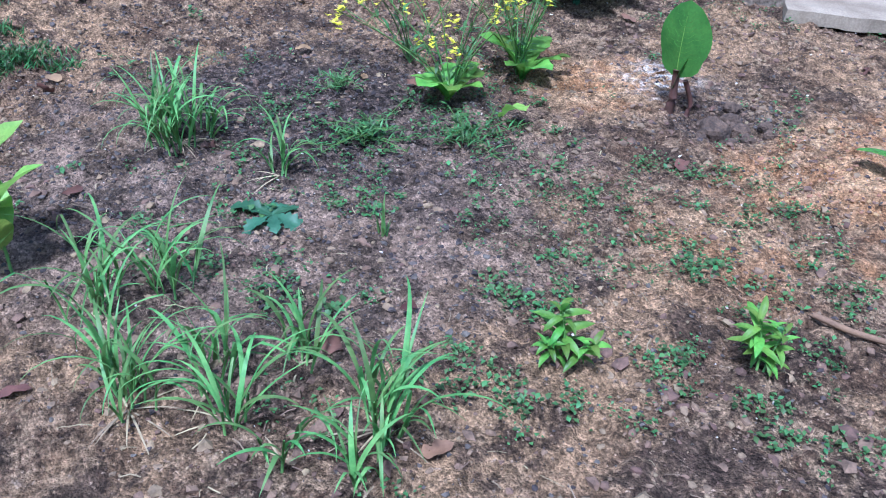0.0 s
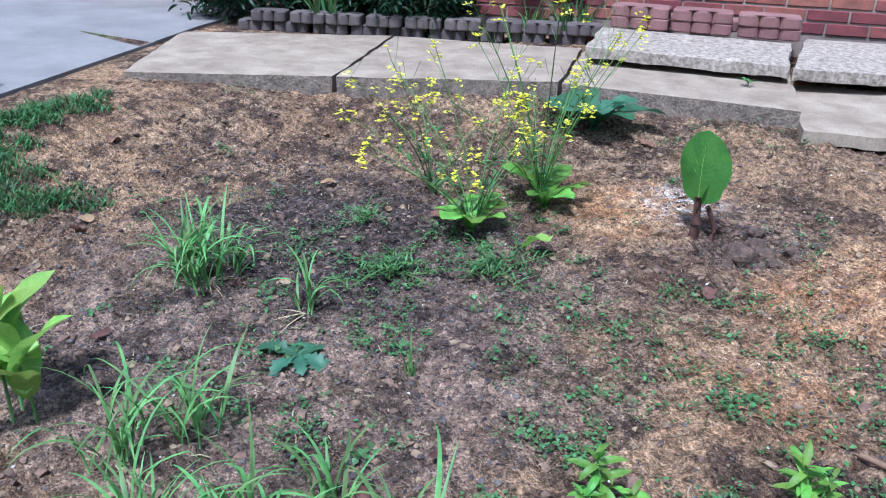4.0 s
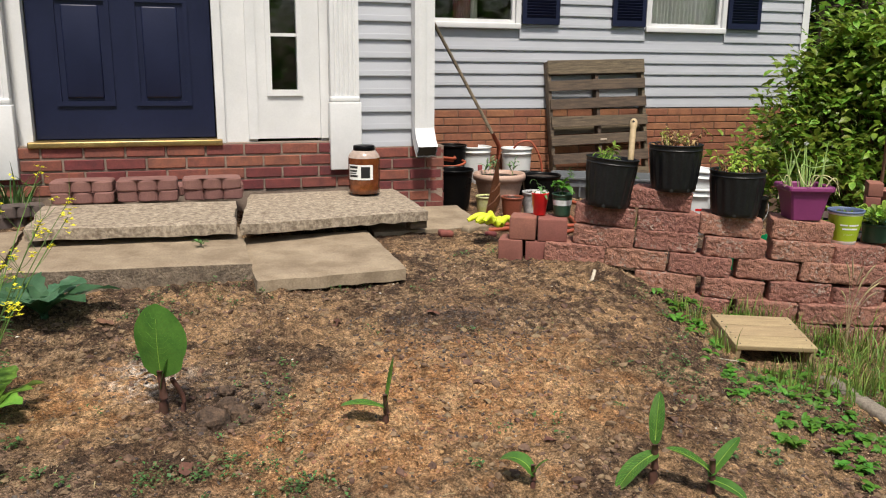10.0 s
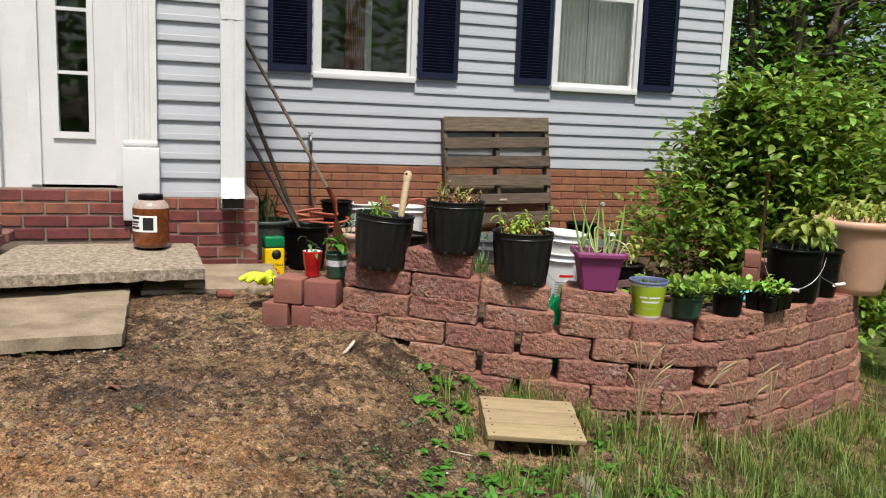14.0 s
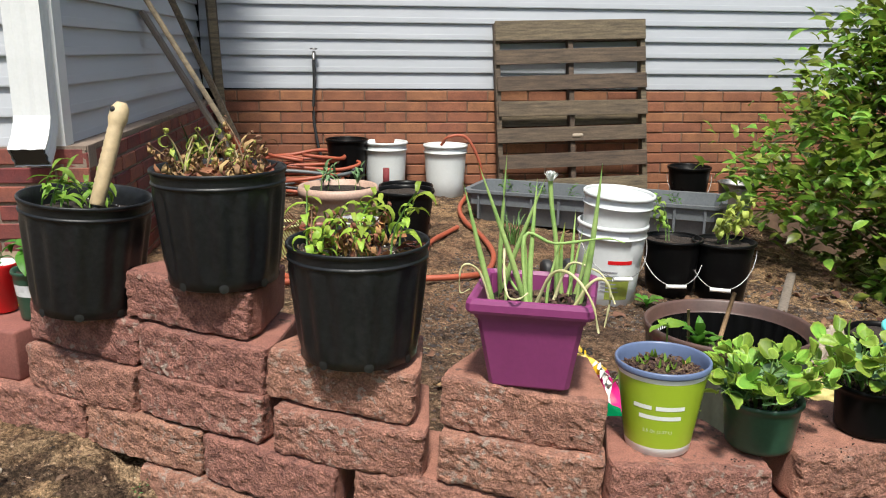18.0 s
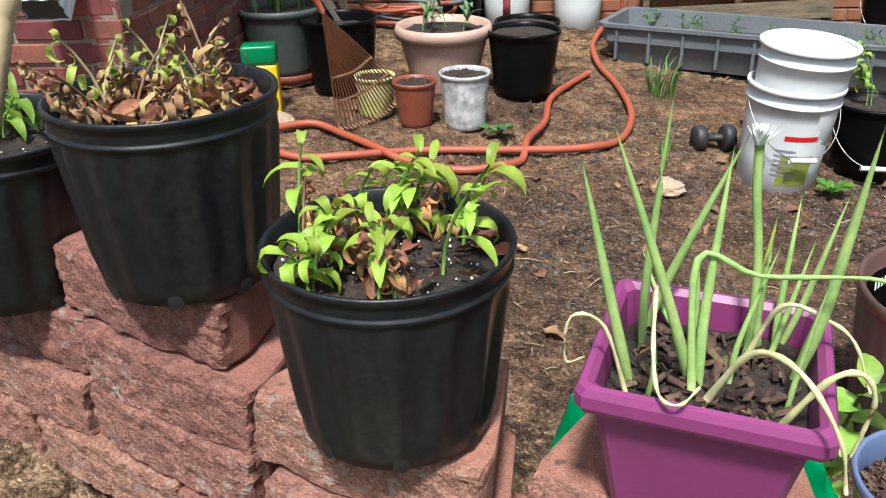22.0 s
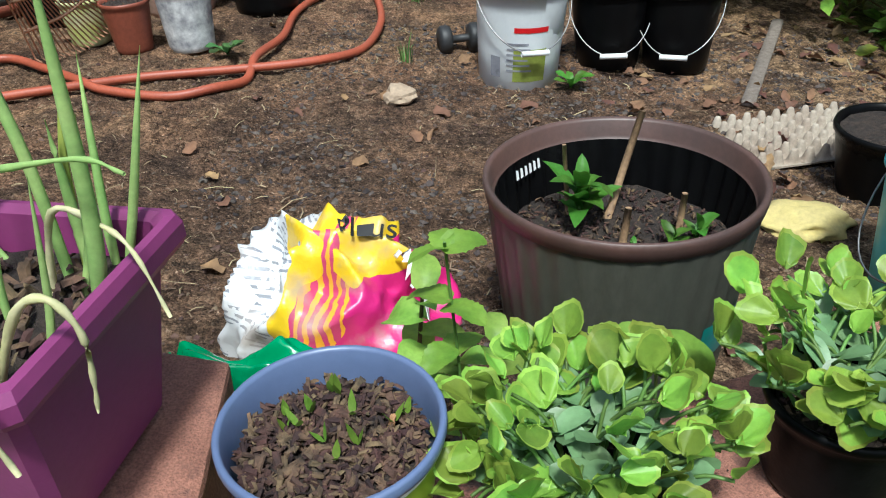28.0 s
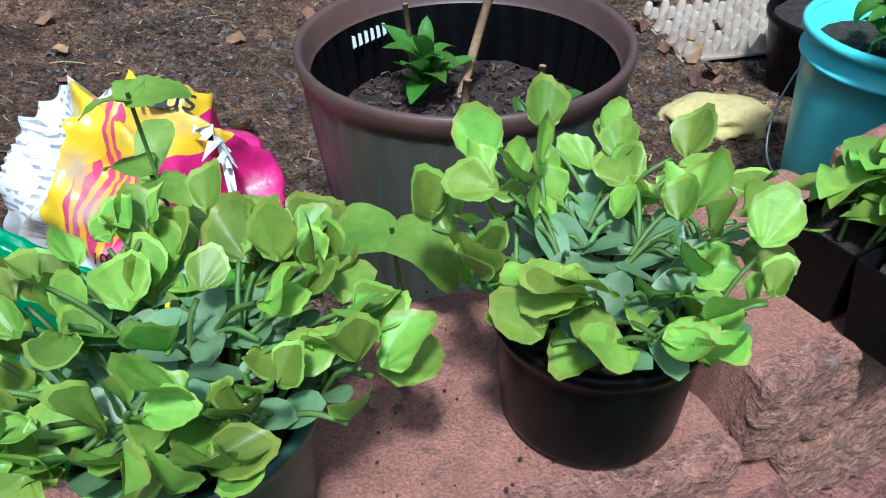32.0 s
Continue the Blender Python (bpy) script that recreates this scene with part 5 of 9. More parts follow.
for i, (x, y, n, h, sp, ln) in enumerate([(2.12, 3.86, 34, 0.24, 0.10, 1.3), (2.02, 3.60, 36, 0.18, 0.12, 1.5), (2.40, 3.70, 34, 0.20, 0.14, 1.5), (2.62, 3.98, 30, 0.20, 0.14, 1.4),
                                          (2.3, 3.35, 44, 0.18, 0.16, 1.5), (2.7, 3.5, 44, 0.2, 0.16, 1.5), (3.0, 4.2, 40, 0.2, 0.15, 1.4), (2.1, 3.2, 40, 0.15, 0.14, 1.5)]):
    grass_clump("grass_clump", x, y, n, h, sp, "tall seeding grass at the foot of the block wall", 90 + i, LEAF_LAWN, lean=ln * 1.3, width=0.0055, group="tall grass by the wall")


def seed_heads(x, y, n, seed):
    rnd = random.Random(seed)
    g = Geo()
    for i in range(n):
        a = rnd.uniform(-0.2, 0.45)
        h = rnd.uniform(0.30, 0.46)
        line = smooth_line([(0, 0, 0), (0.05 * a, 0.01, h * 0.5), (0.22 * a, 0.0, h * 0.85), (0.42 * a, 0.0, h)], 4)
        tb = tube(line, [0.0012] * 8 + [0.003, 0.004, 0.004, 0.0035, 0.001], 5)
        g.add(tb.v, tb.f)
    t = thing("seeding_grass", x, y, ground_z(x, y), 0, "tall straw-coloured grass stalks with seed heads", "grass stalks")
    tagged(part("stalk_growth", g, STRAW, t), kind="stuff")


seed_heads(2.05, 3.86, 9, 1)
seed_heads(2.2, 3.70, 3, 2)
seed_heads(2.7, 4.1, 5, 3)
seed_heads(2.48, 3.92, 5, 4)


def storage_tub():
    t = thing("storage_tub", -3.55, 1.80, drive_z(1.8), 34, "pale blue plastic storage tub standing on the driveway", "storage tub")
    blue = mat("pale_blue_plastic", (0.50, 0.66, 0.70), 0.4, (0.44, 0.60, 0.65), 4, 80, 0.05, speck=0.04)
    part("tub_body", bevel_box(0.37, 0.27, 0.15, 0.03, 3), blue, t)
    part("lid", bevel_box(0.40, 0.30, 0.03, 0.012, 3), blue, t, m=pose(0, 0, 0.1505))


storage_tub()


# ---- porch things ----
def scalloped_paver_mesh():
    g = Geo()
    n = 24
    prof = []
    for lobe in (-0.1, 0.0, 0.1):
        for k in range(9):
            a = math.pi + math.pi * (k + 0.5) / 9
            prof.append((lobe + 0.052 * math.cos(a), -0.06 + 0.030 * math.sin(a)))
    prof += [(0.15, 0.06), (0.1, 0.085), (-0.1, 0.085), (-0.15, 0.06)]
    m = len(prof)
    rings = [(0.96, 0.0), (1.0, 0.006), (1.0, 0.050), (0.95, 0.057)]
    verts = [(x * s, y * s, z) for s, z in rings for x, y in prof]
    faces = [(i * m + k, i * m + (k + 1) % m, (i + 1) * m + (k + 1) % m, (i + 1) * m + k) for i in range(3) for k in range(m)] + [tuple(range(3 * m, 4 * m)), tuple(range(m - 1, -1, -1))]
    return g.add(verts, faces).mesh("edging_block", False)


SCALLOP = scalloped_paver_mesh()
SCALLOP.materials.append(PAVER)
rnd = random.Random(3)
for i, (x, y) in enumerate(((-1.675, 4.645), (-1.365, 4.715), (-1.045, 4.785))):
    for lay in range(2):
        for d in range(2 if lay == 0 else 1):
            ob = part("edging_block", SCALLOP, None, m=pose(x + rnd.uniform(-0.01, 0.01) - 0.02 * d, y + 0.17 * d + rnd.uniform(-0.006, 0.006), 0.650 + lay * 0.0575, 0, 0, 12.5 + rnd.uniform(-2, 2)))
            tagged(ob, "purplish-red scalloped concrete edging block in a stack", "edging block", "stacked edging blocks")


def jar():
    t = thing("plastic_jar", -0.24, 5.05, 0.638, 0, "large clear plastic jar of brown pickling liquid, black lid", "jar")
    bodym = mat("amber_liquid", (0.11, 0.028, 0.010), 0.12, (0.19, 0.055, 0.016), 16, 40, 0.05, speck=0.3, clear=0.6)
    clear = mat("cloudy_plastic", (0.42, 0.33, 0.28), 0.2, (0.34, 0.26, 0.22), 5, 40, 0.03)
    part("body", lathe([(0.080, 0), (0.090, 0.006), (0.092, 0.03), (0.088, 0.05), (0.092, 0.07), (0.092, 0.19), (0.091, 0.205)], 36), bodym, t)
    part("shoulder", lathe([(0.091, 0.205), (0.086, 0.222), (0.068, 0.243), (0.058, 0.247)], 36), clear, t, "cloudy empty shoulder of the jar")
    part("lid", lathe([(0.060, 0.247), (0.062, 0.249), (0.062, 0.271), (0.058, 0.275), (0.0, 0.275)], 36), BLACKP, t, "black screw lid")
    lab = Geo()
    n = 14
    lab.add([(0.0935 * math.cos(a), 0.0935 * math.sin(a), z) for z in (0.085, 0.17) for a in [radians(-150 + 95 * i / n) for i in range(n + 1)]], [(i, i + 1, n + 2 + i, n + 1 + i) for i in range(n)])
    lb = part("paper_label", lab, PRINT, t, "white printed label")
    ink = Geo()
    for z0, z1, a0, a1 in ((0.15, 0.163, -145, -110), (0.13, 0.14, -145, -112), (0.118, 0.124, -145, -115), (0.10, 0.112, -145, -110), (0.095, 0.16, -98, -66)):
        k = 6
        ink.add([(0.0942 * math.cos(a), 0.0942 * math.sin(a), z) for z in (z0, z1) for a in [radians(a0 + (a1 - a0) * i / k) for i in range(k + 1)]], [(i, i + 1, k + 2 + i, k + 1 + i) for i in range(k)])
    part("label_print", ink, INK_AND_SHADE, lb)


jar()

# planting strip left of the door
STRIP_BLOCK = scalloped_paver_mesh()
STRIP_BLOCK.materials.append(STRIP)
rnd = random.Random(9)
for i in range(9):
    u = i / 8
    x, y = -3.62 + 1.58 * u, 3.72 + 0.80 * u - 0.02 * math.sin(u * 3.1)
    for lay in range(2):
        ob = part("edging_block", STRIP_BLOCK, None, m=pose(x + rnd.uniform(-0.01, 0.01) + 0.09 * lay, y + 0.02 * lay, 0.535 + lay * 0.0575, 0, 0, 26 + rnd.uniform(-4, 4)) @ Matrix.Diagonal((0.66, 0.8, 1.0, 1)))
        tagged(ob, "grey-brown scalloped edging block beside the walkway", "edging block", "planting strip edging")


def bush(name, x, y, z, rx, ry, rz_, n, L, W, seed, material, label, stems=6, category="bush", gap=0.0):
    """A leafy bush: stems and many small leaves in clumps with gaps, uneven outline."""
    rnd = random.Random(seed)
    lv, st = Geo(), Geo()
    clumps = []
    for i in range(max(10, n // 40)):
        while True:
            p = Vector((rnd.uniform(-1, 1), rnd.uniform(-1, 1), rnd.uniform(-1, 1)))
            if p.length < 1:
                break
        p = p.normalized() * (p.length ** 0.4)
        p = Vector((p.x * rx, p.y * ry, rz_ * (1 + p.z * (0.92 + 0.25 * noise.noise(p * 2 + Vector((seed, 0, 0)))))))
        clumps.append(p)
    for p in clumps:
        for k in range(n // len(clumps)):
            q = p + Vector((rnd.gauss(0, 0.09), rnd.gauss(0, 0.09), rnd.gauss(0, 0.08))) * (rx + rz_) * 0.75
            if q.z < 0.02:
                continue
            s = rnd.uniform(0.6, 1.25)
            lf = leaf(L * s, W * s, 0.5, 0.25, 3, 0.8, 0.45)
            lv.add(lf.v, lf.f, turned(q.x, q.y, q.z, math.degrees(math.atan2(q.y, q.x)) + rnd.uniform(-90, 90), rnd.uniform(-35, 55), rnd.uniform(-40, 40)))
    for i in range(stems):
        e = rnd.choice(clumps) * 0.9
        tb = tube(smooth_line([(rnd.uniform(-0.05, 0.05), rnd.uniform(-0.05, 0.05), -0.03), (e.x * 0.3, e.y * 0.3, e.z * 0.5), e], 3), [0.012, 0.011, 0.01, 0.008, 0.006, 0.005, 0.003], 5)
        st.add(tb.v, tb.f)
    t = thing(name, x, y, z, 0, label, category)
    tagged(part("stem_growth", st, TWIG, t), kind="stuff")
    part("foliage", lv, material, t)
    return t


bush("shrub", -3.02, 4.32, 0.53, 0.40, 0.34, 0.20, 4200, 0.075, 0.016, 21, LEAF_DARK, "dense feathery dark green shrub beside the walkway", 8)
bush("shrub", -3.55, 4.42, 0.53, 0.52, 0.42, 0.48, 7800, 0.08, 0.02, 22, LEAF_DARK, "tall dense dark green shrub against the siding", 10)
bush("shrub", -3.98, 4.1, 0.53, 0.55, 0.45, 0.26, 3600, 0.08, 0.018, 26, LEAF_DARK, "dense dark green shrub beside the driveway", 8)
grass_clump("lily_clump", -3.28, 3.92, 26, 0.46, 0.12, "arching strap-leaved lily clump by the walkway", 23, LEAF_WEED, 0.022, 1.6, "lily clump", "lilies by the walkway", 0.53)
grass_clump("lily_clump", -2.12, 4.74, 60, 0.34, 0.10, "low strap-leaved clump beside the porch base", 24, LEAF_WEED, 0.014, 1.7, "lily clump", "lilies by the walkway", 0.54)
grass_clump("lily_clump", -2.36, 4.68, 36, 0.22, 0.10, "low strap-leaved clump beside the porch base", 25, LEAF_GRASS, 0.012, 1.7, "lily clump", "lilies by the walkway", 0.54)


def rose_bush():
    """A climbing rose: one arching cane along the siding, side shoots, small leaflets and dark blooms."""
    rnd = random.Random(31)
    t = thing("rose_bush", 0, 0, 0, 0, "climbing rose with dark red blooms against the siding", "rose bush")
    t.matrix_basis = HOUSE
    cane = smooth_line([(-3.25, -0.12, 0.56), (-3.16, -0.12, 0.86), (-3.05, -0.10, 1.01), (-2.95, -0.09, 1.06), (-2.81, -0.09, 1.09), (-2.68, -0.09, 1.07), (-2.57, -0.09, 1.03), (-2.49, -0.09, 0.96), (-2.43, -0.10, 0.88), (-2.38, -0.11, 0.84)], 5)
    st, lv = Geo(), Geo()
    tb = tube(cane, [0.006 - 0.004 * k / len(cane) for k in range(len(cane))], 6)
    st.add(tb.v, tb.f)
    blooms = ((-3.044, 1.297), (-2.878, 1.271), (-2.634, 1.238), (-3.082, 1.189), (-2.671, 1.112), (-2.425, 1.021), (-2.35, 0.925), (-3.155, 1.04))
    shoots = []
    for u, z in blooms:
        b = Vector((u, -0.12, z))
        a = min(cane, key=lambda p: (p - b).length)
        line = smooth_line([a, a.lerp(b, 0.5) + Vector((rnd.uniform(-0.02, 0.02), 0, 0.02)), b], 4)
        tb = tube(line, 0.002, 5)
        st.add(tb.v, tb.f)
        shoots += line
        g = Geo()
        for k in range(16):
            lf = broad_leaf(0.036, 0.040, 4, 4, -0.6, 0.3, 0.6, 0.5, rnd=rnd)
            g.add(lf.v, lf.f, turned(0, 0, 0, k * 137, 80 - k * 5))
        part("rose", g, ROSE, t, "dark red rose bloom", m=pose(u, -0.125, z - 0.012, rnd.uniform(0, 40), rnd.uniform(-20, 20)))
    for p in cane[4:] * 5 + shoots * 2:
        for k in range(3):
            q = p + Vector((rnd.gauss(0, 0.028), rnd.uniform(-0.04, 0.03), rnd.gauss(0, 0.028)))
            lf = leaf(rnd.uniform(0.022, 0.042), 0.022, 0.4, 0.25, 3, 0.75, 0.5)
            lv.add(lf.v, lf.f, turned(q.x, q.y, q.z, rnd.uniform(0, 360), rnd.uniform(-40, 40), rnd.uniform(-40, 40)))
    tagged(part("stem_growth", st, STEM, t), kind="stuff")
    part("foliage", lv, LEAF_ROSE, t)


LEAF_ROSE = green("rose_leaf", (0.05, 0.095, 0.04), (0.02, 0.05, 0.018), island=0.5)
rose_bush()
tagged(part("broken_brick", bevel_box(0.17, 0.09, 0.055, 0.006), BRICK, m=pose(-1.98, 4.58, 0.56, 0, 0, 14)), "loose red brick on the walkway edge", "brick")
tagged(part("wood_shim", bevel_box(0.10, 0.06, 0.045, 0.004), OLDWOOD, m=pose(0.06, 4.74, 0.49, 0, 0, 25)), "dark wood block under the raised slab corner", "wood block")
for x, y, s, r in ((0.22, 4.70, 0.05, 20), (0.36, 4.80, 0.06, 50), (0.47, 4.72, 0.04, 10)):
    tagged(part("brick_fragment", rough_box(s * 1.6, s, s * 0.7, 0.006, 7 + int(s * 100), 0.012), BRICK if s < 0.06 else CONCRETE, m=pose(x, y, ground_z(x, y) + s * 0.3, 4, 6, r)), "broken masonry fragment beside the loose slab", "rubble", "masonry fragments")
rosette(-0.94, 4.10, 7, 0.05, 0.014, "small weed growing on the walkway slab", 76, LEAF_WEED, 0.1, "slab_weed", 45).matrix_basis = pose(-0.94, 4.06, 0.535)

# ---- pots ----
def soil_disc(r, seed, bits=60, amp=0.008):
    """A lumpy soil surface with crumbs."""
    rnd = random.Random(seed)
    g = Geo()
    n, m = 28, 9
    verts = [(0, 0, 0.004)]
    for j in range(1, m + 1):
        for i in range(n):
            a, q = 2 * math.pi * i / n, r * j / m
            p = Vector((q * math.cos(a), q * math.sin(a), seed))
            verts.append((p.x, p.y, amp * noise.noise(p * 30) + amp * 0.7 * noise.noise(p * 90)))
    faces = [(0, 1 + i, 1 + (i + 1) % n) for i in range(n)]
    faces += [(1 + (j - 1) * n + i, 1 + j * n + i, 1 + j * n + (i + 1) % n, 1 + (j - 1) * n + (i + 1) % n) for j in range(1, m) for i in range(n)]
    g.add(verts, faces)
    return g


def chips(r, n, size, seed, flat=0.35):
    """Loose bark chips within a radius."""
    rnd = random.Random(seed)
    g = Geo()
    for i in range(n):
        a, q = rnd.uniform(0, 6.28), r * math.sqrt(rnd.random())
        s = size * rnd.uniform(0.5, 1.6)
        b = bevel_chip(s, s * rnd.uniform(0.2, 0.5), s * flat * rnd.uniform(0.25, 0.7), rnd)
        g.add(b[0], b[1], Matrix.Translation((q * math.cos(a), q * math.sin(a), rnd.uniform(0, 0.008))) @ Euler((rnd.gauss(0, 0.6), rnd.gauss(0, 0.6), rnd.uniform(0, 6.28))).to_matrix().to_4x4())
    return g


def bevel_chip(a, b, c, rnd):
    j = lambda: rnd.uniform(0.6, 1.1)
    v = [(-a / 2 * j(), -b / 2 * j(), 0), (a / 2 * j(), -b / 2 * j(), 0), (a / 2 * j(), b / 2 * j(), 0), (-a / 2 * j(), b / 2 * j(), 0), (-a / 3 * j(), -b / 3 * j(), c), (a / 3 * j(), -b / 3 * j(), c * j()), (a / 3 * j(), b / 3 * j(), c), (-a / 3 * j(), b / 3 * j(), c * j())]
    return v, [(4, 5, 6, 7), (0, 1, 5, 4), (1, 2, 6, 5), (2, 3, 7, 6), (3, 0, 4, 7)]


PERLITE = mat("perlite", (0.75, 0.74, 0.7), 0.9, (0.6, 0.58, 0.54), 20, 90, 0.1)


def grains(r, n, size, seed):
    """Small rounded grains lying loose within a radius."""
    rnd = random.Random(seed)
    bm = bmesh.new()
    bmesh.ops.create_icosphere(bm, subdivisions=1, radius=1.0)
    b = from_bm(bm)
    g = Geo()
    for i in range(n):
        a, q, s = rnd.uniform(0, 6.28), r * math.sqrt(rnd.random()), size * rnd.uniform(0.5, 1.4)
        g.add([(x * s * rnd.uniform(0.8, 1.2), y * s, z * s) for x, y, z in b.v], b.f, Matrix.Translation((q * math.cos(a), q * math.sin(a), rnd.uniform(0.001, 0.008))))
    return g


def round_pot(name, x, y, z, r0, r1, h, material, label, group="", rim=0.008, soil=0.85, ribs=None, lip=0.016, tilt=(0, 0), chip=0, seed=1, n=48, category="plant pot", perlite=0, soil_mat=None, banded=False):
    """A tapered pot with a rolled rim, inner wall, base and soil. Returns the thing and its soil height."""
    t = thing(name, x, y, z, seed * 33, label, category, group)
    t.matrix_basis = pose(x, y, z, tilt[0], tilt[1], 0)
    prof = [(r0 * 0.90, 0.004), (r0 * 0.93, 0.0), (r0, 0.004)]
    for k in range(1, 9):
        prof.append((r0 + (r1 - r0) * k / 9, (h - lip) * k / 9))
    prof += [(r1 - 0.001, h - lip - 0.002), (r1 + rim, h - lip + 0.002), (r1 + rim * 1.15, h - lip * 0.4), (r1 + rim * 0.7, h), (r1 - 0.002, h - 0.002), (r1 - 0.006, h - lip), (r1 - (r1 - r0) * 0.4 - 0.006, h * 0.6), (r0 * 0.9, h * 0.35)]
    if banded:
        prof = prof[:11] + [(r1 - 0.001, h - lip - 0.006), (r1 - 0.001, h - lip - 0.004), (r1 + 0.002, h - lip - 0.003), (r1 + 0.002, h - lip + 0.001), (r1 - 0.0005, h - lip + 0.002), (r1 - 0.0005, h - lip + 0.004), (r1 + 0.001, h - 0.010), (r1 + 0.001, h - 0.008), (r1 + rim, h - 0.007), (r1 + rim, h - 0.002), (r1 + rim - 0.0012, h), (r1 - 0.0005, h - 0.0005), (r1 - 0.002, h - 0.002)] + prof[-3:]
    part("pot_body", lathe(prof, n, 0, (ribs[0], ribs[1], h * 0.15, (h - lip) * 0.92) if ribs else None, True), material, t)
    zs = h * soil
    rs = r0 + (r1 - r0) * soil - 0.007
    part("soil", soil_disc(rs, seed), soil_mat or POTSOIL, t, m=pose(0, 0, zs))
    if chip:
        tagged(part("bark_mulch", chips(rs * 0.97, chip * 6, 0.009, seed), BARK, t, "brown bark chips", m=pose(0, 0, zs), smooth=False), kind="stuff")
    if perlite:
        tagged(part("perlite", grains(rs * 0.95, perlite, 0.0014, seed + 4), PERLITE, t, "white perlite grains", m=pose(0, 0, zs), smooth=False), kind="stuff")
    return t, zs, rs


def drain_holes(t, r, n, size=0.012):
    # nothing is cut: flat black discs paint each notch's shade
    for i in range(n):
        a = 2 * math.pi * i / n + 0.4
        part("drain_hole", lathe([(0.0, 0.001), (size * 0.75, 0.0)], 12), INK_AND_SHADE, t, "black disc for the shade in a drain notch", m=pose(r * math.cos(a), r * math.sin(a), size * 0.8, 90, 0, math.degrees(a) + 90))


# nursery pots on the wall
tA, zA, rA = round_pot("nursery_pot", 0.985, 4.248, 0.700, 0.102, 0.124, 0.236, DUSTY, "large black nursery pot with a trowel stuck in it", "black nursery pots", banded=True, ribs=(16, 0.003), n=128, seed=2, tilt=(0, 5), soil=0.84, perlite=30, lip=0.026, rim=0.004)
tB, zB, rB = round_pot("nursery_pot", 1.302, 4.222, 0.781, 0.104, 0.124, 0.224, DUSTY, "large black nursery pot with withered brown plants", "black nursery pots", banded=True, ribs=(16, 0.003), n=128, seed=3, soil=0.88, chip=60, lip=0.026, rim=0.004)
tC, zC, rC = round_pot("nursery_pot", 1.59, 4.16, 0.671, 0.107, 0.127, 0.218, DUSTY, "large black nursery pot with drooping yellow-green seedlings", "black nursery pots", banded=True, ribs=(16, 0.003), n=128, seed=4, soil=0.88, perlite=110, chip=30, lip=0.026, rim=0.004)
for t, r in ((tA, 0.102), (tB, 0.104), (tC, 0.107)):
    drain_holes(t, r + 0.0015, 8)


def add_plants(t, z, r, n, h, L, W, seed, material, stemmat=None, droop=0.8, pitch=10, leaves=8, name="foliage", label="", lean=0.4):
    """Single seedlings, each a stem with its leaves."""
    rnd = random.Random(seed)
    for i in range(n):
        g, gs = Geo(), Geo()
        a, q = rnd.uniform(0, 6.28), r * 0.85 * math.sqrt(rnd.random())
        leafy_stem(g, gs, (q * math.cos(a), q * math.sin(a), z), h * rnd.uniform(0.5, 1.15), leaves, L, W, rnd, lean, 0.002, droop, pitch)
        st = part("stem", gs, stemmat or STEM, t)
        part(name, g, material, st, label)


LEAF_POT = green("seedling_leaf", (0.25, 0.38, 0.05), (0.13, 0.25, 0.03))
add_plants(tA, zA, rA, 5, 0.10, 0.06, 0.016, 5, LEAF_POT, leaves=7, pitch=25)
ORANGELEAF = mat("orange_dead_leaf", (0.44, 0.20, 0.09), 0.8, (0.17, 0.075, 0.04), 30, 90, 0.3, island=0.6, see=0.15)
LEAF_LIME = green("lime_seedling_leaf", (0.40, 0.52, 0.07), (0.24, 0.36, 0.045), island=0.35)
add_plants(tC, zC, rC, 9, 0.085, 0.044, 0.015, 6, LEAF_LIME, droop=1.3, pitch=25, leaves=6, name="yellow_green_foliage")
add_plants(tC, zC, rC, 5, 0.11, 0.05, 0.016, 7, LEAF_LIME, droop=0.9, pitch=25, leaves=7)
add_plants(tC, zC, rC, 15, 0.08, 0.035, 0.010, 8, ORANGELEAF, TWIG, droop=2.2, pitch=-30, leaves=6, name="withered_foliage", label="brown withered leaves")
add_plants(tB, zB, rB, 12, 0.10, 0.05, 0.010, 9, DEADLEAF, TWIG, droop=3.2, pitch=-10, leaves=9, name="withered_foliage", label="brown curled withered leaves", lean=0.7)
add_plants(tB, zB, rB, 8, 0.095, 0.036, 0.010, 10, LEAF_YELLOW, STRAW, droop=2.0, pitch=0, leaves=6, name="yellowed_foliage")


def trowel():
    foot, top = Vector((1.066, 4.157, 0.885)), Vector((1.098, 4.251, 1.12))
    t = thing("hand_trowel", *foot, 0, "garden trowel with worn wooden handle stuck in pot", "trowel")
    t.matrix_basis = Matrix.Translation(foot) @ (top - foot).to_track_quat("Z", "Y").to_matrix().to_4x4() @ Matrix.Scale(1.13, 4)
    wood = mat("worn_tan_handle", (0.52, 0.40, 0.24), 0.6, (0.38, 0.28, 0.16), 6, 80, 0.2)
    part("shank", tube([(0, 0, 0.002), (0, 0, 0.05)], 0.006, 8), STEEL, t)
    part("handle", lathe([(0.0105, 0.042), (0.0125, 0.047), (0.0125, 0.07)] + [(0.0135 - 0.0011 * (k % 2), 0.074 + 0.0055 * k) for k in range(21)] + [(0.0165, 0.195), (0.015, 0.215), (0.009, 0.224), (0.0, 0.225)], 20), wood, t, "ringed tan handle")
    # solid black plug; the hole's shade is in its colour
    part("hang_hole", lathe([(0.0, 0.0165), (0.005, 0.0165), (0.005, -0.0165), (0.0, -0.0165)], 12), INK_AND_SHADE, t, m=pose(0, 0, 0.208, 90))


trowel()


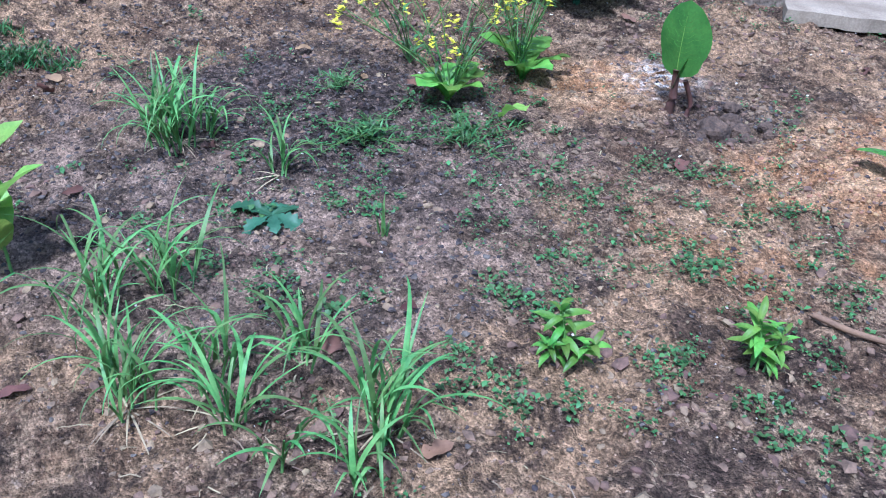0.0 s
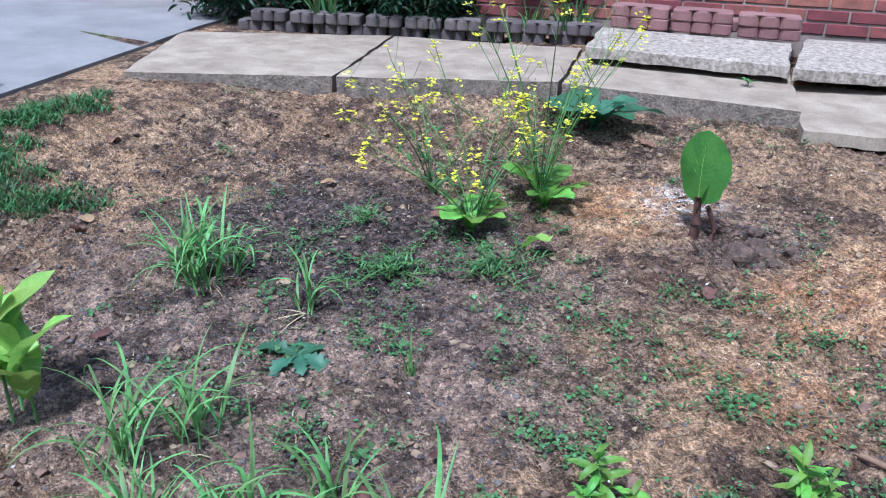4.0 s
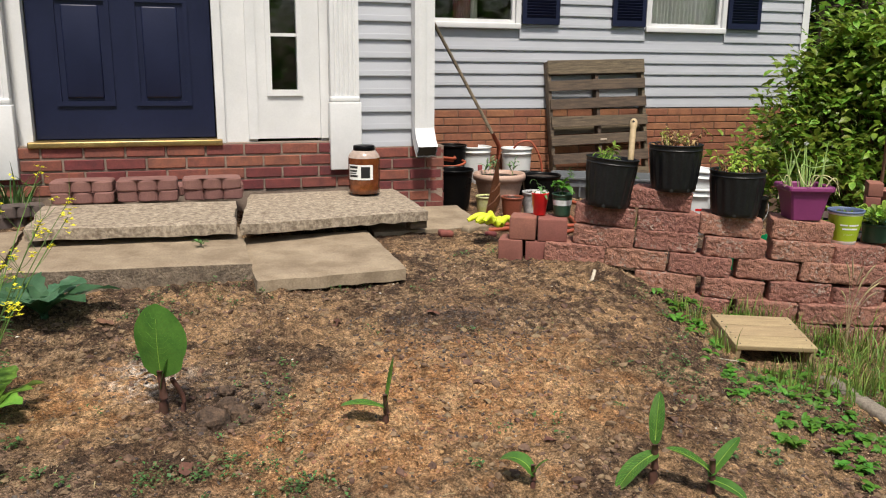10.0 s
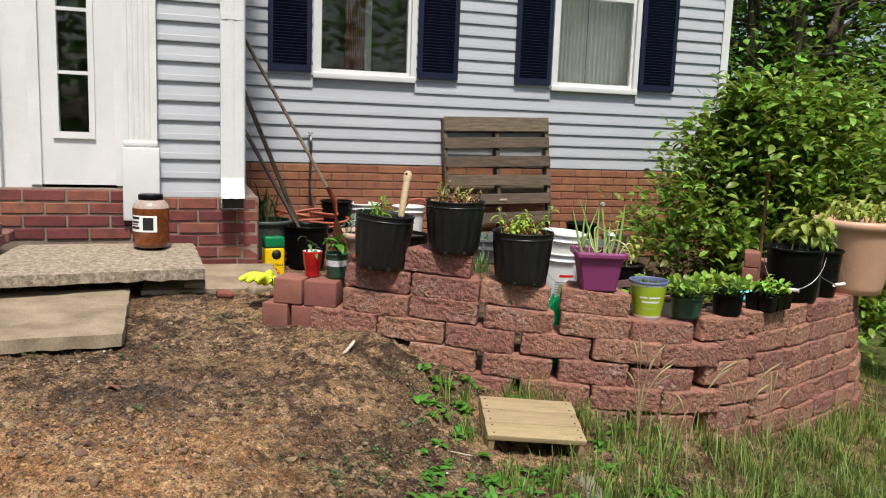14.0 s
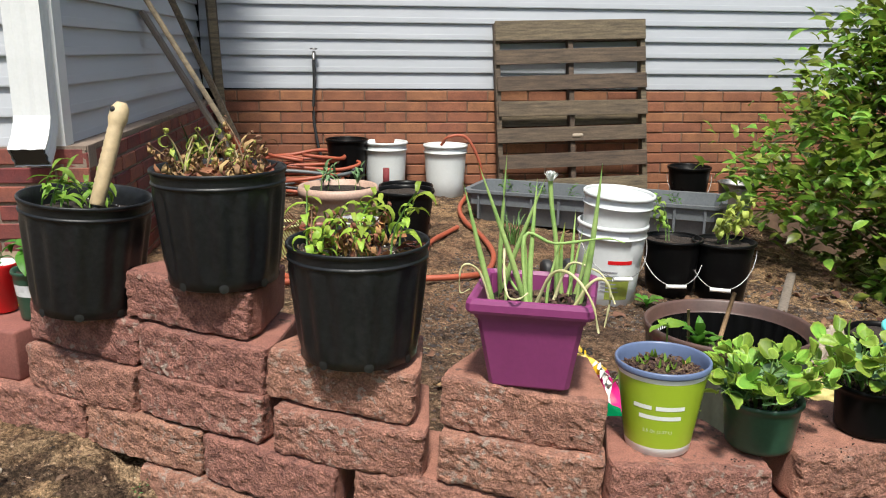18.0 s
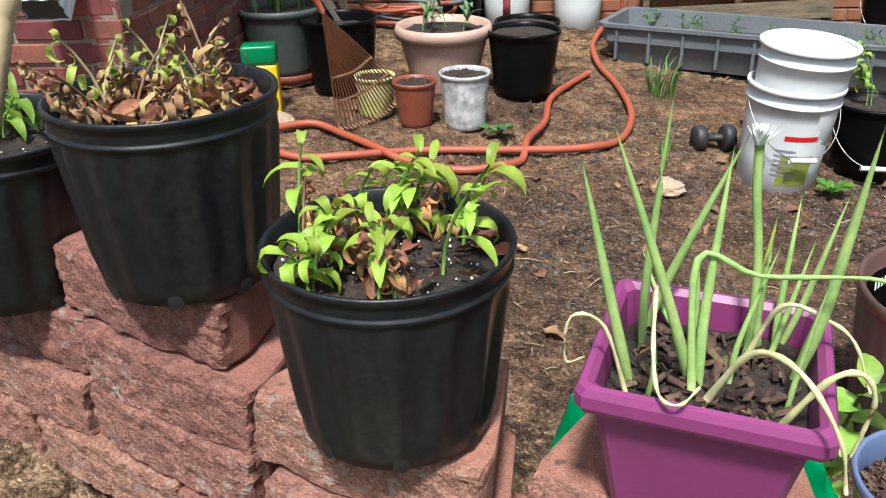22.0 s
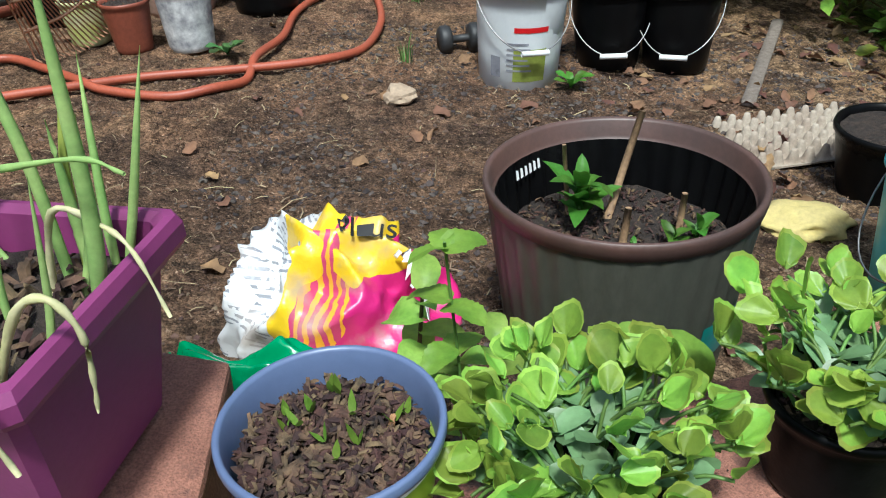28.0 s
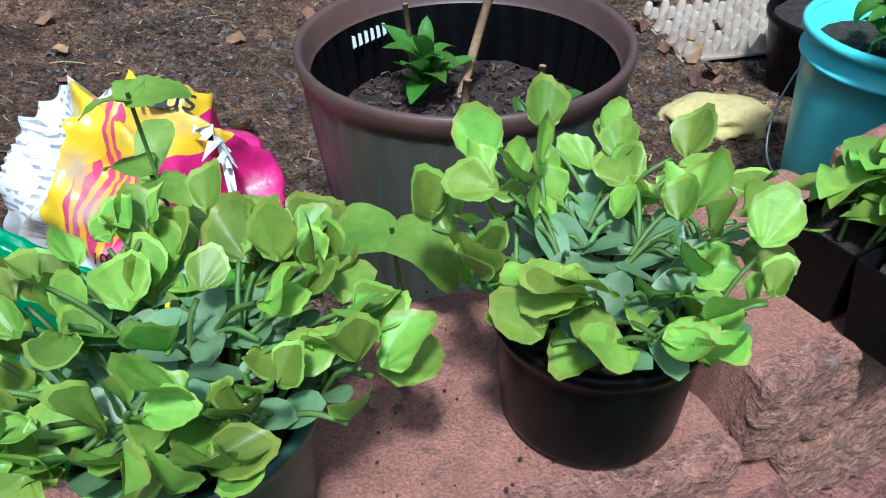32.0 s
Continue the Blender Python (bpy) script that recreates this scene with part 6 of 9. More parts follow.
def leaf_litter(t, z, r, n, seed):
    """Curled dead leaves lying on a pot's soil."""
    rnd = random.Random(seed)
    g = Geo()
    for i in range(n):
        a, q = rnd.uniform(0, 6.28), r * 0.9 * math.sqrt(rnd.random())
        lf = broad_leaf(rnd.uniform(0.02, 0.05), rnd.uniform(0.008, 0.018), 6, 4, rnd.uniform(-1.5, 1.8), rnd.uniform(0.2, 0.9), wave=0.3, rnd=rnd)
        g.add(lf.v, lf.f, turned(q * math.cos(a), q * math.sin(a), z + rnd.uniform(0.004, 0.02), rnd.uniform(0, 360), rnd.uniform(-5, 30), rnd.uniform(-50, 50)))
    tagged(part("leaf_litter", g, ORANGELEAF, t, "curled orange-brown dead leaves"), kind="stuff")


leaf_litter(tB, zB, rB, 95, 15)
leaf_litter(tC, zC, rC, 26, 16)


PALEDRY = mat("pale_dry_leaf", (0.72, 0.66, 0.42), 0.6, (0.52, 0.50, 0.22), 25, 90, 0.1, see=0.2)


def square_pot():
    t = thing("square_planter", 1.914, 4.15, 0.655, -3.5, "purple square plastic planter of long green onions", "planter")
    def ring(a, z, b=None):
        b = b if b is not None else a
        c = 0.008
        return [(-a + c, -b, z), (a - c, -b, z), (a, -b + c, z), (a, b - c, z), (a - c, b, z), (-a + c, b, z), (-a, b - c, z), (-a, -b + c, z)]
    lv = [ring(0.066, 0.0), ring(0.070, 0.004), ring(0.090, 0.128), ring(0.093, 0.128), ring(0.095, 0.136), ring(0.096, 0.140), ring(0.1045, 0.1405), ring(0.107, 0.146), ring(0.107, 0.158), ring(0.104, 0.165), ring(0.098, 0.166), ring(0.092, 0.160), ring(0.088, 0.12), ring(0.082, 0.08)]
    g = Geo()
    verts = [p for r in lv for p in r]
    faces = [(i * 8 + k, i * 8 + (k + 1) % 8, (i + 1) * 8 + (k + 1) % 8, (i + 1) * 8 + k) for i in range(len(lv) - 1) for k in range(8)] + [tuple(range(7, -1, -1))]
    part("pot_body", g.add(verts, faces), PURPLE, t, smooth=False)
    s = soil_disc(0.118, 17)
    s.v = [(max(-0.088, min(0.088, x)), max(-0.088, min(0.088, y)), z) for x, y, z in s.v]
    part("soil", s, POTSOIL, t, m=pose(0, 0, 0.128))
    tagged(part("litter", chips(0.08, 160, 0.016, 18), BARK, t, m=pose(0, 0, 0.13), smooth=False), kind="stuff")
    rnd = random.Random(44)
    upright = [(-0.067, -0.027, -0.127, -0.03, 0.35, 6.6), (-0.012, -0.015, -0.101, -0.036, 0.385, 6.4), (-0.066, 0.028, -0.061, 0.028, 0.396, 5.5), (-0.070, 0.07, 0.005, 0.076, 0.349, 6.2),
               (-0.006, -0.02, -0.006, 0.022, 0.354, 6.2), (0.075, 0.022, 0.104, 0.023, 0.384, 7.2), (0.058, 0.075, 0.059, 0.10, 0.287, 4.5), (0.062, 0.08, 0.101, 0.11, 0.288, 4.5),
               (0.044, 0.068, 0.040, 0.073, 0.248, 6.0), (-0.015, 0.003, -0.021, 0.003, 0.25, 4.6), (-0.03, 0.075, -0.084, 0.11, 0.20, 3.4), (-0.05, -0.045, -0.056, -0.03, 0.23, 3.6), (0.05, 0.04, 0.075, 0.06, 0.26, 3.8), (0.02, 0.0, 0.045, 0.02, 0.27, 3.6), (0.07, -0.03, 0.085, -0.01, 0.25, 3.4)]
    for i, (bx, by, tx, ty, tz_, r) in enumerate(upright):
        b, e = Vector((bx, by, 0.12)), Vector((tx, ty, tz_))
        bow = Vector((rnd.uniform(-0.006, 0.006), rnd.uniform(-0.006, 0.006), 0))
        line = smooth_line([b, b.lerp(e, 0.3) + bow, b.lerp(e, 0.68) + bow * 0.6, e], 5)
        m = len(line) - 1
        part("onion_leaf", tube(line, [r * 0.00085 * (0.72 + 0.28 * min(1, 5 * k / m)) * max(0.06, 1 - (k / m) ** 2.4) for k in range(m + 1)], 10), LEAF_ONION, t)
    tip = smooth_line([(0.034, 0.075, 0.12), (0.036, 0.08, 0.20), (0.041, 0.095, 0.264)], 5)
    part("onion_leaf", tube(tip, [0.0045 - 0.004 * (k / (len(tip) - 1)) ** 2 for k in range(len(tip))], 8), LEAF_YELLOW, t, "yellowing onion leaf")

    def bent(points, r0, r1, material, label):
        line = smooth_line(points, 5)
        m = len(line) - 1
        part("withered_leaf", tube(line, [r0 + (r1 - r0) * k / m + 0.0005 * math.sin(k * 1.7) for k in range(m + 1)], 8), material, t, label)

    bent([(-0.011, -0.031, 0.125), (-0.022, -0.005, 0.255), (0.031, 0.002, 0.244), (0.115, -0.003, 0.259), (0.149, -0.011, 0.255)], 0.0040, 0.0010, LEAF_ONION, "onion leaf bent flat")
    bent([(0.0, -0.045, 0.13), (0.032, -0.068, 0.207), (0.068, -0.096, 0.216), (0.102, -0.122, 0.180), (0.115, -0.123, 0.13)], 0.0037, 0.0014, PALEDRY, "broad pale onion leaf hanging over the rim")
    bent([(-0.067, -0.05, 0.125), (-0.092, -0.056, 0.201), (-0.12, -0.067, 0.212), (-0.123, -0.068, 0.166), (-0.106, -0.067, 0.172)], 0.0022, 0.0009, PALEDRY, "kinked straw-yellow onion leaf")
    bent([(0.058, -0.066, 0.125), (0.093, -0.064, 0.191), (0.117, -0.063, 0.203), (0.130, -0.062, 0.18), (0.127, -0.062, 0.145), (0.123, -0.063, 0.120)], 0.0035, 0.0012, PALEDRY, "pale bent onion leaf")
    bent([(0.03, 0.036, 0.13), (0.055, 0.033, 0.20), (0.094, 0.026, 0.197), (0.119, 0.017, 0.183), (0.139, 0.008, 0.14)], 0.0030, 0.0011, PALEDRY, "straw-yellow onion leaf arching out")
    bent([(-0.052, -0.04, 0.24), (-0.046, -0.075, 0.20), (-0.035, -0.105, 0.175), (-0.017, -0.112, 0.174), (-0.004, -0.088, 0.178)], 0.0022, 0.0012, PALEDRY, "withered onion leaf looped over the rim")
    stalk = smooth_line([(0.033, 0.055, 0.12), (0.030, 0.056, 0.22), (0.018, 0.058, 0.30), (0.014, 0.058, 0.345)], 4)
    lo = part("flower_stalk", tube(stalk, [0.0042] * len(stalk), 8), LEAF_ONION, t)
    bud = Geo()
    for k in range(46):
        lf = leaf(0.026, 0.0045, rnd.uniform(-0.1, 0.3), 0.1, 3)
        bud.add(lf.v, lf.f, turned(0.014, 0.058, 0.338, k * 137, 58 + (k % 8) * 4.5))
    part("flower_bud", bud, PRINT, lo, "white opening onion flower")


square_pot()


def text_geo(body, size, depth=0.0004):
    cu = bpy.data.curves.new("lettering", "FONT")
    cu.body, cu.size, cu.extrude, cu.align_x = body, size, depth, "CENTER"
    ob = bpy.data.objects.new("lettering", cu)
    me = bpy.data.meshes.new_from_object(ob)
    g = Geo()
    g.v = [tuple(v.co) for v in me.vertices]
    g.f = [tuple(p.vertices) for p in me.polygons]
    bpy.data.objects.remove(ob)
    bpy.data.curves.remove(cu)
    bpy.data.meshes.remove(me)
    return g


def wrapped(g, r0, r1, h, z0, a0, lift=0.0006):
    """Bends flat lettering round a tapered pot; x along the girth, y up."""
    out = Geo()
    out.f = g.f
    for x, y, z in g.v:
        zz = z0 + y
        r = r0 + (r1 - r0) * zz / h + lift
        a = radians(a0) + x / r
        out.v.append((r * math.cos(a), r * math.sin(a), zz))
    return out


CLAYWOOD = mat("orange_bark", (0.36, 0.19, 0.09), 0.85, (0.22, 0.11, 0.05), 60, 200, 0.3)


def lime_pot():
    t = thing("lime_pot", 2.147, 4.19, 0.524, 0, "lime green printed pot with grey-blue rim and bark mulch", "plant pot")
    t.matrix_basis = pose(2.144, 4.166, 0.527)
    r0, r1, h = 0.057, 0.082, 0.168
    def wall(z):
        return r0 + (r1 - r0) * z / h
    part("base_band", lathe([(0.0, 0.001), (r0 - 0.006, 0.0), (r0, 0.003), (wall(0.02), 0.02)], 48), PRINT, t, "white base band")
    part("pot_body", lathe([(wall(0.02), 0.02), (wall(0.06), 0.06), (wall(0.10), 0.10), (wall(0.148), 0.148)], 48), LIME, t)
    part("top_band", lathe([(wall(0.148), 0.148), (wall(0.158), 0.158)], 48), PRINT, t, "white top band")
    part("rim", lathe([(r1 - 0.002, 0.157), (r1 + 0.002, 0.158), (r1 + 0.0028, 0.161), (r1 + 0.0028, 0.167), (r1 + 0.0016, 0.169), (r1 - 0.0015, 0.169), (r1 - 0.003, 0.166), (r1 - 0.005, 0.155), (r1 - 0.010, 0.11)], 48), BLUEGREY, t, "grey-blue plastic rim")
    part("soil", soil_disc(0.069, 61), POTSOIL, t, m=pose(0, 0, 0.140))
    tagged(part("bark_mulch", chips(0.070, 1300, 0.0105, 62), BARK, t, "dark bark chips", m=pose(0, 0, 0.141), smooth=False), kind="stuff")
    rnd = random.Random(63)
    g = Geo()
    for i in range(13):
        a, q = rnd.uniform(0, 6.28), 0.058 * math.sqrt(rnd.random())
        for k in range(2):
            lf = leaf(rnd.uniform(0.012, 0.021), 0.0065, -0.2, 0.25, 5)
            g.add(lf.v, lf.f, turned(q * math.cos(a), q * math.sin(a), 0.148, a * 57 + 180 * k + rnd.uniform(-40, 40), rnd.uniform(40, 75)))
    tagged(part("sprout_growth", g, LEAF_POT, t), kind="stuff")
    for x0, x1, y0, y1 in ((-0.046, -0.012, 0.001, 0.009), (-0.005, 0.046, 0.001, 0.009), (-0.034, 0.040, -0.018, -0.010)):
        k = 5
        bars = Geo().add([(x0 + (x1 - x0) * i / k, y, 0) for y in (y0, y1) for i in range(k + 1)], [(i, i + 1, k + 2 + i, k + 1 + i) for i in range(k)])
        part("printed_bar", wrapped(bars, r0, r1, h, 0.096, -98), PRINT, t, "white printed name bars")
    part("size_print", wrapped(text_geo("2.5 Qt (2.37 L)", 0.0085), r0, r1, h, 0.052, -98), PRINT, t, "small white size print")
    part("bark_shard", rough_box(0.006, 0.004, 0.034, 0.001, 9, 0.008), CLAYWOOD, t, "upright orange-brown bark shard", m=pose(0.038, 0.018, 0.142, 8, 6, 20))


lime_pot()


LEAF_MARGIN = green("leaf_margin", (0.44, 0.57, 0.095), (0.25, 0.40, 0.055), island=0.38, rough=0.4)


def squash_leaf(L, rnd):
    """A heart-shaped toothed leaf from its stalk along +x: the blade and its paler margin."""
    n, rings = 42, 9
    w, cup, fold, curl = rnd.uniform(0.66, 0.86), rnd.uniform(0.0, 0.32), rnd.uniform(0.1, 0.5), rnd.uniform(-0.7, 0.2)
    ph, wav = rnd.uniform(0, 6), rnd.uniform(0.02, 0.09)
    verts = [(0.12 * L, 0, 0)]
    for k in range(1, rings + 1):
        q = k / rings
        for i in range(n):
            a = 2 * math.pi * i / n
            r = 0.5 * L * (0.80 + 0.22 * math.cos(a) - 0.30 * max(0, math.cos(a - math.pi)) ** 6 + 0.035 * math.cos(5 * a)) * (1 + (-0.012, 0.028, -0.022)[i % 3] * q ** 6)
            x, y = r * math.cos(a) * q, r * math.sin(a) * q * w
            pleat = 0.035 * L * math.cos(5 * a) * q * (1 - 0.5 * q)
            z = abs(y) * fold + cup * (x * x + y * y) / L * 2.2 + curl * max(0, x) ** 2 / L + wav * L * math.sin(3 * a + ph) * q ** 2.5 + pleat
            verts.append((0.12 * L + x + 0.30 * L * q, y, z))
    ring = lambda k: [(1 + (k - 1) * n + i, 1 + k * n + i, 1 + k * n + (i + 1) % n, 1 + (k - 1) * n + (i + 1) % n) for i in range(n)]
    blade_faces = [(0, 1 + i, 1 + (i + 1) % n) for i in range(n)] + [f for k in range(1, rings - 1) for f in ring(k)]
    return verts, blade_faces, ring(rings - 1)


def squash_pot(x, y, z, r0, r1, h, material, label, seed, n, spread, height):
    t, zs, rs = round_pot("seedling_pot", x, y, z, r0, r1, h, material, label, "squash seedling pots", 0.004, 0.86, lip=0.012, seed=seed, chip=30)
    rnd = random.Random(seed)
    big, coty, st, pale = Geo(), Geo(), Geo(), Geo()
    for i in range(n):
        a, q = i * 2.4 + rnd.uniform(-0.3, 0.3), rs * 0.88 * math.sqrt((i + 0.5) / n)
        b = Vector((q * math.cos(a), q * math.sin(a), zs))
        k = rnd.uniform(0.6, 1.0) * (1.1 - 0.35 * q / rs)
        top = Vector((b.x * (1 + spread * 0.35), b.y * (1 + spread * 0.35), zs + height * 0.45 * k))
        tb = tube(smooth_line([b, b.lerp(top, 0.5) + Vector((0, 0, 0.004)), top], 3), 0.0021, 6)
        st.add(tb.v, tb.f)
        a0 = rnd.uniform(0, 360)
        for c in range(2):
            lf = broad_leaf(0.030 * rnd.uniform(0.85, 1.15), 0.019, 8, 6, rnd.uniform(0.0, 0.4), 0.10, 0.55, 0.42, cup=0.12, rnd=rnd)
            coty.add(lf.v, lf.f, turned(top.x, top.y, top.z, a0 + 180 * c, rnd.uniform(0, 45), rnd.uniform(-20, 20)))
        for c in range(rnd.choice((2, 2, 3))):
            yaw = math.degrees(math.atan2(top.y, top.x)) + rnd.uniform(-85, 85)
            far = rnd.uniform(0.010, 0.032) * spread
            e = top + Vector((math.cos(radians(yaw)) * far, math.sin(radians(yaw)) * far, height * rnd.uniform(0.0, 0.36)))
            tb = tube(smooth_line([top, top.lerp(e, 0.5) + Vector((0, 0, 0.006)), e], 3), 0.0016, 5)
            st.add(tb.v, tb.f)
            v, f, edge = squash_leaf(rnd.uniform(0.030, 0.052), rnd)
            pl = turned(e.x, e.y, e.z, yaw + rnd.uniform(-60, 60), rnd.uniform(-10, 80), rnd.uniform(-35, 35))
            big.add(v, f, pl)
            pale.add(v, edge, pl)
    tagged(part("stalk_growth", st, STEM, t), kind="stuff")
    part("seed_foliage", coty, LEAF_COTY, t, "grey-green oval seed leaves")
    lo = part("true_foliage", big, LEAF_SQUASH, t, "bright green toothed leaves")
    part("leaf_margin", pale, LEAF_MARGIN, lo, "paler yellow-green leaf margins")
    return t


squash_pot(2.330, 4.205, 0.526, 0.058, 0.068, 0.096, GREENP, "dark green pot crowded with squash seedlings", 21, 48, 1.3, 0.108)
squash_pot(2.555, 4.312, 0.523, 0.060, 0.066, 0.096, BLACKP, "small black pot crowded with squash seedlings", 22, 33, 1.35, 0.105)


def cell_tray():
    t = thing("seedling_tray", 2.815, 4.465, 0.519, 38, "black six-cell tray of leafy seedlings", "seedling tray")
    t.matrix_basis = t.matrix_basis @ Matrix.Scale(1.18, 4)
    for i in range(3):
        for j in range(2):
            g = Geo()
            a, b = 0.028, 0.022
            g.add([(x * s, y * s, z) for s, z in ((b / a, 0), (1, 0.062), (0.94, 0.062), (0.9, 0.05)) for x, y in ((-a, -a), (a, -a), (a, a), (-a, a))], [(k * 4 + m, k * 4 + (m + 1) % 4, k * 4 + 4 + (m + 1) % 4, k * 4 + 4 + m) for k in range(3) for m in range(4)] + [(3, 2, 1, 0)])
            part("cell", g, BLACKP, t, smooth=False, m=pose((i - 1) * 0.058, (j - 0.5) * 0.058, 0))
            part("soil", soil_disc(0.024, i + j), POTSOIL, t, m=pose((i - 1) * 0.058, (j - 0.5) * 0.058, 0.052))
    rnd = random.Random(77)
    g, gs = Geo(), Geo()
    for i in range(20):
        leafy_stem(g, gs, (rnd.uniform(-0.08, 0.08), rnd.uniform(-0.05, 0.05), 0.05), 0.06 * rnd.uniform(0.6, 1.1), 6, 0.038, 0.024, rnd, 0.5, 0.0015, 0.6, 25)
    tagged(part("stem_growth", gs, STEM, t), kind="stuff")
    part("foliage", g, LEAF_SQUASH, t)


cell_tray()


def bail(t, r, z, drop, side=-90, grip=True):
    """A wire handle hanging down on one side."""
    a0 = radians(side)
    pts = []
    for k in range(13):
        b = math.pi * k / 12
        across = math.cos(b) * (r + 0.004)
        out = math.sin(b)
        pts.append((across * -math.sin(a0) + out * math.cos(a0) * (r + 0.012), across * math.cos(a0) + out * math.sin(a0) * (r + 0.012), z - drop * out))
    h = part("handle", tube(smooth_line(pts, 2), 0.0022, 6), STEEL, t, "thin wire bail handle")
    if grip:
        c = Vector(pts[6])
        d = Vector((-math.sin(a0), math.cos(a0), 0)) * 0.045
        part("grip", tube([c - d, c + d], 0.009, 10), PRINT, h, "white plastic grip")


def bucket(name, x, y, z, material, label, group="", r0=0.13, r1=0.15, h=0.365, seed=1, tilt=(0, 0), fill=None, hand=-90, drop=0.2, rings=True, grip=True):
    t = thing(name, x, y, z, 0, label, "bucket", group)
    t.matrix_basis = pose(x, y, z, tilt[0], tilt[1], 0)
    w = lambda q: r0 + (r1 - r0) * q / h
    prof = [(r0 - 0.012, 0.004), (r0 - 0.006, 0.0), (r0, 0.006), (w(h * 0.35), h * 0.35), (w(h * 0.7), h * 0.70)]
    if rings:
        for q in (0.84,):
            prof += [(w(h * q), h * q), (w(h * q) + 0.007, h * (q + 0.004)), (w(h * q) + 0.007, h * (q + 0.02)), (w(h * q), h * (q + 0.025))]
    prof += [(w(h) - 0.001, h * 0.955), (w(h) - 0.001, h * 0.99), (w(h) - 0.003, h * 0.99), (w(h * 0.6) - 0.004, h * 0.6), (r0 - 0.005, 0.02), (0.0, 0.016)]
    part("bucket_body", lathe(prof, 44, base=True), material, t)
    part("rim", lathe([(w(h) - 0.001, h * 0.95), (w(h) + 0.007, h * 0.953), (w(h) + 0.008, h * 0.99), (w(h) + 0.003, h), (w(h) - 0.003, h), (w(h) - 0.004, h * 0.97)], 44), material, t)
    if fill:
        part("soil", soil_disc(w(h * fill) - 0.006, seed), POTSOIL, t, m=pose(0, 0, h * fill))
    if hand is not None:
        bail(t, r1 + 0.004, h * 0.86, drop, hand, grip)
    return t


# pots at the wall's far end
b1 = bucket("black_bucket", 3.10, 4.83, 0.498, BLACKP, "black bucket of soil with yellowing pepper plant", "", 0.118, 0.138, 0.27, 3, fill=0.9, hand=-120, drop=0.16, rings=False)
add_plants(b1, 0.243, 0.11, 7, 0.26, 0.085, 0.036, 31, LEAF_YELLOW, droop=0.9, leaves=13)
b2 = bucket("black_bucket", 3.35, 5.10, 0.48, BLACKP, "black bucket with a wire handle behind another", "", 0.115, 0.135, 0.25, 4, fill=0.9, hand=-60, drop=0.14, rings=False)
add_plants(b2, 0.22, 0.09, 3, 0.2, 0.07, 0.03, 32, LEAF_PALE, droop=0.9, leaves=9)
tT, zT, rT = round_pot("terracotta_pot", 3.66, 5.26, 0.465, 0.15, 0.225, 0.42, TERRA, "large terracotta-coloured plastic pot of yellow-green plants", "", 0.014, 0.88, lip=0.05, seed=8, tilt=(0, 0))
add_plants(tT, zT, rT, 14, 0.15, 0.10, 0.02, 33, LEAF_YELLOW, droop=1.4, leaves=9, pitch=40)
part("wooden_stake", tube([(0, 0, -0.4), (0.012, 0, 1.05)], [0.014, 0.012], 8), TWIG, None, m=pose(3.54, 6.24, 0.05))
tagged(bpy.data.objects["wooden_stake"], "brown wooden stake standing behind the buckets", "stake")
gj = bucket("green_jug", 3.27, 4.98, 0.485, GREENP, "clear green plastic bottle beside the buckets", "", 0.05, 0.05, 0.30, 5, hand=None, rings=False)
# piled red blocks stand in for a red-brown slatted wooden crate
for i, (x, y, z) in enumerate([(3.46 + 0.004 * (k % 3), 6.02, 0.33 + 0.104 * (k - 5)) for k in range(8)]):
    tagged(part("paver_brick", bevel_box(0.20, 0.10, 0.10, 0.006), CUBE, m=pose(x + 0.02, y + 0.2, z - 0.09, 0, 0, 40 + 4 * i)), "red block in a small stack built in place of a slatted crate", "block", "stacked red blocks")

# cubes at the wall's near end
for x, y, z, w, d, rz in ((0.60, 4.37, 0.516, 0.13, 0.15, -14), (0.743, 4.352, 0.512, 0.145, 0.17, -10), (0.545, 4.38, 0.402, 0.12, 0.15, -16), (0.68, 4.36, 0.398, 0.13, 0.16, -12)):
    tagged(part("red_paver", bevel_box(w, d, 0.113, 0.006), CUBE, m=pose(x, y, z, 0, 0, rz)), "small red concrete cube stacked at the wall's end", "paver", "red cubes at the wall end")

t = thing("red_cup", 0.68, 4.385, 0.629, 0, "red plastic party cup with white inside, seedling", "cup")
part("cup_body", lathe([(0.0, 0.001), (0.030, 0.0), (0.031, 0.002), (0.035, 0.045), (0.037, 0.047), (0.043, 0.105), (0.0455, 0.112), (0.044, 0.114)], 32), RED, t)
part("cup_lining", lathe([(0.0435, 0.113), (0.0415, 0.105), (0.036, 0.06), (0.0, 0.058)], 32), PRINT, t, "white cup inside")
add_plants(t, 0.06, 0.02, 2, 0.13, 0.06, 0.016, 41, LEAF_WEED, leaves=5)
tg, zg, rg = round_pot("green_pot", 0.79, 4.365, 0.626, 0.040, 0.050, 0.115, GREENP, "small dark green pot with a white band and seedling", "", 0.003, 0.9, lip=0.01, seed=9)
part("label_band", lathe([(0.0458, 0.058), (0.0485, 0.085)], 32), FILM, tg, "white label band")
add_plants(tg, zg, rg, 3, 0.08, 0.08, 0.03, 42, LEAF_PEPPER, leaves=6, pitch=40)
g = Geo()
rnd = random.Random(50)
for k in range(5):
    tb = tube(smooth_line([(0, 0, 0.02), (0.04 * math.cos(0.5 * k), 0.03 * math.sin(0.9 * k) - 0.02, 0.035), (0.085 * math.cos(0.5 * k), 0.05 * math.sin(0.9 * k) - 0.03, 0.02)], 4), [0.018, 0.016, 0.014, 0.013, 0.012, 0.012, 0.011, 0.010, 0.006], 8)
    g.add(tb.v, tb.f)
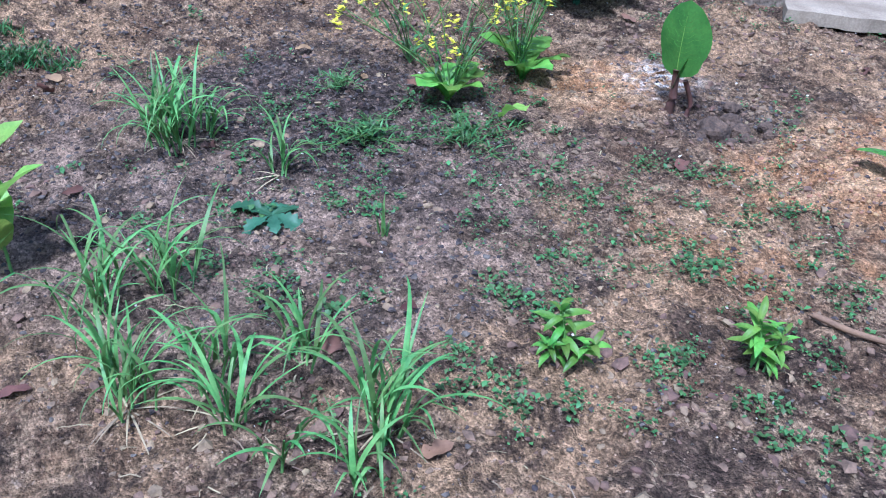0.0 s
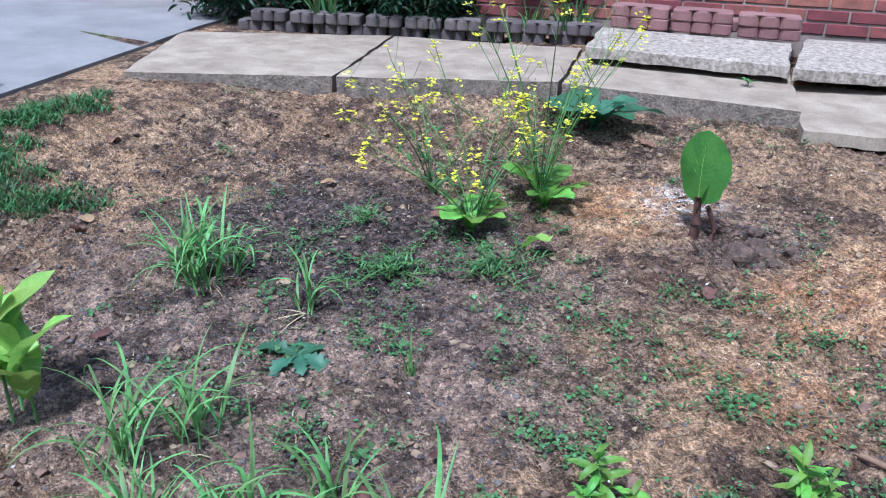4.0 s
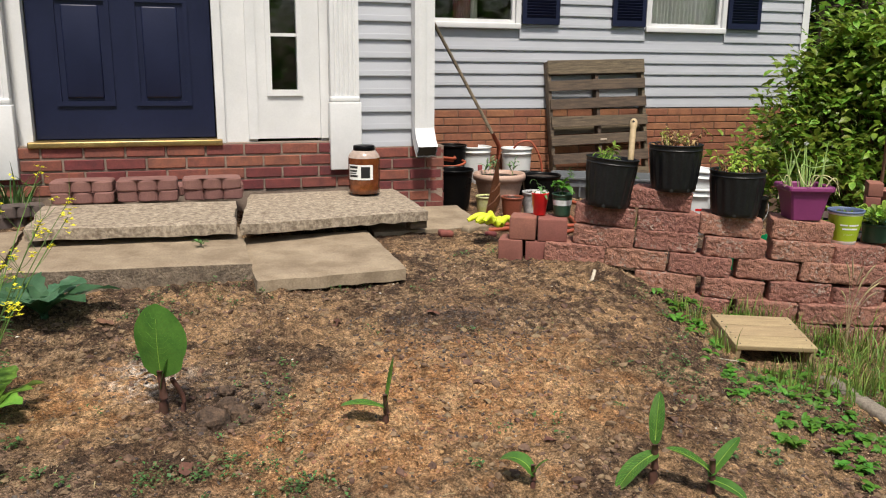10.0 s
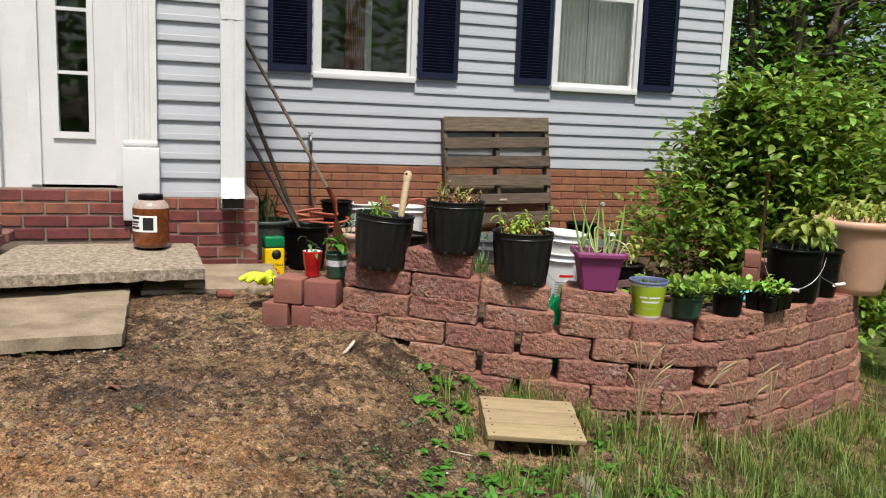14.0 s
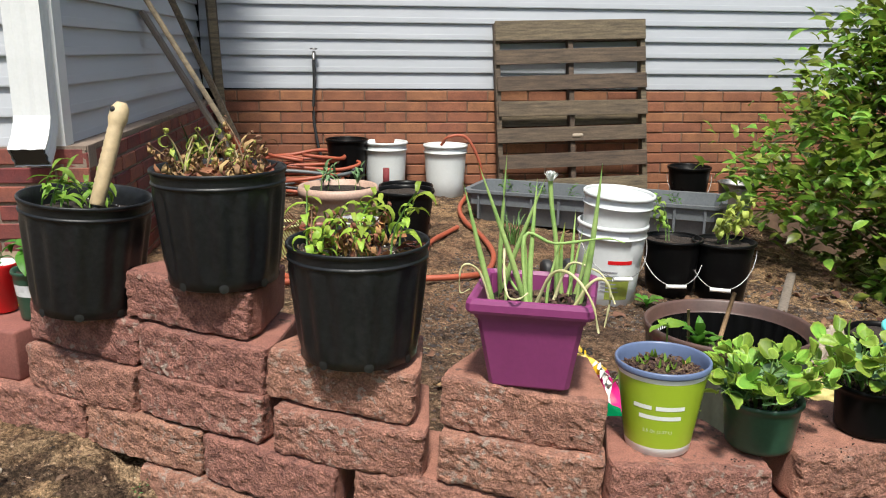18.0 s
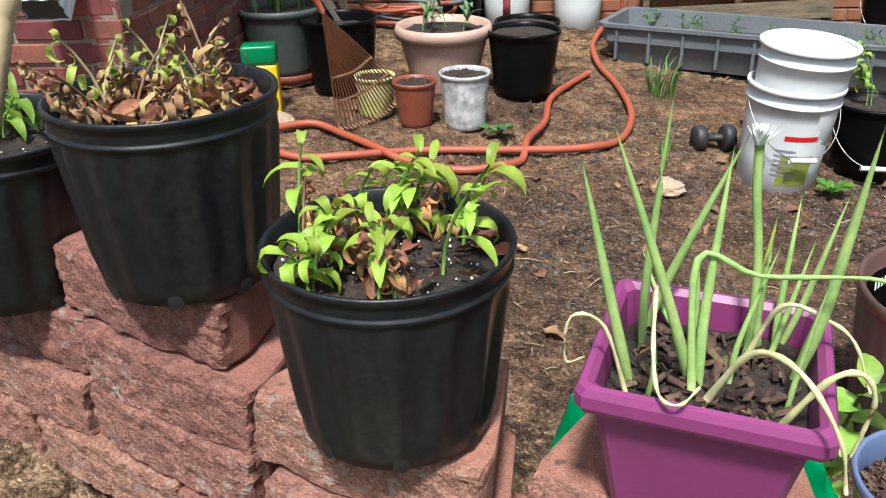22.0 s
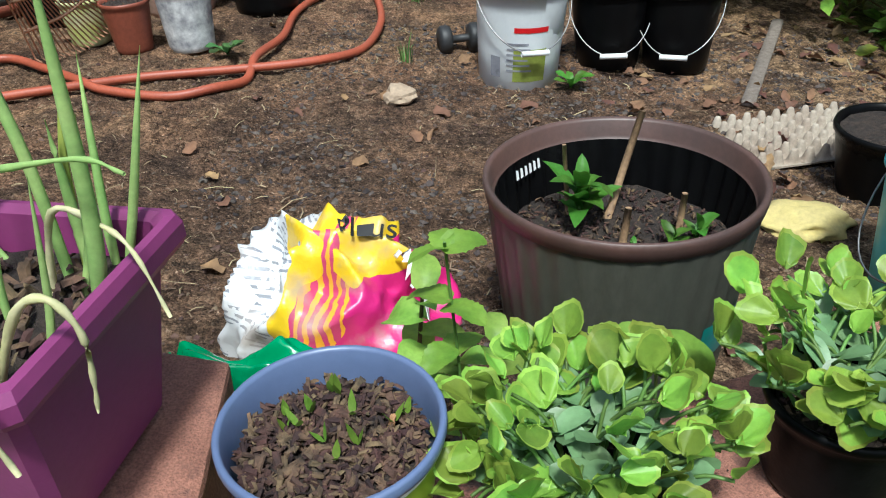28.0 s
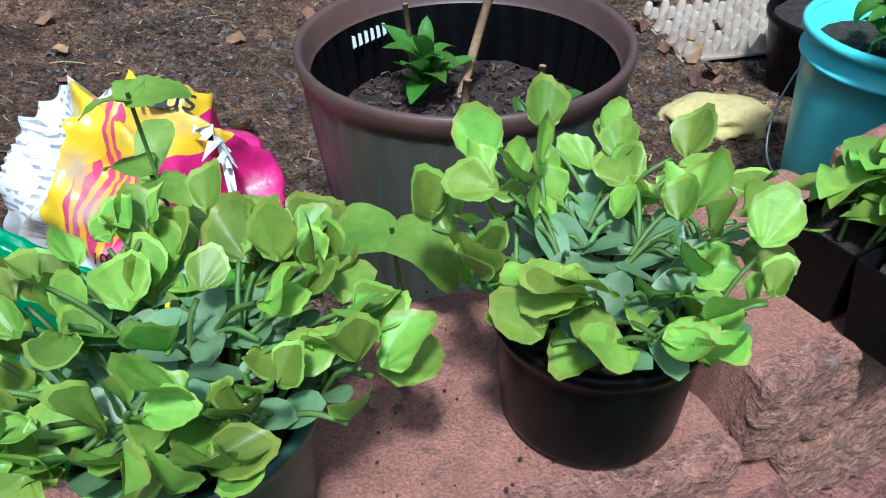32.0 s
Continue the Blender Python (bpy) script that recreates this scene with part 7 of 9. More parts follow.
gl = thing("garden_gloves", 0.50, 4.58, 0.515, 160, "pair of neon yellow-green rubber garden gloves", "gloves")
part("glove", g, GLOVE, gl, m=Matrix.Scale(1.5, 4))
part("glove", g.mesh("glove"), GLOVE, gl, m=pose(0.03, 0.05, 0.03, 0, 0, 50) @ Matrix.Scale(1.45, 4))
tagged(part("garden_hose_nozzle", lathe([(0.0, 0), (0.02, 0.004), (0.022, 0.05), (0.014, 0.06), (0.012, 0.12), (0.0, 0.121)], 16), BLACKRUB, m=pose(0.57, 4.5, 0.54, 90, 0, 60)), "black hose nozzle beside the gloves", "nozzle")

# ---- behind the wall ----
def tz(x, y):
    return ground_z(x, y)


def cup(name, x, y, r0, r1, h, material, label, seed, category="plant pot", group="small pots on the ground"):
    t, zs, rs = round_pot(name, x, y, tz(x, y), r0, r1, h, material, label, group, 0.004, 0.93, lip=0.016, seed=seed, chip=12)
    return t, zs, rs


limecup, _, _ = cup("printed_pot", 0.61, 6.46, 0.066, 0.080, 0.165, mat("faded_lime", (0.42, 0.45, 0.12), 0.5, (0.5, 0.48, 0.3), 14, 60, 0.1), "faded lime green paper pot of soil", 51)
cup("red_brown_pot", 0.80, 6.41, 0.062, 0.083, 0.18, REDPOT, "red-brown plastic nursery pot of soil", 52)
cup("printed_pot", 0.985, 6.478, 0.080, 0.097, 0.222, mat("scenic_print", (0.66, 0.66, 0.64), 0.5, (0.2, 0.2, 0.22), 22, 60, 0.1), "white pot with a grey printed pattern, soil filled", 53)
kb, zk, rk = round_pot("black_pot", 1.11, 6.97, tz(1.11, 6.97), 0.125, 0.155, 0.29, BLACKP, "black nursery pot of soil with tiny sprouts", "black pots on the ground", 0.006, 0.92, lip=0.02, seed=54)
round_pot("black_pot", 1.05, 7.31, tz(1.05, 7.31), 0.12, 0.15, 0.27, BLACKP, "black nursery pot of dark soil", "black pots on the ground", 0.006, 0.92, lip=0.02, seed=55)
kp, zp, rp = round_pot("ribbed_planter", 0.755, 6.93, tz(0.755, 6.93), 0.135, 0.196, 0.30, PINK, "pinkish resin planter with rounded rim and ridges", "", 0.018, 0.9, lip=0.055, seed=56)
for k in range(5):
    part("ridge", lathe([(0.145 + 0.0085 * k + 0.001, 0.06 + 0.04 * k), (0.152 + 0.0085 * k, 0.068 + 0.04 * k), (0.152 + 0.0085 * k, 0.078 + 0.04 * k), (0.147 + 0.0085 * k, 0.086 + 0.04 * k)], 40), PINK, kp)
add_plants(kp, zp, rp, 6, 0.16, 0.09, 0.022, 57, LEAF_COTY, leaves=4, pitch=50)
kk, zz, rr = round_pot("black_pot", 0.36, 6.70, tz(0.36, 6.70), 0.13, 0.16, 0.32, BLACKP, "tall black nursery pot behind the rake", "black pots on the ground", 0.006, 0.85, lip=0.02, seed=58)
kr, zr, rr2 = round_pot("fluted_planter", 0.06, 6.74, tz(0.06, 6.74) + 0.03, 0.135, 0.175, 0.29, mat("dull_green_plastic", (0.05, 0.065, 0.055), 0.5, (0.085, 0.095, 0.085), 3, 60, 0.1), "dull green fluted planter with lily leaves", "", 0.010, 0.9, ribs=(22, 0.004), lip=0.03, seed=59)
part("saucer", lathe([(0.13, -0.03), (0.165, -0.028), (0.175, 0.012), (0.171, 0.014), (0.155, -0.018)], 40), REDPOT, kr, "red-brown saucer")
rnd = random.Random(60)
g = Geo()
for i in range(18):
    v, f = blade(rnd.uniform(0.2, 0.36), 0.02, rnd.uniform(0.5, 1.6), 7)
    g.add(v, f, Matrix.Translation((rnd.uniform(-0.1, 0.1), rnd.uniform(-0.1, 0.1), zr)) @ Euler((0, 0, rnd.uniform(0, 6.28))).to_matrix().to_4x4())
part("lily_leaves", g, LEAF_WEED, kr)


def fertiliser():
    t = thing("plant_food_box", 0.185, 6.31, tz(0.185, 6.31) - 0.005, 24, "yellow plant food tub with a green lid", "plant food tub")
    part("body", bevel_box(0.135, 0.10, 0.20, 0.012, 3), YELLOW, t)
    part("lid", bevel_box(0.138, 0.103, 0.075, 0.014, 3), GREENBAG, t, "green plastic lid", m=pose(0, 0, 0.201))
    part("emblem", lathe([(0.0, 0.0), (0.033, 0.0), (0.033, 0.0015), (0, 0.0015)], 24), INK_AND_SHADE, t, "round dark emblem", m=pose(0.01, -0.0505, 0.155, 90))
    part("lettering", text_geo("Plant Food", 0.026), INK_AND_SHADE, t, m=pose(0.0, -0.0508, 0.075, 90))
    part("flower_print", chips(0.035, 26, 0.016, 5, 0.05), RED, t, "red printed flowers", m=pose(-0.01, -0.052, 0.035, 90), smooth=False)


fertiliser()


def rake():
    t = thing("leaf_rake", 0, 0, 0, 0, "rusty fan leaf rake leaning tines down", "rake")
    t.matrix_basis = Matrix.Identity(4)
    neck, top = Vector((0.635, 5.91, 0.83)), Vector((0.03, 5.80, 1.90))
    left, right = Vector((0.57, 6.17, 0.275)), Vector((0.72, 6.50, 0.345))
    d = (top - neck).normalized()
    part("pole", tube([neck + d * 0.02, top + d * 0.25], 0.011, 10), OLDWOOD, t, "grey wooden pole")
    mid = left.lerp(right, 0.5)
    hub = neck.lerp(mid, 0.18)
    part("ferrule", tube([neck + d * 0.10, neck, hub], [0.013, 0.016, 0.010], 10), HOSE, t, "orange-red ferrule")
    up = (left - hub).cross(right - hub).normalized()
    for i in range(21):
        u = i / 20
        end = left.lerp(right, u) + (mid - hub) * 0.10 * (1 - (2 * u - 1) ** 2)
        part("tine", tube([hub, hub.lerp(end, 0.92), end, end + up * 0.03], 0.0032, 4), RUST, t)
    for q in (0.55, 0.78):
        a, b = hub.lerp(left, q), hub.lerp(right, q)
        part("crossbar", tube(smooth_line([a, a.lerp(b, 0.5) + (mid - hub) * 0.04, b], 6), 0.006, 5), RUST, t)


rake()


def leaning_board(name, foot, top, w, th, material, label):
    f, p = Vector(foot), Vector(top)
    d = p - f
    t = bevel_box(w, th, d.length, 0.003)
    q = d.to_track_quat("Z", "Y").to_matrix().to_4x4()
    ob = part(name, t, material, m=Matrix.Translation(f) @ q)
    return tagged(ob, label, "board", "boards leaning in the corner")


leaning_board("wooden_board", (*hp(0.914, 1.30), 0.25), (*hp(0.27, 1.28), 1.40), 0.085, 0.022, GREYWOOD, "grey weathered board leaning in the house corner")
leaning_board("wooden_board", (*hp(0.888, 1.45), 0.25), (*hp(0.27, 1.43), 1.75), 0.045, 0.03, OLDWOOD, "long dark narrow board leaning in the house corner")
leaning_board("wooden_board", (*hp(0.46, 2.55), 0.30), (*hp(0.36, 2.70), 1.9), 0.06, 0.03, OLDWOOD, "dark broad board leaning in the house corner")
leaning_board("wooden_post", (*hp(0.42, 2.72), 0.30), (*hp(0.36, 2.78), 1.95), 0.05, 0.05, OLDWOOD, "dark upright post in the house corner")


def pallet():
    t = thing("wooden_pallet", 1.89, 7.83, 0.26, 0, "weathered wooden pallet leaning against the house wall", "pallet")
    t.matrix_basis = HOUSE @ pose(2.91, 2.57, 0.17, -9.5, -1.5, 0)
    me = []
    for k in range(3):
        b = bevel_box(1.1, 0.018, 0.105, 0.003)
        o = Vector((k * 5.0, 0, 0))
        b.v = [tuple(Vector(p) + noise.noise_vector(Vector(p) * 6 + o) * 0.005) for p in b.v]
        m = b.mesh("slat", False)
        m.materials.append(OLDWOOD)
        me.append(m)
    rnd = random.Random(4)
    zs = [0.06 + 0.185 * i for i in range(6)]
    for i, z in enumerate(zs):
        part("slat", me[i % 3], None, t, m=pose(rnd.uniform(-0.008, 0.008), 0, z, 0, rnd.uniform(-0.7, 0.7), 0))
    top = bevel_box(1.1, 0.018, 0.14, 0.003).mesh("slat", False)
    top.materials.append(OLDWOOD)
    part("slat", top, None, t, m=pose(0, 0, 1.15))
    for x in (-0.535, 0.0, 0.535):
        part("stringer", bevel_box(0.036, 0.085, 1.28, 0.003), OLDWOOD, t, m=pose(x, 0.055, 0.0))
    for z in (0.05, 0.55, 1.15):
        part("back_slat", me[0], None, t, m=pose(0, 0.106, z))
    part("splinter_knot", rough_box(0.085, 0.02, 0.03, 0.006, 3, 0.015), CARTON, t, "pale splintered knot", m=pose(0.03, -0.006, 0.47))


pallet()


def trough():
    t = thing("plastic_trough", 2.14, 7.84, 0.165, -12, "long grey plastic trough of soil with few weeds", "trough")
    a, b, h = 0.77, 0.23, 0.21
    def ring(a, b, z):
        c = 0.04
        return [(-a + c, -b, z), (a - c, -b, z), (a, -b + c, z), (a, b - c, z), (a - c, b, z), (-a + c, b, z), (-a, b - c, z), (-a, -b + c, z)]
    lv = [ring(a - 0.05, b - 0.05, 0), ring(a - 0.01, b - 0.015, h * 0.55), ring(a + 0.002, b, h * 0.57), ring(a, b, h - 0.02), ring(a + 0.02, b + 0.02, h - 0.018), ring(a + 0.02, b + 0.02, h), ring(a - 0.012, b - 0.012, h), ring(a - 0.03, b - 0.03, h * 0.5), ring(a - 0.05, b - 0.06, 0.02)]
    g = Geo()
    g.add([p for r in lv for p in r], [(i * 8 + k, i * 8 + (k + 1) % 8, (i + 1) * 8 + (k + 1) % 8, (i + 1) * 8 + k) for i in range(len(lv) - 1) for k in range(8)] + [tuple(range(7, -1, -1)), tuple(range(64, 72))])
    part("trough_body", g, GREYP, t, smooth=False)
    for i in range(9):
        part("rib", boxes([(-0.007, -b - 0.012, 0.03, 0.007, -b + 0.03, h - 0.02)]), GREYP, t, smooth=False, m=pose(-0.68 + i * 0.17, 0, 0))
    s = soil_disc(1.0, 71, amp=0.012)
    s.v = [(x * (a - 0.035), y * (b - 0.035), z) for x, y, z in s.v]
    part("soil", s, POTSOIL, t, m=pose(0, 0, h * 0.62))
    rnd = random.Random(72)
    gl, gs = Geo(), Geo()
    for i in range(22):
        leafy_stem(gl, gs, (rnd.uniform(-0.7, 0.75), rnd.uniform(-0.15, 0.15), h * 0.62), rnd.uniform(0.03, 0.12), 6, 0.05, 0.016, rnd, 0.4, 0.0018)
    tagged(part("weed_stems", gs, STEM, t), kind="stuff")
    tagged(part("weeds", gl, LEAF_WEED, t), kind="stuff")
    for x in (-0.52, 0.52):
        ob = part("support_block", bevel_box(0.2, 0.3, 0.16, 0.008), CUBE, m=t.matrix_basis @ pose(x, 0, -0.161))
        tagged(ob, "dark concrete block under the trough", "block", "blocks under the trough")


trough()

# buckets
wb = dict(r0=0.132, r1=0.152, h=0.37)
bucket("white_bucket", 0.68, 8.42, tz(0.68, 8.42), WHITEP, "translucent white bucket against the brick wall", "white buckets", seed=1, hand=None, **wb)
bucket("white_bucket", 1.10, 8.50, tz(1.10, 8.50), WHITEP, "translucent white bucket beside a hose", "white buckets", seed=2, hand=None, **wb)
tagged(part("printed_label", boxes([(-0.022, -0.004, 0, 0.022, 0, 0.15)]), REDCLOTH, m=pose(0.715, 8.278, tz(0.68, 8.42) + 0.05, 0, 0, 8)), "faded pink label on a bucket", "label")
s1 = bucket("white_bucket", 2.16, 6.41, tz(2.16, 6.41) - 0.01, WHITEP, "white printed bucket with another stacked inside", "white buckets", seed=3, tilt=(2, 3), hand=-70, drop=0.17, **wb)
s2 = bucket("white_bucket", 2.173, 6.402, tz(2.16, 6.41) + 0.125, WHITEP, "empty white bucket nested inside another", "white buckets", seed=4, tilt=(2, 4), hand=None, **wb)
def curved_label(t, r0, r1, h, a0, a1, z0, z1, material, name, label):
    g = Geo()
    n = 12
    g.add([((r0 + (r1 - r0) * z / h + 0.0012) * math.cos(a), (r0 + (r1 - r0) * z / h + 0.0012) * math.sin(a), z) for z in (z0, z1) for a in [radians(a0 + (a1 - a0) * i / n) for i in range(n + 1)]], [(i, i + 1, n + 2 + i, n + 1 + i) for i in range(n)])
    return part(name, g, material, t, label)
curved_label(s1, 0.132, 0.152, 0.37, -95, -50, 0.04, 0.15, LEAF_YELLOW, "printed_panel", "yellow-green printed panel")
curved_label(s1, 0.132, 0.152, 0.37, -95, -50, 0.205, 0.222, RED, "printed_strip", "red printed strip")
curved_label(s1, 0.132, 0.152, 0.37, -128, -113, 0.05, 0.12, GREYFILM, "printed_panel", "small grey printed panel")
for i in range(6):
    curved_label(s1, 0.1325, 0.1525, 0.37, -104, -70 - 3 * (i % 3), 0.075 + i * 0.018, 0.081 + i * 0.018, GREYFILM, "text_bar", "grey unreadable text lines")
k1 = bucket("black_bucket", 2.465, 6.57, tz(2.465, 6.57), BLACKP, "black bucket of soil with a wilting seedling", "black buckets", 0.105, 0.135, 0.27, 5, fill=0.92, hand=-85, drop=0.16, rings=False)
k2 = bucket("black_bucket", 2.70, 6.58, tz(2.70, 6.58), BLACKP, "black bucket of soil with a yellow-green pepper plant", "black buckets", 0.108, 0.138, 0.28, 6, fill=0.92, hand=-100, drop=0.16, rings=False)
add_plants(k1, 0.25, 0.05, 2, 0.2, 0.07, 0.022, 81, LEAF_PALE, leaves=8, droop=1.4)
add_plants(k2, 0.255, 0.05, 3, 0.26, 0.08, 0.03, 82, LEAF_YELLOW, leaves=12, droop=1.3)
bucket("black_bucket", *hp(1.27, 2.62), 0.22, BLACKP, "black bucket against the brick wall", "black buckets", 0.11, 0.14, 0.40, 7, fill=0.8, hand=None, rings=False)
bucket("black_bucket", *hp(3.75, 2.55), 0.0, BLACKP, "black bucket beside the pallet", "black buckets", 0.11, 0.15, 0.42, 8, fill=0.8, hand=-90, rings=False)
bucket("steel_pail", *hp(4.1, 2.5), -0.05, STEEL, "dented galvanised pail by the wall", "", 0.10, 0.13, 0.36, 9, hand=None, rings=False)


def line_thing(name, pts, r, material, label, category, per=8, n=10):
    return tagged(part(name, tube(smooth_line([(x, y, ground_z(x, y) + dz) for x, y, dz in pts], per), r, n), material), label, category)


line_thing("garden_hose", [(0.25, 5.98, 0.02), (0.33, 6.06, 0.02), (0.456, 6.18, 0.02), (0.614, 6.14, 0.02), (0.792, 6.04, 0.045), (0.891, 6.0, 0.02), (1.102, 5.99, 0.02), (1.229, 6.06, 0.02), (1.283, 6.19, 0.02), (1.27, 6.34, 0.045), (1.285, 6.6, 0.02), (1.25, 6.95, 0.02), (1.34, 7.4, 0.02)], 0.0145, HOSE, "orange-red rubber hose looped over the soil", "garden hose")
line_thing("garden_hose", [(0.397, 5.9, 0.02), (0.551, 5.89, 0.02), (0.696, 5.95, 0.02), (0.83, 6.05, 0.02), (0.973, 6.14, 0.02), (1.30, 6.27, 0.02), (1.5, 6.375, 0.02), (1.60, 6.56, 0.02), (1.605, 6.85, 0.02), (1.5, 7.22, 0.02), (1.37, 7.55, 0.02), (1.28, 7.95, 0.02), (1.29, 8.3, 0.05)], 0.0145, HOSE, "second strand of orange-red hose on soil", "garden hose")
line_thing("garden_hose", [(1.07, 8.5, 0.36), (1.13, 8.47, 0.42), (1.25, 8.5, 0.42), (1.35, 8.5, 0.25), (1.37, 8.5, 0.02)], 0.011, HOSE, "orange hose arching over a bucket", "garden hose")


def hose_heap():
    t = thing("hose_coil", *hp(0.98, 2.48), 0.22, 15, "tangled heap of orange and grey hoses by the wall", "hose")
    rnd = random.Random(91)
    for i in range(9):
        rx, ry, z = rnd.uniform(0.22, 0.38), rnd.uniform(0.08, 0.18), 0.03 + i * 0.034
        ph = rnd.uniform(0, 6)
        pts = [(rx * math.cos(ph + k * 0.7), ry * math.sin(ph + k * 0.7), z + 0.02 * math.sin(k * 1.7 + i)) for k in range(10)]
        part("loop", tube(smooth_line(pts, 5), 0.012, 8), GREYP if i in (2, 5) else HOSE, t)


hose_heap()


def faucet():
    t = thing("garden_tap", *hp(1.05, BACK - 0.02), 1.20, 15, "dark outdoor tap with a black hose hanging down", "tap")
    part("spout", tube([(0, 0.02, 0), (0, -0.05, 0.0), (0, -0.075, -0.02), (0, -0.078, -0.05)], 0.012, 10), STEEL, t)
    part("wheel", lathe([(0.004, 0), (0.026, 0.0), (0.028, 0.006), (0.022, 0.012), (0.004, 0.012)], 14), STEEL, t, m=pose(0, -0.045, 0.02))
    part("hose", tube(smooth_line([(0, -0.078, -0.04), (0.0, -0.09, -0.2), (-0.01, -0.10, -0.45), (0.03, -0.12, -0.7), (0.1, -0.15, -0.85)], 6), 0.011, 8), BLACKRUB, t, "black rubber hose")


faucet()


CUTSTEM = mat("cut_stem", (0.36, 0.23, 0.12), 0.7, (0.2, 0.12, 0.065), 30, 120, 0.3)


def brown_planter():
    x, y = 2.404, 4.907
    t = thing("tub_planter", x, y, tz(x, y) + 0.04, 0, "large faded brown plastic tub with stubs and seedlings", "tub planter")
    t.matrix_basis = pose(x, y, tz(x, y)) @ Matrix.Diagonal((0.855, 0.855, (0.525 - tz(x, y)) / 0.40, 1))
    r0, r1, h = 0.205, 0.252, 0.40
    w = lambda q: r0 + (r1 - r0) * q / h
    part("tub_body", lathe([(r0 - 0.01, 0.0), (r0, 0.004), (w(0.06), 0.06), (w(0.12), 0.12), (w(0.2), 0.2), (w(0.34), 0.34), (w(0.368), 0.368)], 136, 0, (34, 0.0028, 0.01, 0.345), True), BROWNP, t)
    rimm = mat("faded_brown_rim", (0.105, 0.055, 0.044), 0.45, (0.065, 0.042, 0.036), 5, 90, 0.1, speck=0.12)
    part("rim", lathe([(w(0.368), 0.366), (w(0.37) + 0.004, 0.369), (w(0.39) + 0.006, 0.39), (w(h) + 0.004, 0.399), (w(h) - 0.002, 0.401), (w(h) - 0.009, 0.395), (w(0.37) - 0.008, 0.366), (w(0.36) - 0.012, 0.360)], 96), rimm, t, "brown rolled rim")
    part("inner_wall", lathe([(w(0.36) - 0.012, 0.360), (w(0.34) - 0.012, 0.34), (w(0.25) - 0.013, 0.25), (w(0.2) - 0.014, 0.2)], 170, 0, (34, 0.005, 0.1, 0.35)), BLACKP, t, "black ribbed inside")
    part("soil", soil_disc(w(0.25) - 0.012, 95, amp=0.012), POTSOIL, t, m=pose(0, 0, 0.262))
    tagged(part("bark_mulch", chips(0.21, 900, 0.012, 96), BARK, t, m=pose(0, 0, 0.263), smooth=False), kind="stuff")
    for px, py, dx, dy, L, r in ((-0.02, 0.08, 0.06, 0.06, 0.2, 0.008), (-0.095, 0.10, -0.012, 0.0, 0.15, 0.005), (0.0, -0.06, 0.01, 0.01, 0.10, 0.008), (0.115, 0.03, 0.004, 0, 0.09, 0.007)):
        part("stub", tube([(px, py, 0.25), (px + dx * 0.5, py + dy * 0.5, 0.255 + L * 0.5), (px + dx, py + dy, 0.255 + L)], [r, r * 0.95, r * 0.85], 8), CUTSTEM, t, "cut brown stem stub")
    rnd = random.Random(97)
    g, gs = Geo(), Geo()
    for px, py, n, L in ((-0.075, 0.06, 16, 0.095), (0.095, -0.03, 5, 0.05), (0.14, -0.01, 5, 0.055), (0.02, -0.05, 5, 0.026)):
        leafy_stem(g, gs, (px, py, 0.255), L * 0.85, n, L, L * 0.42, rnd, 0.15, 0.003, 0.4, 45)
    part("stem_growth", gs, STEM, t)
    part("foliage", g, LEAF_PEPPER, t)
    for i in range(6):
        mark = Geo().add([(-0.028 + i * 0.010, 0, 0), (-0.022 + i * 0.010, 0, 0.001), (-0.022 + i * 0.010, 0, 0.013), (-0.027 + i * 0.010, 0, 0.015)], [(0, 1, 2, 3)])
        part("chalk_mark", mark, PRINT, t, "white unreadable mark", m=pose(-0.176, 0.130, 0.33, -10, 0, 55) @ Matrix.Scale(1.4, 4))
    gt = Geo()
    n = 10
    gt.add([((w(z) + 0.0035) * math.cos(a), (w(z) + 0.0035) * math.sin(a), z) for z in (0.12, 0.2) for a in [radians(-52 + 40 * i / n) for i in range(n + 1)]], [(i, i + 1, n + 2 + i, n + 1 + i) for i in range(n)])
    part("tape_label", gt, mat("teal_tape", (0.01, 0.25, 0.2), 0.3, (0.02, 0.16, 0.2), 20, 60, 0.05), t, "shiny teal label strip")


brown_planter()


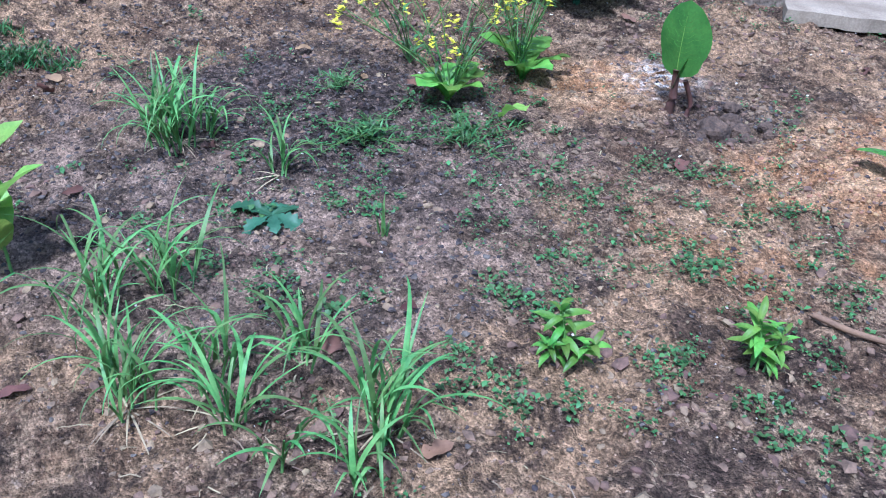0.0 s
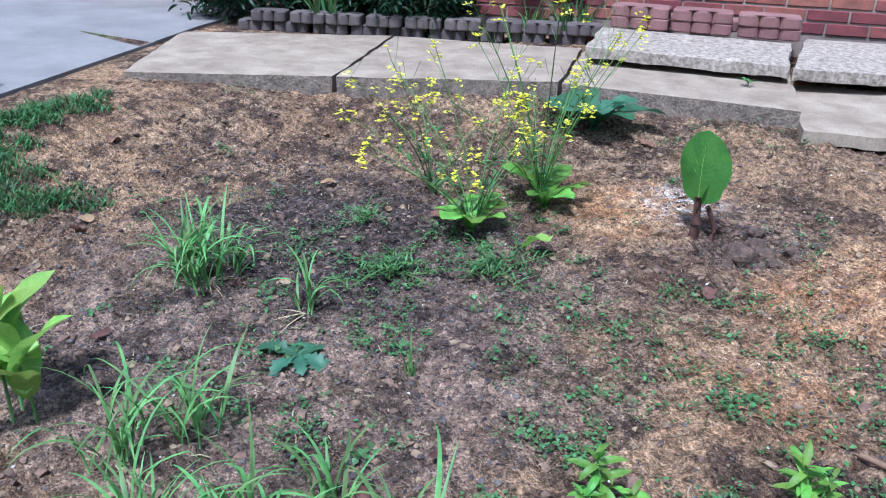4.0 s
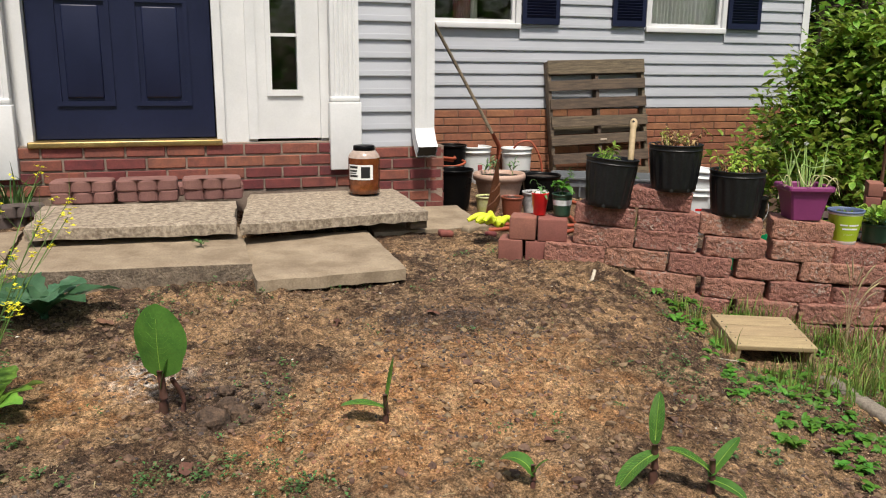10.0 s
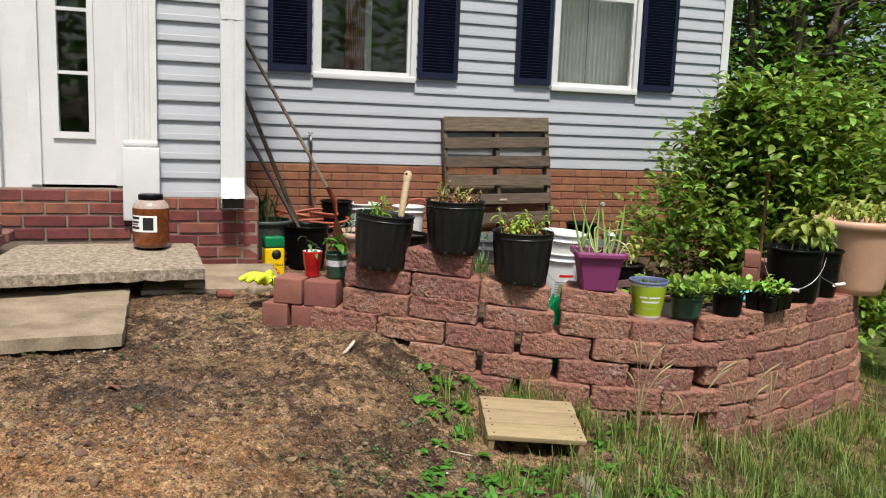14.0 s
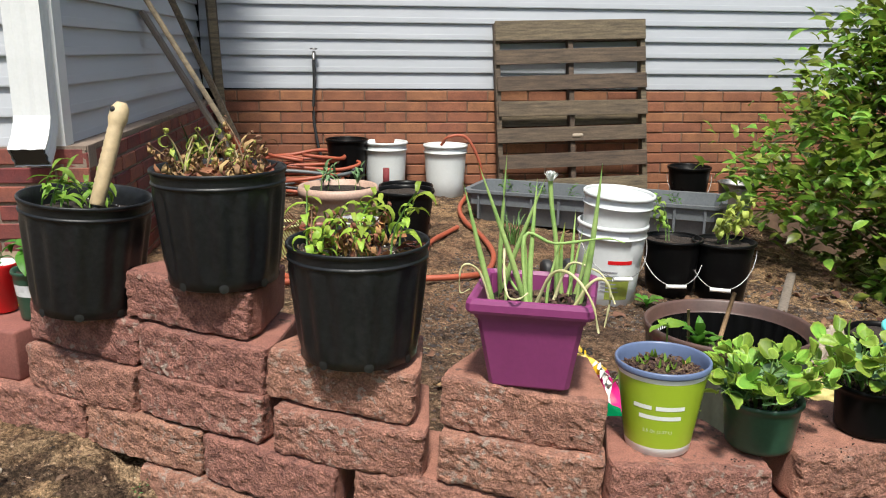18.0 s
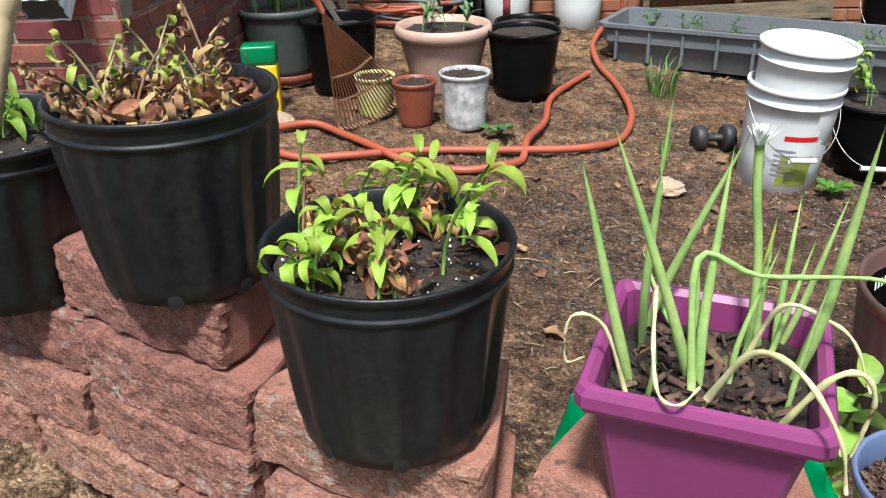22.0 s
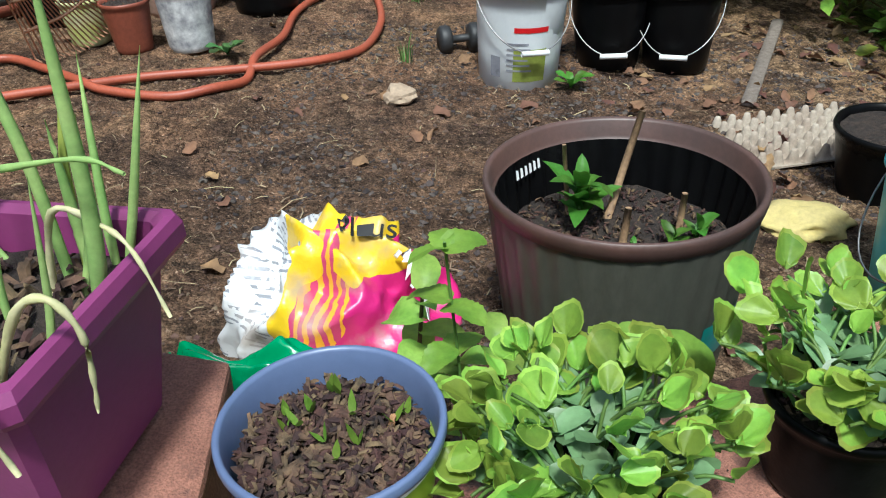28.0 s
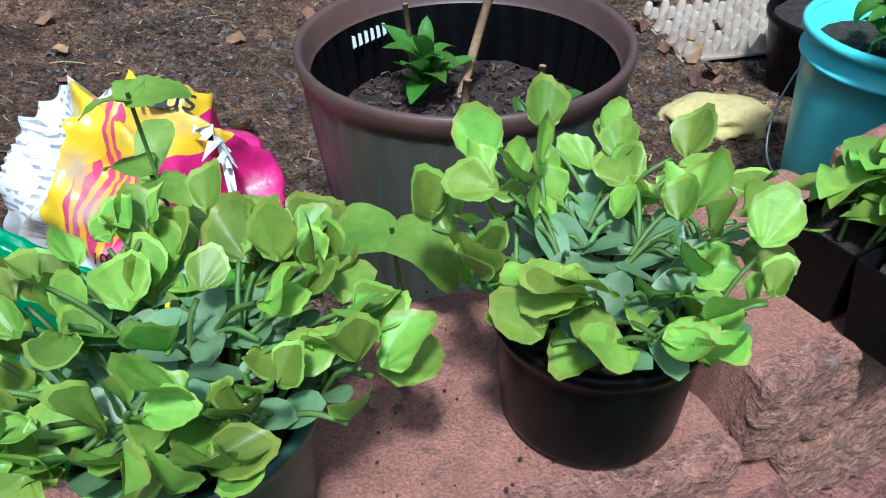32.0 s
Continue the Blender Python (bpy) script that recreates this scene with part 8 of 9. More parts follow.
def bag_print():
    """Printed sack film: white with grey text rows, yellow, orange and pink stripes, magenta, and soil smears."""
    m = bpy.data.materials.new("printed_sack_film")
    m.use_nodes = True
    n, l = m.node_tree.nodes, m.node_tree.links
    tc, sep = n.new("ShaderNodeTexCoord"), n.new("ShaderNodeSeparateXYZ")
    l.new(tc.outputs["Object"], sep.inputs[0])

    def calc(op, p, q):
        k = n.new("ShaderNodeMath")
        k.operation = op
        for i, x in enumerate((p, q)):
            if isinstance(x, (int, float)):
                k.inputs[i].default_value = x
            else:
                l.new(x, k.inputs[i])
        return k.outputs[0]

    def cloud(s, d=3):
        t = n.new("ShaderNodeTexNoise")
        t.inputs["Scale"].default_value, t.inputs["Detail"].default_value = s, d
        l.new(tc.outputs["Object"], t.inputs["Vector"])
        return t.outputs["Fac"]

    def over(f, p, q):
        k = n.new("ShaderNodeMix")
        k.data_type = "RGBA"
        l.new(f, k.inputs["Factor"])
        for key, x in (("A", p), ("B", q)):
            if isinstance(x, tuple):
                k.inputs[key].default_value = rgb(x)
            else:
                l.new(x, k.inputs[key])
        return k.outputs["Result"]

    warp = calc("MULTIPLY", calc("SUBTRACT", cloud(7, 2), 0.5), 0.9)
    u = calc("ADD", calc("DIVIDE", sep.outputs[0], 0.235), warp)
    v = calc("ADD", calc("DIVIDE", sep.outputs[2], 0.25), calc("MULTIPLY", warp, 0.6))
    above = lambda x, k: calc("GREATER_THAN", x, k)
    below = lambda x, k: calc("LESS_THAN", x, k)
    rows = calc("FRACT", calc("DIVIDE", calc("ADD", sep.outputs[2], calc("MULTIPLY", sep.outputs[0], 0.25)), 0.011), 0.0)
    text = calc("MULTIPLY", calc("MULTIPLY", below(rows, 0.42), above(cloud(60, 1), 0.47)), above(cloud(9, 1), 0.46))
    wave = n.new("ShaderNodeTexWave")
    wave.inputs["Scale"].default_value, wave.inputs["Distortion"].default_value, wave.inputs["Detail Scale"].default_value = 17, 4.0, 1.5
    l.new(tc.outputs["Object"], wave.inputs["Vector"])
    stripes = over(above(wave.outputs["Fac"], 0.5), (0.50, 0.05, 0.14), (0.78, 0.36, 0.03))
    yellow = (0.78, 0.52, 0.015)
    col = over(text, (0.66, 0.67, 0.68), (0.24, 0.25, 0.28))
    col = over(above(u, -0.30), col, yellow)
    col = over(calc("MULTIPLY", above(u, -0.12), above(v, 0.12)), col, stripes)
    col = over(calc("MULTIPLY", above(u, -0.3), calc("MULTIPLY", below(u, 0.0), below(v, 0.15))), col, (0.66, 0.67, 0.68))
    col = over(calc("MULTIPLY", above(u, 0.30), above(v, 0.2)), col, (0.55, 0.018, 0.17))
    col = over(calc("MULTIPLY", above(u, 0.05), above(v, 0.66)), col, yellow)
    smear = n.new("ShaderNodeMapRange")
    smear.inputs["From Min"].default_value, smear.inputs["From Max"].default_value, smear.inputs["To Max"].default_value = 0.52, 0.7, 0.75
    l.new(cloud(13, 6), smear.inputs["Value"])
    col = over(smear.outputs[0], col, (0.36, 0.30, 0.25))
    b = n["Principled BSDF"]
    l.new(col, b.inputs["Base Color"])
    b.inputs["Roughness"].default_value = 0.34
    bp = n.new("ShaderNodeBump")
    bp.inputs["Strength"].default_value, bp.inputs["Distance"].default_value = 0.5, 0.008
    l.new(cloud(26, 5), bp.inputs["Height"])
    l.new(bp.outputs[0], b.inputs["Normal"])
    return m


def crumpled(rx, ry, rz_, seed, crease=0.25, sub=5, a0=None):
    """A crumpled film sack: a squashed ball with sharp creases, flat below."""
    bm = bmesh.new()
    bmesh.ops.create_icosphere(bm, subdivisions=sub, radius=1.0)
    o = Vector((seed * 3.7, seed, seed * 0.3))
    for v in bm.verts:
        p = v.co.copy()
        k = 1 - crease * abs(noise.noise(p * 1.6 + o)) * 1.6 - crease * 0.4 * abs(noise.noise(Vector((p.x * 2.2 + p.z, p.y * 3.0, p.z * 3.0 - p.x)) + o + noise.noise_vector(p * 1.3) * 0.6)) - 0.014 * abs(noise.noise(p * 8 + o + noise.noise_vector(p * 3) * 0.5))
        v.co = Vector((p.x * rx * k, p.y * ry * k, max(-0.25, p.z) * rz_ * k))
    return bm


def potting_bag():
    t = thing("potting_mix_bag", 1.93, 4.86, tz(1.92, 4.85) + 0.03, -8, "crumpled pink, yellow and white potting mix bag, half empty", "potting mix bag")
    bm = crumpled(0.235, 0.17, 0.25, 2, 0.34, 6)
    bm.normal_update()
    hull = np.array([v.co for v in bm.verts])
    norm = np.array([v.normal for v in bm.verts])
    part("bag_film", from_bm(bm), bag_print(), t)
    def wrap(g, m, lift=0.002):
        out = []
        for p in g.v:
            q = np.array(m @ Vector(p))
            i = int(np.argmin(((hull - q) ** 2).sum(axis=1)))
            out.append(tuple(q - norm[i] * (np.dot(q - hull[i], norm[i]) - lift)))
        return Geo().add(out, g.f)
    part("lettering", wrap(text_geo("MIX", 0.075, 0.001), pose(0.19, -0.07, 0.19, 50, 0, 25) @ pose(0, 0, 0, 0, 0, -50)), PRINT, t, "white letters on magenta")
    part("lettering", wrap(text_geo("Plus", 0.055, 0.001), pose(0.09, -0.04, 0.26, 38, 0, 8)), INK_AND_SHADE, t, "black letters on yellow")
    part("lettering", wrap(text_geo("100%", 0.024, 0.001), pose(0.05, -0.18, 0.06, 65, 0, 5)), INK_AND_SHADE, t)
    part("flap", Geo().add(*(lambda b: (b.v, b.f))(from_bm(crumpled(0.09, 0.05, 0.07, 7, 0.3, 4)))), YELLOW, t, "torn yellow flap", m=pose(0.14, -0.16, 0.0, 0, 0, 20))

potting_bag()
bmg = crumpled(0.24, 0.075, 0.265, 5, 0.30, 6)
tg2 = thing("green_bag", 1.98, 4.47, tz(1.98, 4.47) + 0.05, 2, "crumpled shiny green soil bag behind the wall", "soil bag")
part("bag_film", from_bm(bmg), GREENBAG, tg2, m=pose(-0.045, -0.01, 0.015))
part("bag_neck", from_bm(crumpled(0.09, 0.07, 0.34, 8, 0.32, 6)), GREENBAG, tg2, "gathered green bag end", m=pose(-0.215, -0.03, 0.0, 0, 8, 0))
part("lettering", text_geo("ALL", 0.035, 0.001), PRINT, tg2, "white letters", m=pose(-0.11, -0.068, 0.15, 62, 0, 4))


def egg_tray():
    t = thing("egg_carton_tray", 2.985, 5.995, tz(2.985, 5.995) + 0.006, 18, "grey-brown moulded paper egg tray lying on soil", "egg tray")
    g = Geo()
    n = 108
    g.add([((i / n - 0.5) * 0.42, (j / n - 0.5) * 0.30, 0.004 + 0.040 * min(1, 1.35 * abs(math.sin(i / n * math.pi * 9) * math.sin(j / n * math.pi * 7)) ** 2.2)) for j in range(n + 1) for i in range(n + 1)],
          [(j * (n + 1) + i, j * (n + 1) + i + 1, (j + 1) * (n + 1) + i + 1, (j + 1) * (n + 1) + i) for j in range(n) for i in range(n)])
    part("tray", g, CARTON, t)
    part("rim", boxes([(-0.214, -0.154, 0.003, -0.2101, 0.154, 0.009), (0.2101, -0.154, 0.003, 0.214, 0.154, 0.009), (-0.2101, -0.154, 0.003, 0.2101, -0.1501, 0.009), (-0.2101, 0.1501, 0.003, 0.2101, 0.154, 0.009)]), CARTON, t, smooth=False)


egg_tray()
tagged(part("wooden_lath", rough_box(0.92, 0.045, 0.02, 0.002, 4, 0.03), GREYWOOD, m=pose(3.02, 6.66, tz(3.02, 6.66) + 0.02, 0, 0, 72.7)), "grey wooden lath lying on soil", "lath")
t = thing("hand_weight", 1.94, 6.62, tz(1.94, 6.62) + 0.045, 20, "small black rubber hand weight on soil", "hand weight")
for x in (-0.055, 0.055):
    part("weight_head", lathe([(0.0, -0.022), (0.045, -0.022), (0.052, -0.012), (0.052, 0.012), (0.045, 0.022), (0, 0.022)], 16), BLACKRUB, t, m=pose(x, 0, 0, 0, 90, 0))
part("weight_bar", tube([(-0.05, 0, 0), (0.05, 0, 0)], 0.014, 10), BLACKRUB, t)
round_pot("black_pot", 3.13, 5.72, tz(3.13, 5.72), 0.11, 0.14, 0.19, BLACKP, "black pot of soil beside a turquoise bucket", "black pots on the ground", 0.006, 0.9, lip=0.02, seed=66)
tb1 = bucket("turquoise_bucket", 3.06, 5.185, tz(3.06, 5.185) - 0.005, TEAL, "turquoise plastic bucket with moulded rings", "", 0.125, 0.15, 0.34, 10, fill=0.85, hand=200, drop=0.2, grip=False)
add_plants(tb1, 0.285, 0.1, 5, 0.09, 0.05, 0.03, 88, LEAF_PEPPER, leaves=6)
sy = crumpled(0.13, 0.09, 0.05, 11, 0.3, 4)
tagged(part("yellow_cloth", from_bm(sy), mat("faded_yellow_cloth", (0.55, 0.45, 0.16), 0.8, (0.42, 0.34, 0.15), 8, 80, 0.2), m=pose(2.87, 5.48, tz(2.87, 5.48) + 0.01)), "crumpled faded yellow cloth on soil", "cloth")
rosette(1.144, 6.40, 6, 0.085, 0.04, "small green weed beside the printed pot", 101, LEAF_WEED, 0.1, "broad_leaf_weed", 45)
grass_clump("grass_clump", 1.70, 7.23, 70, 0.2, 0.07, "grass tuft growing before the grey trough", 102, lean=1.3, width=0.007, group="grass tufts behind the wall")
grass_clump("grass_clump", 1.77, 6.45, 14, 0.11, 0.02, "small grass sprig in bare soil", 103, lean=0.4, width=0.007, group="grass tufts behind the wall")
rosette(2.34, 6.30, 7, 0.08, 0.03, "small green weed beside the white bucket", 104, LEAF_PEPPER, 0.1, "broad_leaf_weed", 55)


def tall_seedling(x, y, h, seed):
    rnd = random.Random(seed)
    g, gs = Geo(), Geo()
    leafy_stem(g, gs, (0, 0, 0), h, 12, 0.07, 0.045, rnd, 0.1, 0.004, 0.5, 25)
    t = thing("leafy_seedling", x, y, tz(x, y), 0, "thin upright green seedling growing behind the wall", "seedling")
    part("stem", gs, STEM_RED, t)
    part("foliage", g, LEAF_PALE, t)


def bean_seedling(x, y, h, seed, leaves, z=None):
    """leaves: (height share, yaw, length)."""
    rnd = random.Random(seed)
    t = thing("bean_seedling", x, y, tz(x, y) if z is None else z, 0, "tall seedling with broad pointed bright green leaves", "seedling")
    part("stem", tube(smooth_line([(0, 0, 0), (0.01, 0.005, h * 0.5), (0.0, 0.0, h)], 4), 0.0019, 6), STEM, t)
    for q, yaw, L in leaves:
        lf = broad_leaf(L, L * 0.7, 14, 8, 0.5 if L < 0.065 else 1.0, 0.15, 0.36, 0.6, serr=0.12 if L < 0.065 else 0.02, wave=0.12, rnd=rnd, veins=0.006)
        part("leaf", Geo().add(lf.v, lf.f, turned(0, 0, h * q - 0.006, yaw, rnd.uniform(5, 30), rnd.uniform(-15, 15))), LEAF_POT, t)


bean_seedling(2.187, 4.464, 0.48, 120, ((1.0, 200, 0.045), (1.0, 20, 0.05), (1.0, 110, 0.04), (0.86, 160, 0.055), (0.84, -30, 0.055), (0.72, 240, 0.05), (0.70, 60, 0.06), (0.6, -10, 0.05), (0.58, 170, 0.05)))
bean_seedling(2.405, 4.40, 0.46, 121, ((1.0, 190, 0.078), (1.0, -25, 0.076), (0.8, -80, 0.06), (0.62, 10, 0.05)))
bean_seedling(2.465, 4.43, 0.33, 122, ((1.0, 120, 0.06), (0.95, -60, 0.07), (0.7, 20, 0.05)))
tall_seedling(2.12, 4.56, 0.36, 105)
tall_seedling(2.24, 4.55, 0.30, 106)
rosette(1.72, 4.42, 5, 0.09, 0.06, "green weed at the back of the wall", 109, LEAF_PEPPER, 0.1, "broad_leaf_weed", 40)

# big shrub by the house end and the woods behind
def big_shrub():
    rnd = random.Random(200)
    t = thing("large_shrub", 4.3, 7.6, tz(4.3, 7.6), 0, "large glossy-leaved green shrub at the house end", "shrub")
    lv, st, ylw = Geo(), Geo(), Geo()
    tips = []
    for i in range(420):
        a, u = rnd.uniform(0, 6.28), rnd.random()
        rr = 1.5 * math.sqrt(rnd.uniform(0.1, 1)) * (0.75 + 0.35 * noise.noise(Vector((math.cos(a) * 1.5, math.sin(a) * 1.5, u * 2))))
        z = 0.15 + 1.95 * u ** 0.8
        k = 1.0 if z < 1.5 else max(0.25, 1 - (z - 1.5) / 1.0)
        if rr * k * math.cos(a) < -0.75 and z < 0.9:
            continue
        tips.append(Vector((rr * k * math.cos(a) * 1.05, rr * k * math.sin(a) * 0.85, z)))
    for e in tips[::2]:
        tb = tube(smooth_line([(e.x * 0.12, e.y * 0.12, 0), (e.x * 0.4, e.y * 0.4, e.z * 0.55), e], 3), [0.014, 0.012, 0.010, 0.008, 0.006, 0.004, 0.003], 5)
        st.add(tb.v, tb.f)
    for e in tips:
        for k in range(rnd.randint(32, 46)):
            q = e + Vector((rnd.gauss(0, 0.11), rnd.gauss(0, 0.11), rnd.gauss(-0.03, 0.10)))
            s = rnd.uniform(0.6, 1.25)
            lf = leaf(0.105 * s, 0.050 * s, 0.4, 0.3, 3, 0.7, 0.55)
            (ylw if rnd.random() < 0.03 else lv).add(lf.v, lf.f, turned(q.x, q.y, q.z, math.degrees(math.atan2(q.y, q.x)) + rnd.uniform(-80, 80), rnd.uniform(-25, 60), rnd.uniform(-40, 40)))
    part("branch_growth", st, TWIG, t)
    part("foliage", lv, LEAF_SHRUB, t)
    part("yellow_foliage", ylw, LEAF_YELLOW, t, "scattered yellow leaves")


big_shrub()


def tree(x, y, h, seed, r=0.12):
    rnd = random.Random(seed)
    t = thing("woodland_tree", x, y, base_z(x, y) - 0.1, 0, "woodland tree with green summer leaves", "tree", "trees behind the house")
    part("trunk", tube(smooth_line([(0, 0, 0), (rnd.uniform(-0.1, 0.1), 0, h * 0.4), (rnd.uniform(-0.3, 0.3), 0, h)], 4), [r, r, r * 0.9, r * 0.85, r * 0.8, r * 0.7, r * 0.55, r * 0.4, r * 0.2], 9), TRUNK, t)
    st, lv = Geo(), Geo()
    for i in range(46):
        a, z = rnd.uniform(0, 6.28), h * rnd.uniform(0.05, 1.0)
        L = rnd.uniform(0.7, 2.0) * (1.1 - 0.4 * z / h)
        e = Vector((L * math.cos(a), L * math.sin(a), z + rnd.uniform(-0.3, 0.5)))
        tb = tube([(0, 0, z * 0.95), e * 0.5 + Vector((0, 0, z * 0.5)), e], [0.03, 0.02, 0.008], 5)
        st.add(tb.v, tb.f)
        for k in range(55):
            q = Vector((0, 0, z)).lerp(e, rnd.uniform(0.35, 1.1)) + Vector((rnd.gauss(0, 0.22), rnd.gauss(0, 0.22), rnd.gauss(0, 0.2)))
            s = rnd.uniform(0.6, 1.4)
            lv.add([(0, 0, 0), (0.05 * s, -0.035 * s, 0.01), (0.12 * s, 0, -0.01), (0.05 * s, 0.035 * s, 0.01)], [(0, 1, 2, 3)], turned(q.x, q.y, q.z, rnd.uniform(0, 360), rnd.uniform(-40, 50), rnd.uniform(-40, 40)))
    part("limb_growth", st, TRUNK, t)
    part("crown", lv, LEAF_WOOD, t)


rnd = random.Random(300)
for i in range(20):
    u = i / 19
    tree(5.4 + 6.5 * u + rnd.uniform(-0.8, 0.8), 9.5 - 2.5 * u + rnd.uniform(0, 5.5) - (4.5 * u if i % 3 == 0 else 0), rnd.uniform(4.5, 7.5), 310 + i, rnd.uniform(0.06, 0.16))


def woods_stuff():
    """Undergrowth and far foliage that closes the view."""
    rnd = random.Random(400)
    g = Geo()
    for i in range(26000):
        a = rnd.uniform(-0.2, 1.25)
        d = rnd.uniform(5.5, 16)
        x, y = 3.2 + d * math.cos(a), 4.5 + d * math.sin(a) * 0.9
        if x < 5.0:
            continue
        zmax = 0.5 + 7.5 * ease((d - 5.5) / 8)
        z = base_z(x, y) + zmax * rnd.random() ** 0.8
        s = rnd.uniform(0.8, 2.2)
        g.add([(0, 0, 0), (0.05 * s, -0.04 * s, 0.01), (0.13 * s, 0, -0.01), (0.05 * s, 0.04 * s, 0.01)], [(0, 1, 2, 3)], turned(x, y, z, rnd.uniform(0, 360), rnd.uniform(-40, 50), rnd.uniform(-40, 40)))
    ob = part("undergrowth", g, LEAF_WOOD)
    tagged(ob, "dense green woodland undergrowth behind the garden", "undergrowth", kind="stuff")


woods_stuff()


def tree_line():
    """The trees across the yard, seen only in the panes."""
    rnd = random.Random(410)
    g = Geo()
    for i in range(9000):
        x = rnd.uniform(-26, 26)
        y = -13 - rnd.uniform(0, 5) + 0.012 * x * x
        z = -0.5 + (7.5 + 2.5 * noise.noise(Vector((x * 0.3, 0, 4)))) * rnd.random() ** 0.9
        s = rnd.uniform(2.5, 6)
        g.add([(0, 0, 0), (0.05 * s, -0.04 * s, 0.01), (0.13 * s, 0, -0.01), (0.05 * s, 0.04 * s, 0.01)], [(0, 1, 2, 3)], turned(x, y, z, rnd.uniform(0, 360), rnd.uniform(-40, 50), rnd.uniform(-40, 40)))
    tagged(part("tree_line", g, LEAF_WOOD), "row of leafy trees across the yard", "trees", kind="stuff")


tree_line()


def spilled_soil():
    """Crumbs of potting soil dropped on the block tops."""
    rnd = random.Random(77)
    g = Geo()
    for cx, cy, r, n in ((2.46, 4.23, 0.03, 28), (2.43, 4.20, 0.012, 16), (2.28, 4.12, 0.01, 12), (1.75, 4.2, 0.05, 20), (2.5, 4.3, 0.08, 25)):
        for k in range(n):
            x, y = cx + rnd.gauss(0, r), cy + rnd.gauss(0, r)
            z = wall_top(x) - (0.098 if x > 2.07 else 0)
            s = rnd.uniform(0.0005, 0.002)
            g.add([p * s * rnd.uniform(0.7, 1.2) for p in BALL[0]], BALL[1], Matrix.Translation((x, y, z + s * 0.5)))
    tagged(part("spilled_soil", g, POTSOIL), "dark soil crumbs spilled on the block tops", "soil crumbs", kind="stuff")


# ---- litter and weeds over the soil ----
HOUSE_BACK = HOUSE.inverted()


def clear_of(x, y):
    """False on paving, under the house and inside the wall."""
    q = HOUSE_BACK @ Vector((x, y, 0))
    if q.y > -0.1 and q.x < 0.32 or q.y > BACK - 0.08 and q.x < 5.6:
        return False
    if x < -3.1 or 1.36 < x < 1.84 and 3.5 < y < 3.95:
        return False
    if y > 3.58 + 0.2 * (x + 1.63) and -1.95 < x < 0.05:
        return False
    if x <= -1.6 and y > 2.46 + 0.7 * (x + 3.19):
        return False
    if 0.5 < x < 4 and -0.0 < behind_wall(x, y) < 0.2 and y < 6.5:
        return False
    return True


def scatter(n, seed, box, keep):
    rnd = random.Random(seed)
    out = []
    while len(out) < n:
        x, y = rnd.uniform(box[0], box[1]), rnd.uniform(box[2], box[3])
        if clear_of(x, y) and keep(x, y, rnd):
            out.append((x, y, rnd))
    return out


def ball():
    bm = bmesh.new()
    bmesh.ops.create_icosphere(bm, subdivisions=1, radius=1.0)
    g = from_bm(bm)
    return [Vector(p) for p in g.v], g.f


BALL = ball()


def pebbles(name, n, seed, box, keep, lo, hi, material, label):
    g = Geo()
    for x, y, rnd in scatter(n, seed, box, keep):
        s = lo * (hi / lo) ** (rnd.random() ** 2.2)
        v = [p * s * rnd.uniform(0.45, 1.35) for p in BALL[0]]
        v = [(p.x, p.y, p.z * 0.65) for p in v]
        g.add(v, BALL[1], Matrix.Translation((x, y, ground_z(x, y) - s * 0.05)) @ Euler((rnd.uniform(-0.4, 0.4), rnd.uniform(-0.4, 0.4), rnd.uniform(0, 6.28))).to_matrix().to_4x4())
    tagged(part(name, g, material, smooth=False), label, "soil crumbs", kind="stuff")


PALEBIT = mat("pale_grit", (0.55, 0.50, 0.44), 0.9, (0.4, 0.33, 0.26), 40, 200, 0.2, island=0.3)
CRUMB = mat("soil_crumb", (0.23, 0.145, 0.09), 0.95, (0.09, 0.056, 0.036), 40, 200, 0.3, island=0.4)
LOAM = mat("loam_crumb", (0.17, 0.105, 0.07), 0.95, (0.07, 0.045, 0.032), 40, 200, 0.3, island=0.5)
CLAYC = mat("clay_crumb", (0.36, 0.20, 0.10), 0.95, (0.27, 0.14, 0.07), 40, 200, 0.3, island=0.3)
MULCH = mat("mulch_bit", (0.10, 0.075, 0.065), 0.9, (0.03, 0.024, 0.022), 60, 200, 0.3, island=0.6)
bed = (-2.8, 2.2, 0.8, 4.5)
pebbles("soil_crumbs", 15000, 1, bed, lambda x, y, r: (math.hypot(x + 1.75, y - 2.1) > 0.75 or r.random() < 0.15) and (noise.noise(Vector((x * 2, y * 2, 5))) > -0.25 or r.random() < 0.3), 0.0025, 0.015, CRUMB, "loose brown soil crumbs and clods")
pebbles("soil_clods", 1500, 2, (-2.0, 1.6, 0.85, 3.6), lambda x, y, r: noise.noise(Vector((x * 1.3, y * 1.3, 12))) > -0.05 or y < 1.5, 0.006, 0.022, CRUMB, "larger dry soil clods")
pebbles("clay_crumbs", 4000, 3, (-0.5, 0.8, 2.3, 3.3), lambda x, y, r: math.hypot(x + 0.09, y - 2.55) < 0.32 or math.hypot(x - 0.25, y - 2.93) < 0.36, 0.0015, 0.009, CLAYC, "orange clay crumbs on the mound")
pebbles("mulch_bits", 9000, 4, (-3.0, 0.6, 1.0, 3.6), lambda x, y, r: math.hypot(x + 1.85, y - 2.05) < 0.85 or math.hypot(x + 0.55, y - 2.76) < 0.2 or math.hypot(x - 0.18, y - 3.38) < 0.4 or math.hypot(x + 0.95, y - 1.5) < 0.3, 0.002, 0.010, MULCH, "dark bark mulch bits")
